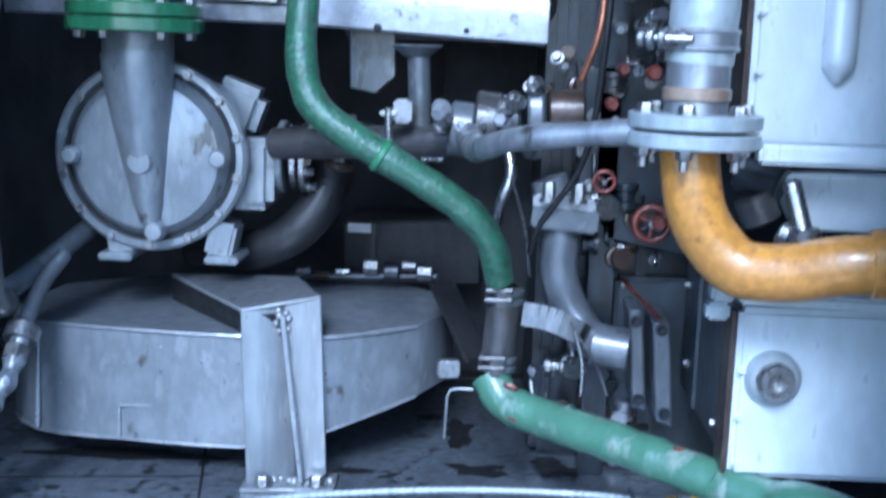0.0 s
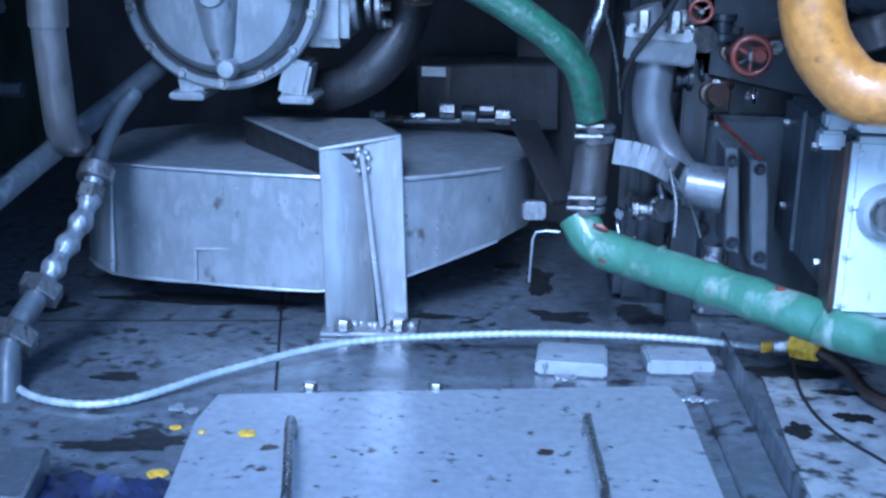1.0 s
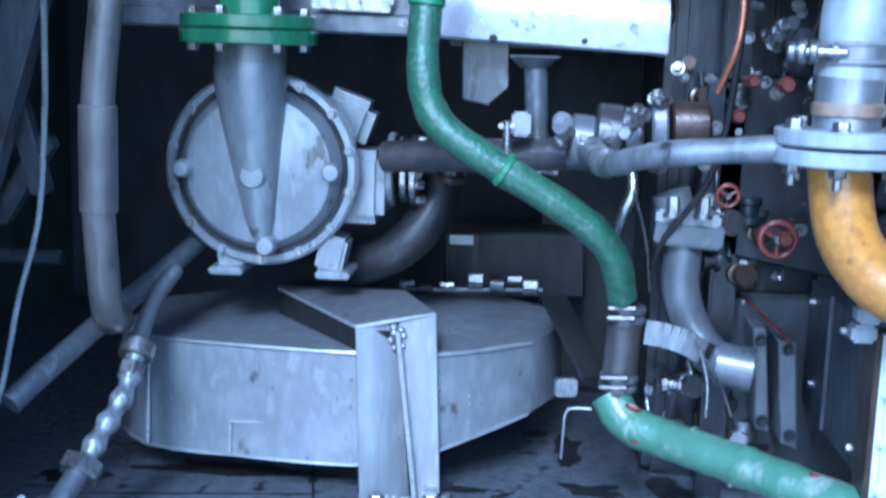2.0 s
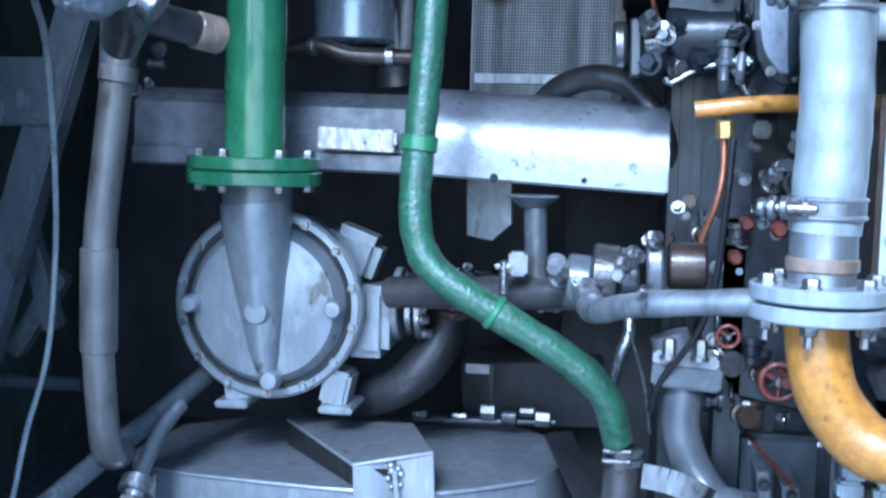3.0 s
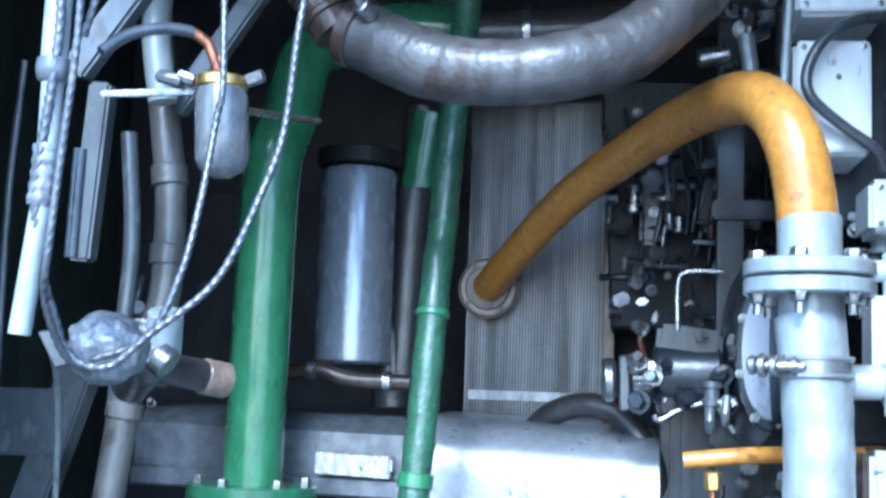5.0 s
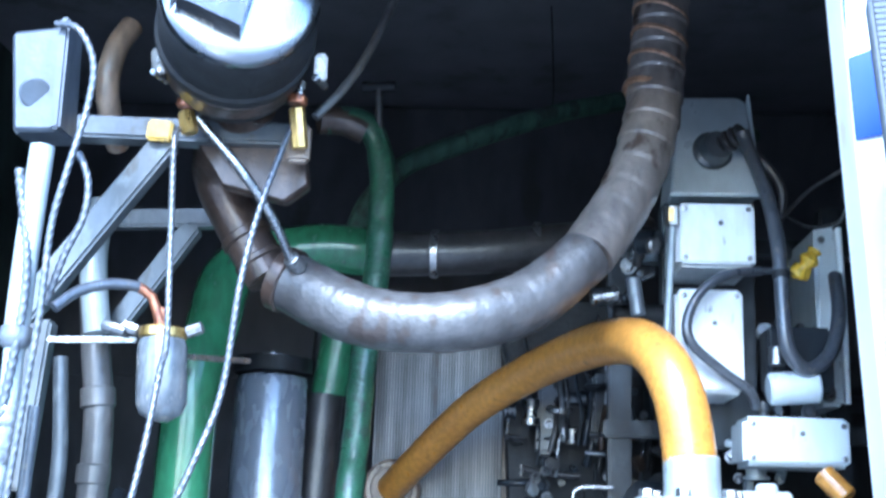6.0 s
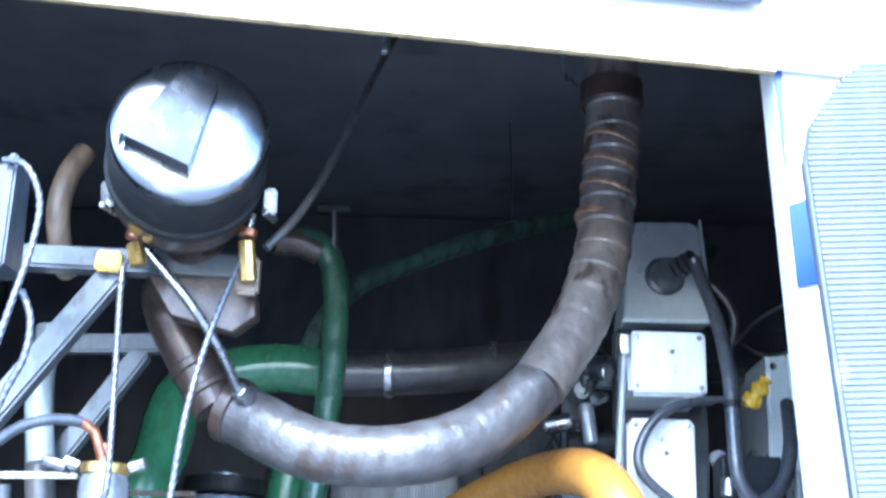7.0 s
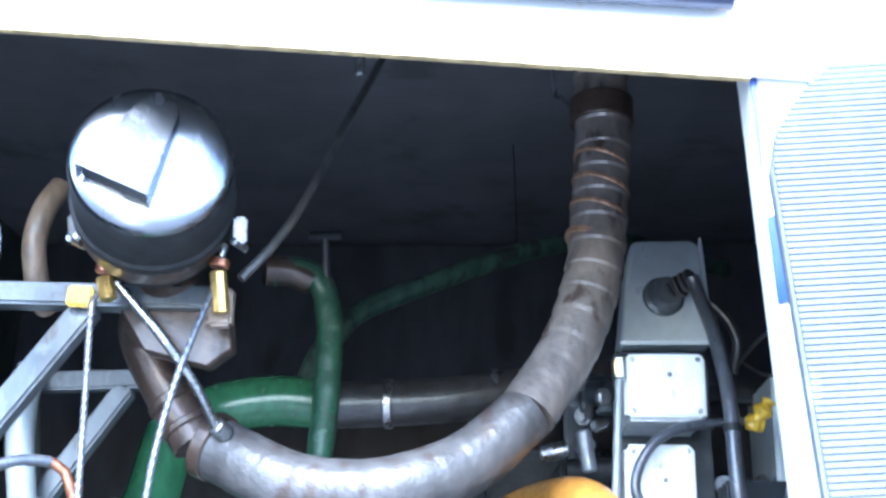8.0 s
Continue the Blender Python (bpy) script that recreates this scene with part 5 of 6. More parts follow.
solid("hanging_plate", slab(B(), [(0.107, 2.15, 1.652), (0.183, 2.15, 1.653), (0.185, 2.15, 1.548), (0.153, 2.15, 1.519), (0.111, 2.15, 1.527)], (0, 0.012, 0), 0.002), M["frame_grey"], "grey steel plate hanging under the shroud", "plate")
solid("black_cable", tube(B(), [(0.501, 1.85, 1.692), (0.496, 1.85, 1.602), (0.489, 1.88, 1.499), (0.471, 1.92, 1.422), (0.423, 1.96, 1.34), (0.412, 1.98, 1.293)], 0.005, 10), M["black"], "black rubber cable beside the copper line", "cable")
bh = thing("black_hose", (-0.178, 2.3, 1.19), "thick black rubber hose curling behind the pump", "hose")
part("hose_body", tube(B(), [(0.074, 2.25, 1.44), (0.07, 2.22, 1.356), (0.021, 2.2, 1.281), (-0.067, 2.22, 1.238), (-0.178, 2.3, 1.22)], 0.036, 20), M["black"], bh)
part("clamp", ringed(B(), (0.0745, 2.243, 1.42), (0.0735, 2.238, 1.404), 0.0385, 0.03), M["bolt"], bh, "dull steel clamp")
for x0, x1, y0, y1, Y, nm in ((800, 905, 115, 225, 2.5, 0),):
    case = thing("battery_case", (0.194, 2.6, 1.11), "dark grey case behind the fan housing", "case")
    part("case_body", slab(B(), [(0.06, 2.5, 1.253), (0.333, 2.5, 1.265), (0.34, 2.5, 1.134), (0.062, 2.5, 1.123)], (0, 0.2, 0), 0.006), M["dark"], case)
part("case_strip", span(B(), (0.123, 2.494, 1.252), (0.126, 2.494, 1.132), 0.01, 0.006, 0.001, up=(0, 1, 0)), M["black"], case, "black strip")
part("case_plate", box(B(), (0.098, 2.494, 1.242), (0.05, 0.004, 0.018), bevel=0.001), M["silver"], case, "small bright plate")
row = thing("fitting_row", (0.1, 2.35, 1.15), "row of small pipe fittings behind the fan housing", "fittings")
for k, p in enumerate(((0.007, 2.36, 1.177), (0.04, 2.36, 1.171), (0.08, 2.36, 1.179), (0.133, 2.36, 1.19), (0.172, 2.36, 1.183), (0.204, 2.36, 1.194), (0.233, 2.36, 1.182))):
    part("fitting", rod(B(), V(p, -0.014, 0, 0), V(p, 0.014, 0, 0), (0.009, 0.007, 0.006, 0.014, 0.018, 0.01, 0.014)[k], seg=(8, 6, 8, 6, 14, 8, 6)[k]), M[("steel", "brown", "steel", "bolt", "engine", "lagging", "bolt")[k]], row)
part("manifold", rod(B(), (-0.008, 2.37, 1.165), (0.258, 2.37, 1.175), 0.008, seg=12), M["engine"], row)
arch_h = tube(B(), [(0.21, 2.25, 1.732), (0.25, 2.22, 1.771), (0.306, 2.2, 1.789), (0.361, 2.18, 1.776), (0.402, 2.16, 1.733), (0.423, 2.16, 1.679), (0.428, 2.2, 1.614)], 0.021, 18)
solid("arched_hose", arch_h, M["lagging"], "glossy black rubber hose arching over the shroud", "hose")

# ---- engine middle: alternator group and dark engine side ----
alt = thing("starter_pump", (0.452, 2.05, 1.837), "grey injection pump with fittings and pipes", "injection pump")
part("body", rod(B(), (0.414, 2.05, 1.84), (0.518, 2.05, 1.842), 0.05, edge=0.008, seg=26), M["engine"], alt)
part("nose", rod(B(), (0.381, 2.05, 1.835), (0.419, 2.05, 1.836), 0.02, seg=18), M["steel"], alt, "bright machined nose")
part("end_plate", slab(B(), [(0.361, 2.04, 1.869), (0.378, 2.04, 1.869), (0.38, 2.04, 1.784), (0.363, 2.04, 1.783)], (0, 0.08, 0), 0.003), M["frame_grey"], alt)
part("pulley", rod(B(), (0.336, 2.05, 1.83), (0.358, 2.05, 1.831), 0.034, edge=0.006, seg=22), M["bolt"], alt)
part("top_block", box(B(), (0.467, 2.05, 1.892), (0.1, 0.07, 0.045), (0, 6, 0), 0.008), M["engine"], alt)
part("pipe", tube(B(), [(0.449, 2.02, 1.894), (0.448, 2.02, 1.974), (0.454, 2.02, 1.995), (0.476, 2.02, 2), (0.516, 2.02, 2)], 0.004, 10), M["steel"], alt, "bent bright injector pipe")
part("pipe", tube(B(), [(0.415, 2, 1.78), (0.423, 2, 1.772), (0.459, 2, 1.792), (0.503, 2, 1.798), (0.532, 2, 1.758)], 0.005, 10), M["steel"], alt, "bent bright injector pipe")
rng = random.Random(8)
for k in range(16):
    p = V((0.449, 1.99, 1.846), rng.uniform(-0.07, 0.08), rng.uniform(-0.02, 0.03), rng.uniform(-0.05, 0.06))
    part("fitting", hexbolt(B(), p, (rng.uniform(-0.8, 0.8), -1, rng.uniform(-0.4, 0.9)), rng.uniform(0.006, 0.014), rng.uniform(0.012, 0.03)), M["bolt"] if k % 2 else M["engine"], alt)
solid("copper_line", tube(B(), [(0.391, 2.02, 1.914), (0.394, 2.02, 1.885), (0.401, 2.03, 1.865)], 0.004, 8), M["copper"], "short copper tube on the injection pump", "copper tube")
fw = (0.563, 1.95, 1.874)
bell = thing("bell_housing", fw, "slate grey round bell housing behind the riser", "housing")
part("disc", lathe(B(), V(fw, 0.02, 0.0, 0), (-1, -0.25, 0), [(0, 0.0), (0.13, 0.0), (0.135, 0.01), (0.135, 0.035), (0.125, 0.04), (0.06, 0.045), (0, 0.045)], 40), M["engine"], bell)
part("rim", lathe(B(), V(fw, 0.05, 0.02, 0), (-1, -0.25, 0), [(0.1, 0), (0.15, 0), (0.15, 0.03), (0.1, 0.03)], 40), M["dark"], bell)
# injector pipes and studs on the dark engine side
rng = random.Random(21)
inj = thing("injector_bank", (0.435, 2.2, 2.083), "dark injector bank with small bright pipes and nuts", "injectors")
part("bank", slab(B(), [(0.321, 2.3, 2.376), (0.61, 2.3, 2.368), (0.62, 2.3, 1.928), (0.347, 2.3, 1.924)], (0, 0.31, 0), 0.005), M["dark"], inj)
for k in range(9):
    x = -0.11 + 0.03 * k + rng.uniform(-0.008, 0.008)
    z0 = rng.uniform(-0.1, 0.05)
    p = V((0.455, 2.24, 2.09), x, rng.uniform(-0.03, 0.03), z0)
    part("injector_pipe", tube(B(), [p, V(p, 0.004, -0.01, 0.06), V(p, rng.uniform(-0.02, 0.02), -0.004, 0.12), V(p, rng.uniform(-0.03, 0.03), 0.02, 0.2)], 0.0035, 8), M["steel"] if k % 3 == 0 else M["engine"], inj)
for k in range(14):
    p = V((0.464, 2.25, 2.101), rng.uniform(-0.13, 0.13), rng.uniform(-0.04, 0.02), rng.uniform(-0.16, 0.25))
    part("nut", hexbolt(B(), p, (rng.uniform(-0.5, 0.5), -1, rng.uniform(-0.5, 0.5)), rng.uniform(0.005, 0.009), 0.014), M["bolt"] if k % 3 == 0 else M["engine"], inj)
for k in range(5):
    p = V((0.463, 2.26, 2.15), -0.1 + 0.05 * k, 0.0, rng.uniform(-0.02, 0.02))
    part("rocker_box", box(B(), p, (0.036, 0.06, 0.11 + 0.02 * (k % 2)), (0, rng.uniform(-5, 5), 0), 0.008), M["engine"] if k % 2 else M["dark"], inj)

# ---- engine side panels: plug, ledge, small parts ----
plug = thing("hex_plug", (0.716, 1.67, 1.196), "large steel hex plug in the pale panel", "plug")
c = Vector((0.717, 1.68, 1.196))
part("collar", lathe(B(), c, (0, -1, 0), [(0, 0), (0.036, 0), (0.036, 0.008), (0.03, 0.014), (0, 0.014)], 28), M["pale"], plug)
part("hex_ring", lathe(B(), V(c, 0, -0.014, 0), (0, -1, 0), [(0.012, 0), (0.024, 0), (0.024, 0.014), (0.021, 0.018), (0.012, 0.018), (0.012, 0.004), (0, 0.004)], 20), M["bolt"], plug)
solid("panel_ledge", box(B(), V((0.749, 1.66, 1.304), 0.08, 0, 0), (0.34, 0.06, 0.016), (0, 1, 0), 0.004), M["side_panel"], "pale ledge over the engine panel", "ledge")
for p in ((0.641, 1.66, 1.309), (0.673, 1.66, 1.31), (0.636, 1.66, 1.286)):
    tagged(solid("ledge_block", box(B(), p, (0.03, 0.03, 0.022), bevel=0.004), M["pale"], "small pale block on the panel ledge", "block", "ledge blocks"))
gr = thing("panel_trim", (0.741, 1.64, 1.486), "pale trim rail above the bent pipe", "trim")
part("rail", span(B(), (0.671, 1.66, 1.484), (1.4, 1.66, (0.823, 1.66, 1.482)[2]), 0.03, 0.026, 0.005), M["side_panel"], gr)
sp = (0.77, 1.695, 1.632)
solid("panel_boss", tube(B(), [V(sp, 0, 0, 0.16), V(sp, 0, 0, 0.12), V(sp, 0, 0, 0.0), V(sp, 0, 0, -0.05), V(sp, 0, 0, -0.06)], lambda w, t: 0.005 + 0.016 * min(1, w / 0.02, (t - w) / 0.02), 18), M["side_panel"], "raised oval boss pressed in the side panel", "boss")
eb = thing("elbow_fitting", (0.724, 1.68, 1.407), "grey elbow fittings inside the yellow bend", "fitting")
for a, b, r, mat in (((0.671, 1.75, 1.455), (0.72, 1.72, 1.438), 0.028, "engine"), ((0.682, 1.72, 1.426), (0.699, 1.72, 1.39), 0.026, "lagging"), ((0.715, 1.66, 1.452), (0.733, 1.64, 1.382), 0.012, "steel"), ((0.729, 1.63, 1.397), (0.732, 1.63, 1.373), 0.02, "bolt"), ((0.707, 1.66, 1.388), (0.722, 1.65, 1.38), 0.018, "bolt")):
    part("fitting", rod(B(), a, b, r, edge=0.004, seg=16), M[mat], eb)
solid("inner_panel", slab(B(), [(0.719, 1.72, 1.453), (0.872, 1.72, 1.459), (0.88, 1.72, 1.379), (0.754, 1.72, 1.381)], (0, 0.1, 0), 0.004), M["side_panel"], "pale grey panel inside the yellow bend", "panel")
solid("pipe_union", rod(B(), (0.784, 1.545, 1.371), (0.811, 1.54, 1.373), 0.041, seg=26), M["yellow"], "yellow socket on the bent pipe", "union")

# ---- upper engine side: boxes, hoses, tap ----
rack = thing("box_rack", (0.75, 2.0, FLOOR), "dull grey upright rack carrying the control boxes", "rack")
for x in (0.53, 0.9):
    part("upright", span(B(), (x, 2.08, FLOOR), (x, 2.08, 2.5), 0.04, 0.04, 0.004, up=(0, 1, 0)), M["engine"], rack)
for z in (1.75, 2.1, 2.42):
    part("crossbar", span(B(), (0.5, 2.06, z), (0.95, 2.06, z), 0.03, 0.03, 0.004), M["engine"], rack)
port = thing("cable_port", (0.666, 1.89, 2.542), "dark ribbed cable grommet in the sheet cabinet", "grommet")
pc = Vector((0.664, 1.893, 2.543))
part("collar", lathe(B(), pc, (0.25, -1, 0.15), [(0, 0), (0.034, 0), (0.034, 0.006), (0.028, 0.01), (0.024, 0.03), (0, 0.03)], 24), M["frame_grey"], port)
for k in range(4):
    d = Vector((0.7, -0.7, 0.35)).normalized()
    part("rib", rod(B(), pc + d * (0.02 + 0.012 * k), pc + d * (0.028 + 0.012 * k), 0.02 - 0.001 * k, seg=18), M["lagging"], port)
gh = thing("grey_hose", (0.768, 1.74, 2.15), "grey rubber hose looping down beside the boxes", "hose")
part("hose_body", tube(B(), [V(pc, 0.04, -0.05, 0.02), (0.713, 1.84, 2.531), (0.725, 1.78, 2.443), (0.732, 1.74, 2.344), (0.733, 1.73, 2.257), (0.739, 1.73, 2.191), (0.768, 1.74, 2.164), (0.807, 1.76, 2.193), (0.833, 1.8, 2.256), (0.852, 1.88, 2.335)], 0.011, 14), M["cable"], gh)
part("clip", ringed(B(), (0.7325, 1.7345, 2.31), (0.7327, 1.733, 2.296), 0.0125, 0.009), M["dark"], gh, "dark hose clip")
solid("grey_hose", tube(B(), [(0.735, 1.9, 2.542), (0.766, 1.9, 2.508), (0.779, 1.9, 2.47), (0.773, 1.92, 2.427)], 0.008, 12), M["lagging"], "thin dull hose behind the grey hose", "hose")
solid("thin_wire", tube(B(), [(0.778, 1.9, 2.436), (0.794, 1.8, 2.451), (0.793, 1.6, 2.426)], 0.003, 8), M["lagging"], "thin dull wire running to the post", "wire")
solid("thin_wire", tube(B(), [(0.787, 1.92, 2.447), (0.805, 1.85, 2.408), (0.821, 1.75, 2.388), (0.794, 1.6, 2.368)], 0.003, 8), M["lagging"], "thin dull wire sagging to the post", "wire")
tap = thing("yellow_tap", (0.786, 1.8, 2.338), "bright yellow tap handle on a pale rod", "tap")
part("rod", rod(B(), (0.708, 1.8, 2.323), (0.777, 1.8, 2.326), 0.0055, seg=12), M["cable"], tap)
part("handle", tube(B(), [(0.772, 1.8, 2.317), (0.783, 1.79, 2.331), (0.798, 1.79, 2.354)], lambda w, t: 0.012 + 0.004 * math.sin(w * 260), 12, 0.004), M["tap"], tap)
part("hub", rod(B(), (0.766, 1.8, 2.326), (0.791, 1.8, 2.321), 0.013, seg=12), M["tap"], tap)
solid("white_cable", tube(B(), [(0.708, 1.76, 2.314), (0.656, 1.73, 2.301), (0.617, 1.72, 2.276), (0.594, 1.72, 2.235), (0.597, 1.72, 2.198), (0.637, 1.73, 2.163), (0.683, 1.74, 2.132), (0.697, 1.76, 2.111)], 0.0075, 12), M["cable"], "pale cable arcing over the control boxes", "cable")
rodp = thing("tie_rod", (0.572, 1.75, 2.206), "thin steel tie rod with nut beside the boxes", "rod")
part("rod", rod(B(), (0.576, 1.74, 2.375), (0.566, 1.74, 2.204), 0.006, seg=10), M["pale"], rodp)
part("nut", rod(B(), (0.576, 1.74, 2.406), (0.576, 1.74, 2.374), 0.011, seg=6), M["bolt"], rodp)
part("tag", box(B(), (0.573, 1.73, 2.39), (0.008, 0.006, 0.022), bevel=0.001), M["brass"], rodp)
sm = thing("chrome_fitting", (0.538, 1.85, 2.293), "cluster of bright pipe fittings beside the hose", "fitting")
for a, b, r, mat in (((0.463, 1.85, 2.284), (0.507, 1.85, 2.291), 0.014, "steel"), ((0.529, 1.85, 2.32), (0.538, 1.85, 2.257), 0.012, "silver"), ((0.542, 1.88, 2.383), (0.571, 1.86, 2.381), 0.02, "engine"), ((0.555, 1.84, 2.369), (0.564, 1.83, 2.367), 0.014, "bolt"), ((0.503, 1.9, 2.266), (0.589, 1.9, 2.268), 0.018, "dark")):
    part("fitting", rod(B(), a, b, r, edge=0.003, seg=14), M[mat], sm)
sw = thing("switch_unit", (0.754, 1.75, 2.137), "small pale cylinder unit on the side bracket", "switch")
part("drum", rod(B(), (0.715, 1.76, 2.137), (0.789, 1.76, 2.143), 0.024, edge=0.004, seg=22), M["side_panel"], sw)
part("knob", rod(B(), (0.731, 1.77, 2.173), (0.732, 1.77, 2.201), 0.013, seg=14), M["bolt"], sw)
part("base", box(B(), (0.782, 1.86, 2.194), (0.1, 0.06, 0.1), bevel=0.006), M["engine"], sw)
jb = thing("joint_cluster", (0.694, 1.75, 1.926), "pale pipe cluster with white junction box beside the riser", "fittings")
part("box", box(B(), (0.711, 1.76, 1.897), (0.075, 0.07, 0.092), bevel=0.005), M["white_box"], jb)
for a, b, r in (((0.66, 1.74, 1.975), (0.739, 1.74, 1.976), 0.014), ((0.704, 1.74, 2), (0.706, 1.74, 1.926), 0.016), ((0.64, 1.7, 1.833), (0.681, 1.7, 1.834), 0.022), ((0.681, 1.7, 1.83), (0.728, 1.7, 1.832), 0.03), ((0.698, 1.68, 1.849), (0.697, 1.68, 1.79), 0.02)):
    part("pipe", rod(B(), a, b, r, edge=0.004, seg=18), M["side_panel"], jb)
solid("yellow_stub", rod(B(), (0.778, 1.72, 2.016), (0.806, 1.7, 1.982), 0.016, seg=14), M["yellow"], "short ochre pipe stub beside the bracket", "pipe")

# ---- upper opening side: panel box, regulator, tee, cables ----
pb = thing("wall_box", (-0.226, 1.3, 2.407), "pale blue-grey electrical box on the frame", "electrical box")
part("case", slab(B(), [(-0.26, 1.28, 2.473), (-0.195, 1.28, 2.481), (-0.189, 1.28, 2.35), (-0.245, 1.28, 2.349)], (0, 0.06, 0), 0.005), M["box_blue"], pb)
part("knockout", rod(B(), (-0.223, 1.281, 2.396), (-0.221, 1.276, 2.394), 0.018, seg=20), M["box_blue"], pb)
part("side_rail", span(B(), (-0.192, 1.29, 2.485), (-0.19, 1.29, 2.348), 0.012, 0.05, 0.003, up=(0, 1, 0)), M["box_blue"], pb)
def cable(pts, r, label, mat="cable", pitch=0.008):
    return solid("cable", tube(B(), pts, r, 12, 0.0025, strands=3, pitch=0.012), M[mat], label, "cable")
cable([(-0.199, 1.26, 2.474), (-0.168, 1.25, 2.463), (-0.147, 1.25, 2.423), (-0.148, 1.25, 2.369), (-0.159, 1.24, 2.292), (-0.17, 1.24, 2.227), (-0.172, 1.24, 2.127), (-0.179, 1.24, 2.03), (-0.186, 1.24, 1.922), (-0.196, 1.26, 1.879), (-0.192, 1.3, 1.83), (-0.177, 1.33, 1.81)], 0.0038, "pale cable looping off the electrical box")
cable([(-0.156, 1.26, 2.318), (-0.142, 1.26, 2.285), (-0.143, 1.26, 2.243), (-0.159, 1.26, 2.201), (-0.175, 1.26, 2.143)], 0.004, "thin pale cable on the frame")
cable([(-0.213, 1.24, 2.291), (-0.191, 1.24, 2.164), (-0.202, 1.24, 1.995), (-0.2, 1.25, 1.923), (-0.197, 1.27, 1.88)], 0.005, "pale cable hanging along the conduit")
c1 = [(-0.097, 1.44, 2.411), (-0.098, 1.43, 2.383), (-0.089, 1.42, 2.262), (-0.077, 1.4, 2.131), (-0.082, 1.4, 2.091), (-0.087, 1.38, 1.999), (-0.097, 1.36, 1.917), (-0.125, 1.35, 1.85), (-0.182, 1.34, 1.823)]
cable(c1, 0.0039, "grey-white braided cable hanging from the filter bracket")
c2 = [(0.051, 1.45, 2.43), (0.045, 1.44, 2.404), (0.02, 1.42, 2.301), (0.007, 1.4, 2.203), (-0.002, 1.39, 2.078), (-0.018, 1.37, 2.004), (-0.054, 1.35, 1.911), (-0.113, 1.33, 1.853), (-0.155, 1.32, 1.817), (-0.191, 1.31, 1.83), (-0.209, 1.3, 1.881)]
cable(c2, 0.004, "grey-white braided cable swinging across the green pipe")
cable([(-0.214, 1.4, 1.822), (-0.35, 1.6, 1.842), (-0.402, 1.72, 1.815), (-0.433, 1.8, 1.758), (-0.466, 1.88, 1.637), (-0.49, 1.93, 1.496), (-0.504, 1.93, 1.339), (-0.534, 1.92, 1.217), (-0.557, 1.9, 1.08), (-0.587, 1.86, 0.95), (-0.587, 1.82, 0.93)], 0.0045, "white braided cable hanging down beside the frame", "pale")
solid("stay_rod", tube(B(), [(-0.077, 1.45, 2.43), (-0.02, 1.46, 2.367), (0.021, 1.5, 2.31), (0.042, 1.55, 2.261)], 0.0065, 12), M["steel"], "bright steel stay rod under the filter", "rod")
solid("stay_end", rod(B(), (0.04, 1.54, 2.267), (0.052, 1.56, 2.257), 0.012, seg=10), M["bolt"], "bright rod end at the hose clamp", "rod end")
for p, q in (((-0.094, 1.44, 2.434), (-0.081, 1.44, 2.404)), ((0.05, 1.44, 2.442), (0.06, 1.45, 2.389))):
    br = thing("brass_union", p, "brass union with orange seal on the beam", "union", "brass unions")
    part("body", rod(B(), V(p, 0.004, 0, 0.0), q, 0.011, seg=8), M["brass"], br)
    part("seal", rod(B(), V(p, 0.004, 0, 0.004), V(p, 0.006, 0, 0.016), 0.013, seg=14), M["copper"], br, "orange rubber seal")
    part("stem", rod(B(), V(p, 0.006, 0, 0.014), V(p, 0.01, 0.0, 0.036), 0.006, seg=10), M["steel"], br)
bm = box(B(), (0.055, 1.47, 2.402), (0.03, 0.02, 0.05), bevel=0.004)
solid("beam_tab", bm, M["cream"], "cream sunlit tab on the beam end", "tab")
solid("beam_tab", box(B(), (-0.131, 1.475, 2.419), (0.034, 0.012, 0.028), (0, 3, 0), 0.003), M["tap"], "yellowed tape patch round the beam", "tab")
solid("cradle", slab(B(), [(-0.095, 1.5, 2.422), (0.056, 1.5, 2.419), (0.065, 1.5, 2.357), (0.034, 1.5, 2.333), (-0.05, 1.5, 2.354)], (0, 0.03, 0), 0.003), M["brown"], "rust-brown cradle plate under the air filter", "cradle")
solid("beige_hose", tube(B(), [(-0.226, 1.6, 2.622), (-0.238, 1.58, 2.579), (-0.246, 1.58, 2.527), (-0.242, 1.6, 2.474), (-0.242, 1.64, 2.452)], 0.017, 16), M["cream"], "beige bent hose behind the filter", "hose")
solid("drain_tube", tube(B(), [(0.069, 1.5, 2.451), (0.101, 1.52, 2.499), (0.127, 1.58, 2.58), (0.154, 1.66, 2.704), (0.173, 1.74, 2.809), (0.2, 1.86, 2.96), (0.233, 1.99, 3.14)], 0.0065, 10), M["drop"], "dull rubber tube rising into the dark", "tube")
hook = thing("roof_bolt", (0.213, 1.5, 3.13), "small bright hanging bolt under the bay roof", "bolt")
part("shank", rod(B(), (0.212, 1.5, 3.135), (0.213, 1.5, 2.765), 0.003, seg=8), M["dark"], hook)
part("nut", rod(B(), (0.213, 1.5, 2.772), (0.214, 1.5, 2.743), 0.0075, seg=6), M["alu"], hook)
solid("thin_wire", tube(B(), [(0.425, 2.6, 3.14), (0.429, 2.6, 3.05), (0.433, 2.6, 2.925), (0.43, 2.6, 2.86)], 0.0018, 8), M["lagging"], "thin dull wire hanging from the roof", "wire")
solid("wire_hook", tube(B(), [(0.486, 1.8, 3.135), (0.49, 1.8, 2.88), (0.5, 1.8, 2.858), (0.513, 1.8, 2.843)], 0.0035, 8), M["alu"], "bent bright wire hook under the roof", "wire")
tv = thing("tee_valve", (0.102, 1.98, 2.616), "dark tee-handled valve above the green hose", "valve")
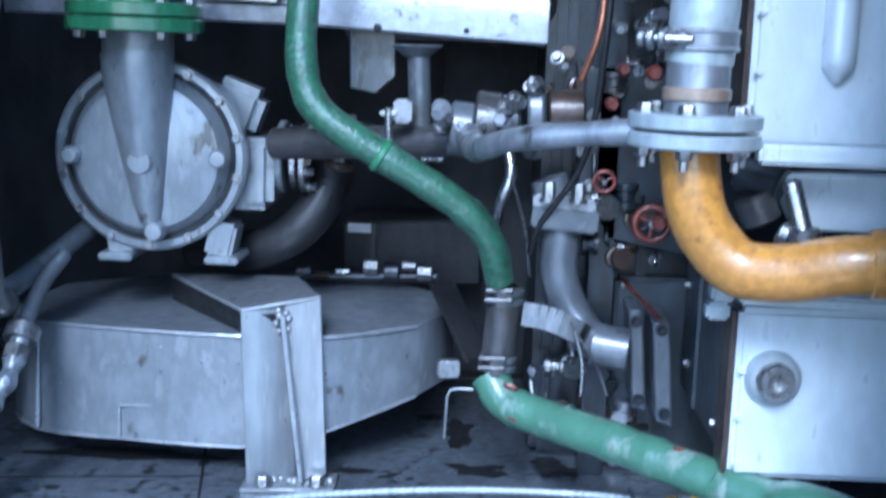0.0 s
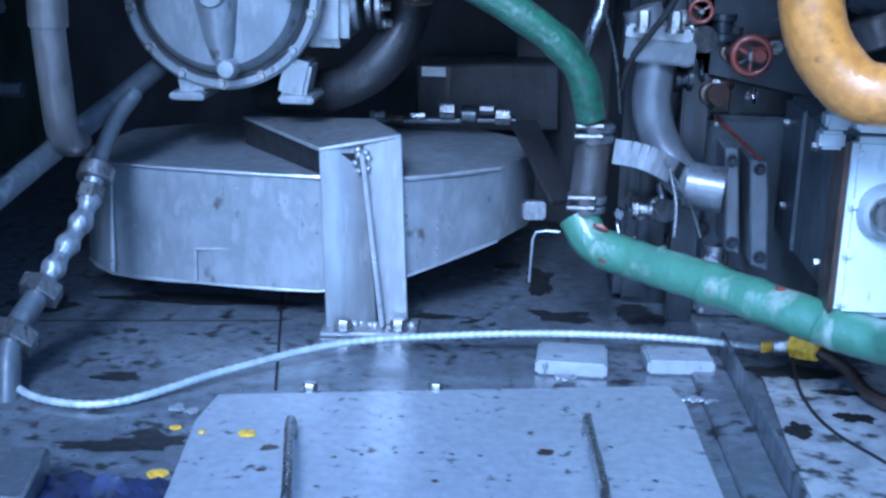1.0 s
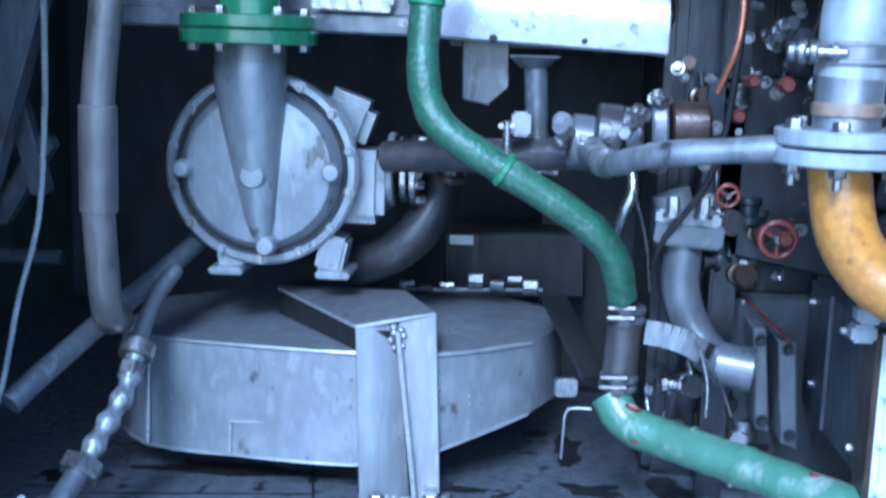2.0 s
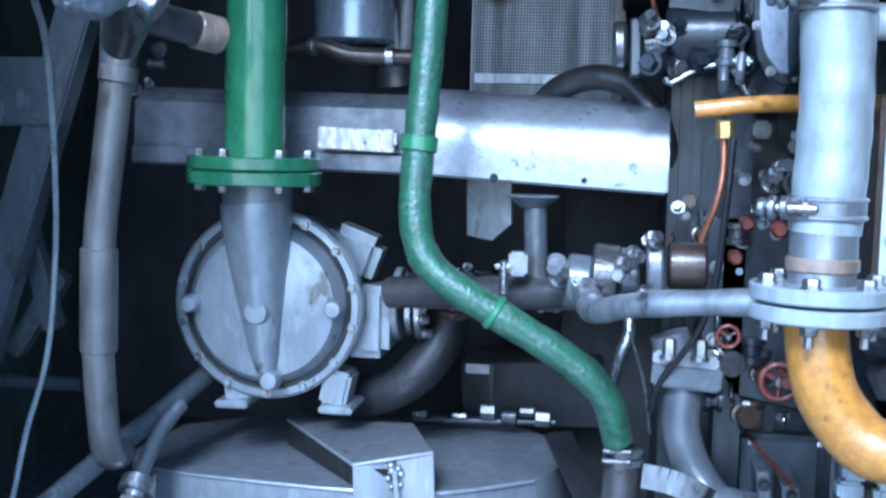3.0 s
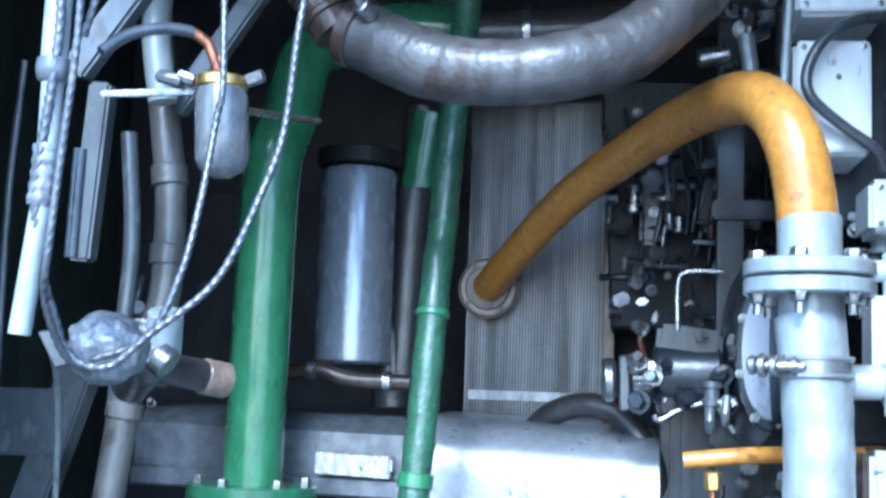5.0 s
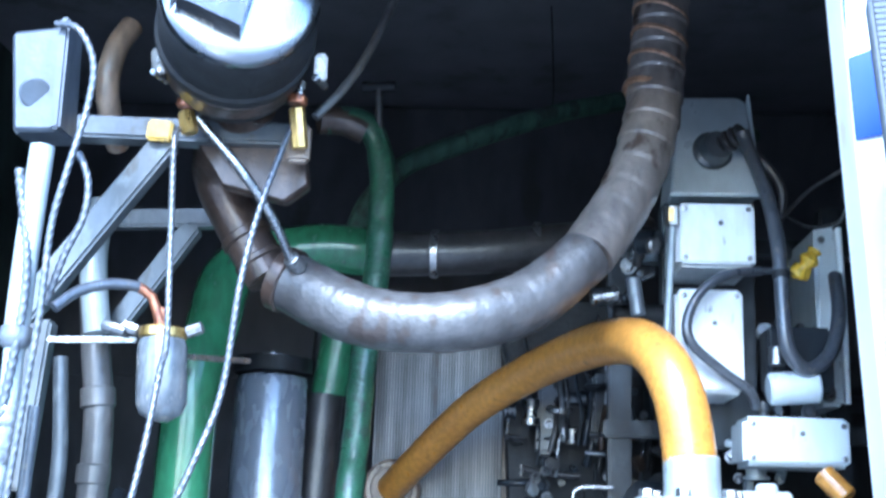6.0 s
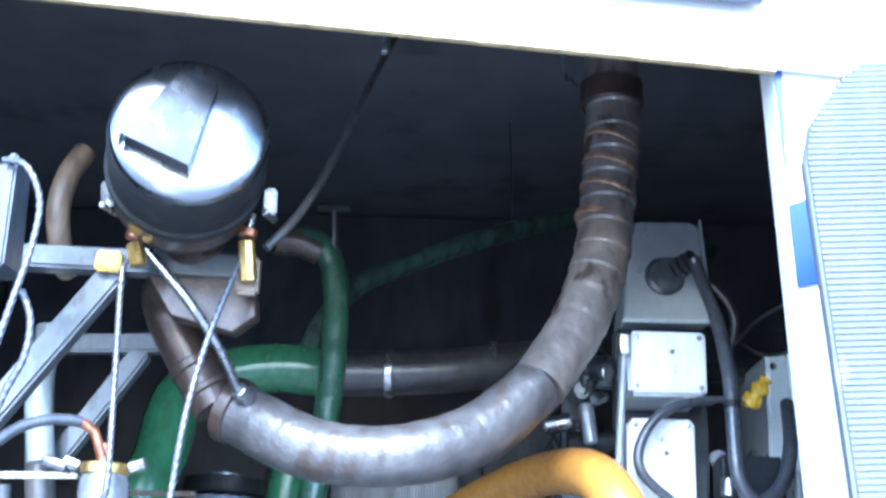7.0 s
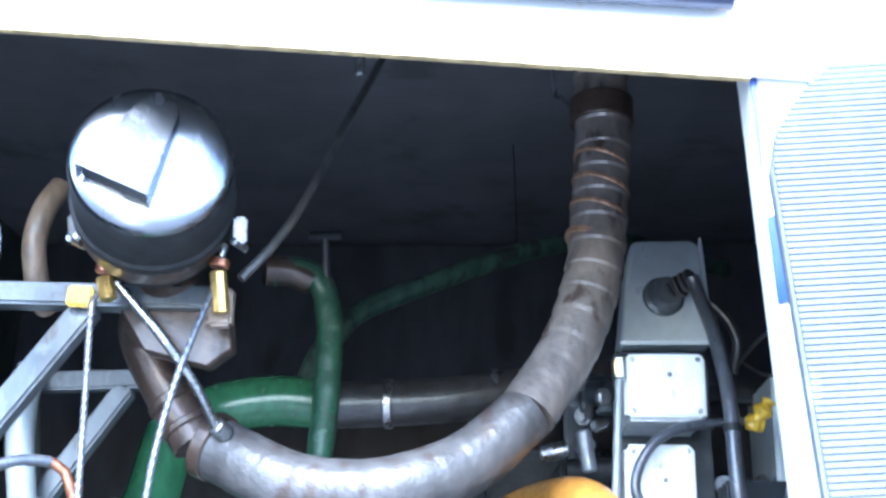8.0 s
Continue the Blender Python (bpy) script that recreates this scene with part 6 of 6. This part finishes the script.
part("handle", rod(B(), (0.068, 1.98, 2.681), (0.129, 1.98, 2.683), 0.009, seg=10), M["dark"], tv)
part("stem", rod(B(), (0.098, 1.98, 2.682), (0.102, 1.99, 2.604), 0.007, seg=10), M["lagging"], tv)
part("collar", tube(B(), [(-0.004, 1.975, 2.617), (0.039, 1.99, 2.62), (0.077, 2, 2.606)], 0.026, 16), M["brown"], tv, "brown rubber end sleeve")
rg = thing("air_regulator", (-0.09, 1.46, 2.037), "air filter regulator with clouded bowl and brass top", "regulator")
rt, rbm = Vector((-0.099, 1.46, 2.14)), Vector((-0.092, 1.46, 2.037))
hgt = (rt - rbm).length
part("bowl", lathe(B(), rbm, rt - rbm, [(0, 0), (0.01, 0), (0.026, 0.01), (0.031, 0.022), (0.031, hgt - 0.012), (0.028, hgt), (0, hgt)], 28), M["bowl"], rg)
part("cap", rod(B(), rt, rt + Vector((0, 0, 0.014)), 0.03, seg=24), M["brass"], rg, "brass regulator top")
part("stem", rod(B(), rt + Vector((-0.004, 0, 0.012)), rt + Vector((-0.004, 0, 0.04)), 0.009, seg=10), M["copper"], rg)
for dx in (-0.03, 0.03, -0.045):
    part("side_fitting", rod(B(), rt + Vector((dx, -0.004, 0.008)), rt + Vector((dx * 1.7, -0.004, 0.016)), 0.008, seg=8), M["bolt"], rg)
part("support_bar", span(B(), (-0.248, 1.47, 2.137), (-0.133, 1.47, 2.14), 0.012, 0.007, 0.002), M["steel"], rg)
part("support_bar", span(B(), (-0.082, 1.49, 2.123), (-0.018, 1.6, 2.135), 0.012, 0.007, 0.002), M["steel"], rg)
part("feed_tube", tube(B(), [(-0.211, 1.38, 2.162), (-0.19, 1.4, 2.187), (-0.156, 1.42, 2.201), (-0.13, 1.44, 2.202)], 0.007, 12), M["cable"], rg, "pale plastic feed tube")
part("feed_end", tube(B(), [(-0.133, 1.44, 2.203), (-0.115, 1.45, 2.192), (-0.103, 1.455, 2.161)], 0.0065, 12), M["copper"], rg, "copper coloured tube end")
te = thing("taped_tee", (-0.224, 1.5, 1.812), "tape-wrapped pipe tee with a tied cable", "pipe tee")
tc = Vector((-0.199, 1.42, 1.838))
bm = B()
bmesh.ops.create_icosphere(bm, subdivisions=4, radius=1.0)
for v in bm.verts:
    k = 1 + 0.14 * noise.noise(v.co * 2.5) + 0.07 * noise.noise(v.co * 7) + 0.03 * noise.noise(v.co * 16)
    v.co = tc + Vector((v.co.x * 0.045 * k, v.co.y * 0.04 * k, v.co.z * 0.04 * k))
part("tape_wrap", bm, M["tape"], te, "wrinkled silver tape")
part("socket", tube(B(), [(-0.216, 1.55, 1.852), (-0.231, 1.6, 1.827), (-0.285, 1.7, 1.799)], lambda w, t: 0.032 - 0.006 * w / t, 20), M["lagging"], te)
part("collar", rod(B(), (-0.188, 1.56, 1.889), (-0.196, 1.58, 1.838), 0.022, seg=18), M["pale"], te)
part("clamp", rod(B(), (-0.196, 1.56, 1.836), (-0.179, 1.56, 1.823), 0.02, seg=14), M["bolt"], te)
part("arm", tube(B(), [(-0.229, 1.62, 1.825), (-0.201, 1.66, 1.818), (-0.179, 1.7, 1.813)], 0.021, 18), M["lagging"], te)
part("arm_end", rod(B(), (-0.183, 1.69, 1.813), (-0.16, 1.72, 1.808), 0.024, seg=18), M["cream"], te, "cream painted arm end")
part("tie_tag", slab(B(), [(-0.232, 1.32, 1.851), (-0.213, 1.32, 1.854), (-0.194, 1.32, 1.818), (-0.21, 1.32, 1.814)], (0, 0.008, 0), 0.002), M["cable"], te, "pale plastic tie tag")
solid("drop_pipe", tube(B(), [(-0.286, 1.72, 2.386), (-0.281, 1.7, 2.285), (-0.265, 1.7, 2.184)], 0.02, 16), M["pale"], "pale pipe standing behind the braces", "pipe")
solid("drop_rod", tube(B(), [(-0.345, 1.78, 2.158), (-0.33, 1.78, 2), (-0.336, 1.78, 1.855), (-0.348, 1.8, 1.734)], 0.012, 12), M["frame_grey"], "grey rod beside the drop pipe", "pipe")
solid("bracket_post", span(B(), (-0.306, 1.6, 2.183), (-0.319, 1.6, 1.952), 0.03, 0.03, 0.004, up=(0, 1, 0)), M["frame_grey"], "grey frame post behind the conduit", "post")
solid("glossy_sleeve", tube(B(), [(-0.189, 1.3, 2.037), (-0.19, 1.3, 1.98), (-0.191, 1.3, 1.926)], 0.007, 12), M["cable"], "white sleeve on the frame", "sleeve")
solid("shade_pipe", tube(B(), [(-0.01, 2.35, 2.33), (-0.023, 2.35, 2.089), (-0.035, 2.35, 1.814), (-0.06, 2.35, 1.913), (-0.048, 2.35, 1.772)], 0.036, 20), M["lagging"], "dull grey upright pipe behind the green hose", "pipe")
solid("green_sleeve", tube(B(), [(0.008, 2.34, 2.316), (-0.001, 2.34, 2.256), (-0.009, 2.34, 2.174)], 0.038, 20), M["green"], "green sleeve on the upright pipe", "sleeve")
for p, d in (((0.195, 2.2, 2.467), 1), ((0.389, 2.24, 2.497), 1)):
    cl = ringed(B(), V(p, -0.008, 0, -0.035), V(p, 0.008, 0, -0.035), 0.046, 0.03)
    tagged(solid("band_clamp", cl, M["steel"], "steel band clamp on the cross hose", "clamp", "cross hose clamps"))
for p in ((-0.164, 2.19, 1.832), (-0.031, 2.19, 1.817)):
    tagged(solid("band_clamp", ringed(B(), V(p, -0.008, 0.01, 0), V(p, 0.008, 0.01, 0), 0.017, 0.01), M["steel"], "small steel clamp on the brown hose", "clamp", "brown hose clamps"))
for p in ((-0.021, 1.172, 2.641), (0.224, 1.172, 2.606)):
    tagged(solid("screw", lathe(B(), p, (0, -1, 0), [(0, 0), (0.003, 0), (0.003, 0.002), (0.002, 0.003), (0, 0.003)], 10), M["steel"], "small screw at the lintel", "screw", "lintel screws"))
solid("post_seam", span(B(), (post_x(2.6) + 0.075, 1.187, 2.6), (post_x(1.9) + 0.075, 1.187, 1.9), 0.004, 0.004, 0.001, up=(0, 1, 0)), M["tap"], "thin yellowed sealant line on the post", "sealant")

bm = B()
slab(bm, [V((0.622, 1.847, 0.916)), V((0.809, 1.918, 0.916)), (0.95, 1.72, 0.916), (0.95, 1.2, 0.916), V((0.607, 1.405, 0.916))], (0, 0, -0.004), 0.001)
solid("side_plate", bm, M["worn_plate"], "pale grey steel plate beyond the rail, oil stained", "cover plate")
# ---- oil on the floor and plate ----
def stain(p, rx, ry, seed, z, mat, label):
    """A flat dried spill with a ragged edge."""
    rng = random.Random(seed)
    off = Vector((rng.uniform(0, 50), rng.uniform(0, 50), 0))
    bm = B()
    mid = bm.verts.new((p[0], p[1], z + 0.0006))
    ring = []
    for k in range(44):
        a = k * math.tau / 44
        n = 0.75 + 0.55 * noise.noise(Vector((math.cos(a) * 1.3, math.sin(a) * 1.3, seed)) + off) + 0.3 * noise.noise(Vector((math.cos(a) * 4, math.sin(a) * 4, seed)) + off)
        ring.append(bm.verts.new((p[0] + rx * n * math.cos(a), p[1] + ry * n * math.sin(a), z + 0.0002)))
    for k in range(44):
        bm.faces.new((mid, ring[k], ring[(k + 1) % 44]))
    return tagged(solid("oil_stain", bm, mat, label, "stain", "oil stains"), kind="stuff")
for k, (p, rx, ry) in enumerate((((0.31, 2.242, 0.913), 0.035, 0.1), ((0.338, 2.062, 0.913), 0.07, 0.035), ((0.254, 2.339, 0.913), 0.03, 0.025), ((0.145, 2.034, 0.913), 0.05, 0.02), ((0.682, 1.852, 0.913), 0.09, 0.03), ((0.634, 1.653, 0.913), 0.025, 0.03), ((0.722, 1.7, 0.913), 0.03, 0.022), ((0.713, 1.784, 0.913), 0.04, 0.012), ((-0.259, 1.722, 0.913), 0.045, 0.02), ((-0.22, 1.501, 0.913), 0.06, 0.02), ((-0.16, 1.525, 0.913), 0.05, 0.03), ((0.564, 1.533, 0.913), 0.02, 0.016), ((-0.103, 2.039, 0.913), 0.01, 0.03), ((-0.478, 1.998, 0.913), 0.07, 0.05), ((-0.248, 2.062, 0.913), 0.2, 0.03), ((0.47, 2.082, 0.913), 0.04, 0.06), ((0.423, 1.785, 0.913), 0.02, 0.012))):
    stain(p, rx, ry, k, 0.9125 if p[0] < 0.42 else 0.9165, M["black"], "black oil stain on the grey floor")
for k, (p, r) in enumerate((((0.319, 1.537, 0.921), 0.016), ((-0.008, 1.51, 0.921), 0.014), ((-0.005, 1.451, 0.921), 0.01), ((0.072, 1.493, 0.921), 0.005), ((0.103, 1.504, 0.921), 0.004), ((0.142, 1.514, 0.921), 0.004), ((0.172, 1.518, 0.921), 0.005), ((0.208, 1.518, 0.921), 0.004), ((0.241, 1.518, 0.921), 0.004), ((0.194, 1.447, 0.921), 0.006), ((0.066, 1.418, 0.921), 0.005), ((0.395, 1.562, 0.921), 0.005), ((0.124, 1.61, 0.921), 0.003), ((0.276, 1.458, 0.921), 0.004), ((0.441, 1.479, 0.921), 0.006))):
    stain(p, r, r * 0.7, 100 + k, 0.9205, M["brown"], "dark rust spot on the pale plate")

# ---- small engine auxiliaries filling the dark side ----
def auxiliaries(name, corners, deep, count, seed, label, mats):
    """Short pipes, unions, brackets and nuts between two corners of the engine side."""
    rng = random.Random(seed)
    a, b = Vector(corners[0]), Vector(corners[1])
    t = thing(name, ((a.x + b.x) / 2, max(a.y, b.y) + deep, min(a.z, b.z)), label, "engine part")
    size = min(abs(a.x - b.x), abs(a.z - b.z))
    for k in range(count):
        p = Vector((rng.uniform(a.x, b.x), rng.uniform(a.y, b.y) + rng.uniform(0, deep), rng.uniform(a.z, b.z)))
        mat = M[rng.choice(mats)]
        kind = rng.random()
        if kind < 0.3:
            way = Vector((rng.uniform(-0.15, 0.15), rng.uniform(-0.2, 0.2), 1)) if rng.random() < 0.65 else Vector((1, rng.uniform(-0.2, 0.2), rng.uniform(-0.15, 0.15)))
            q = p + way * size * rng.uniform(0.15, 0.4)
            r = rng.uniform(0.003, 0.008)
            part("pipe", tube(B(), [p, p.lerp(q, 0.4) + Vector((rng.uniform(-0.004, 0.004), -0.012, rng.uniform(-0.004, 0.004))), q], r, 10), mat, t)
        elif kind < 0.55:
            ax = rng.choice((Vector((1, 0, 0)), Vector((0, 0, 1)), Vector((0.3, -1, 0.1))))
            r = rng.uniform(0.008, 0.022)
            h = rng.uniform(0.02, 0.05)
            part("union", lathe(B(), p, ax, [(0, 0), (r, 0), (r, h * 0.25), (r * 0.75, h * 0.3), (r * 0.75, h * 0.7), (r * 0.95, h * 0.75), (r * 0.95, h), (0, h)], 14), mat, t)
        elif kind < 0.8:
            part("nut", hexbolt(B(), p, (rng.uniform(-0.6, 0.6), -1, rng.uniform(-0.4, 0.8)), rng.uniform(0.005, 0.011), rng.uniform(0.01, 0.022)), M["bolt"] if rng.random() < 0.6 else mat, t)
        else:
            part("lug", box(B(), p, (rng.uniform(0.01, 0.03), rng.uniform(0.01, 0.03), rng.uniform(0.01, 0.03)), (0, rng.uniform(-25, 25), rng.uniform(-20, 20)), 0.004), mat, t)
    return t
DULL = ("engine", "engine", "dark", "lagging", "alu", "steel", "brown")
auxiliaries("pump_drive", ((0.432, 2.05, 1.613), (0.613, 2.05, 1.461)), 0.08, 34, 1, "oily grey unions and pipes on the engine side", DULL + ("frame_grey",))
auxiliaries("pump_drive", ((0.482, 2.04, 1.402), (0.633, 2.04, 1.265)), 0.03, 18, 2, "dark studs and pipes round the valve wheels", DULL)
auxiliaries("governor_linkage", ((0.332, 2.2, 2.177), (0.585, 2.15, 1.915)), 0.1, 40, 3, "dark linkage and injector unions on the engine", DULL)
auxiliaries("pump_outlet", ((-0.013, 2.14, 1.483), (0.277, 2.1, 1.384)), 0.06, 22, 4, "dull pipe unions beside the pump outlet", DULL)
auxiliaries("rocker_gear", ((0.319, 2.25, 2.238), (0.628, 2.2, 2.015)), 0.1, 44, 5, "dark oily rocker gear with small bright nuts", ("dark", "engine", "dark", "engine", "lagging"))
auxiliaries("box_wiring", ((0.728, 1.9, 2.271), (0.853, 1.88, 2.111)), 0.08, 20, 6, "pale unions and brackets behind the grey hose", ("frame_grey", "pale", "engine", "alu", "lagging"))
auxiliaries("hose_fittings", ((0.51, 1.92, 2.47), (0.593, 1.9, 2.213)), 0.08, 20, 7, "bright small fittings beside the control boxes", ("engine", "alu", "steel", "pale", "lagging"))
auxiliaries("gearbox_fittings", ((0.426, 2.08, 1.108), (0.602, 2.04, 0.971)), 0.06, 26, 8, "oily small fittings low beside the gearbox", ("engine", "dark", "alu", "steel", "brown"))
auxiliaries("riser_fittings", ((0.672, 1.85, 2.123), (0.76, 1.82, 1.993)), 0.06, 16, 9, "pale fittings crowded beside the riser", ("pale", "alu", "frame_grey", "white_box"))
auxiliaries("riser_fittings", ((0.491, 1.95, 1.931), (0.593, 1.92, 1.754)), 0.06, 22, 10, "grey fittings behind the riser pipe", ("engine", "alu", "frame_grey", "steel"))
auxiliaries("riser_fittings", ((0.528, 2, 1.71), (0.691, 1.96, 1.534)), 0.08, 26, 12, "bright and dark unions beside the side panel", ("engine", "alu", "lagging", "steel", "pale"))
auxiliaries("frame_fittings", ((-0.544, 2.2, 2.001), (-0.32, 2.15, 1.71)), 0.08, 14, 13, "dull fittings among the frame pipes", ("engine", "dark", "lagging", "frame_grey"))
for k in range(5):
    x = 0.47 + 0.13 * k
    part("cast_rib", span(B(), (x, 2.132, 0.98), (x, 2.132, 1.84), 0.016, 0.02, 0.004, up=(0, 1, 0)), M["engine"], crank)

oc = thing("oval_cover", (0.567, 1.86, 1.766), "slate grey oval cover on the engine side", "cover")
o0, ox, oz = Vector((0.564, 1.86, 1.872)), abs((0.607, 1.86, 1.873)[0] - (0.564, 1.86, 1.872)[0]), abs((0.56, 1.86, 1.98)[2] - (0.564, 1.86, 1.872)[2])
for name, f, dy in (("rim", 1.0, 0.0), ("lid", 0.86, -0.007)):
    part(name, slab(B(), [o0 + Vector((ox * f * math.cos(k * math.tau / 36), dy, oz * f * math.sin(k * math.tau / 36))) for k in range(36)], (0, 0.03, 0), 0.003), M["canister" if name == "lid" else "engine"], oc)
for k in range(8):
    a = k * math.tau / 8 + 0.3
    part("bolt", hexbolt(B(), o0 + Vector((ox * 0.93 * math.cos(a), 0, oz * 0.93 * math.sin(a))), (0, -1, 0), 0.005, 0.007), M["bolt"], oc)
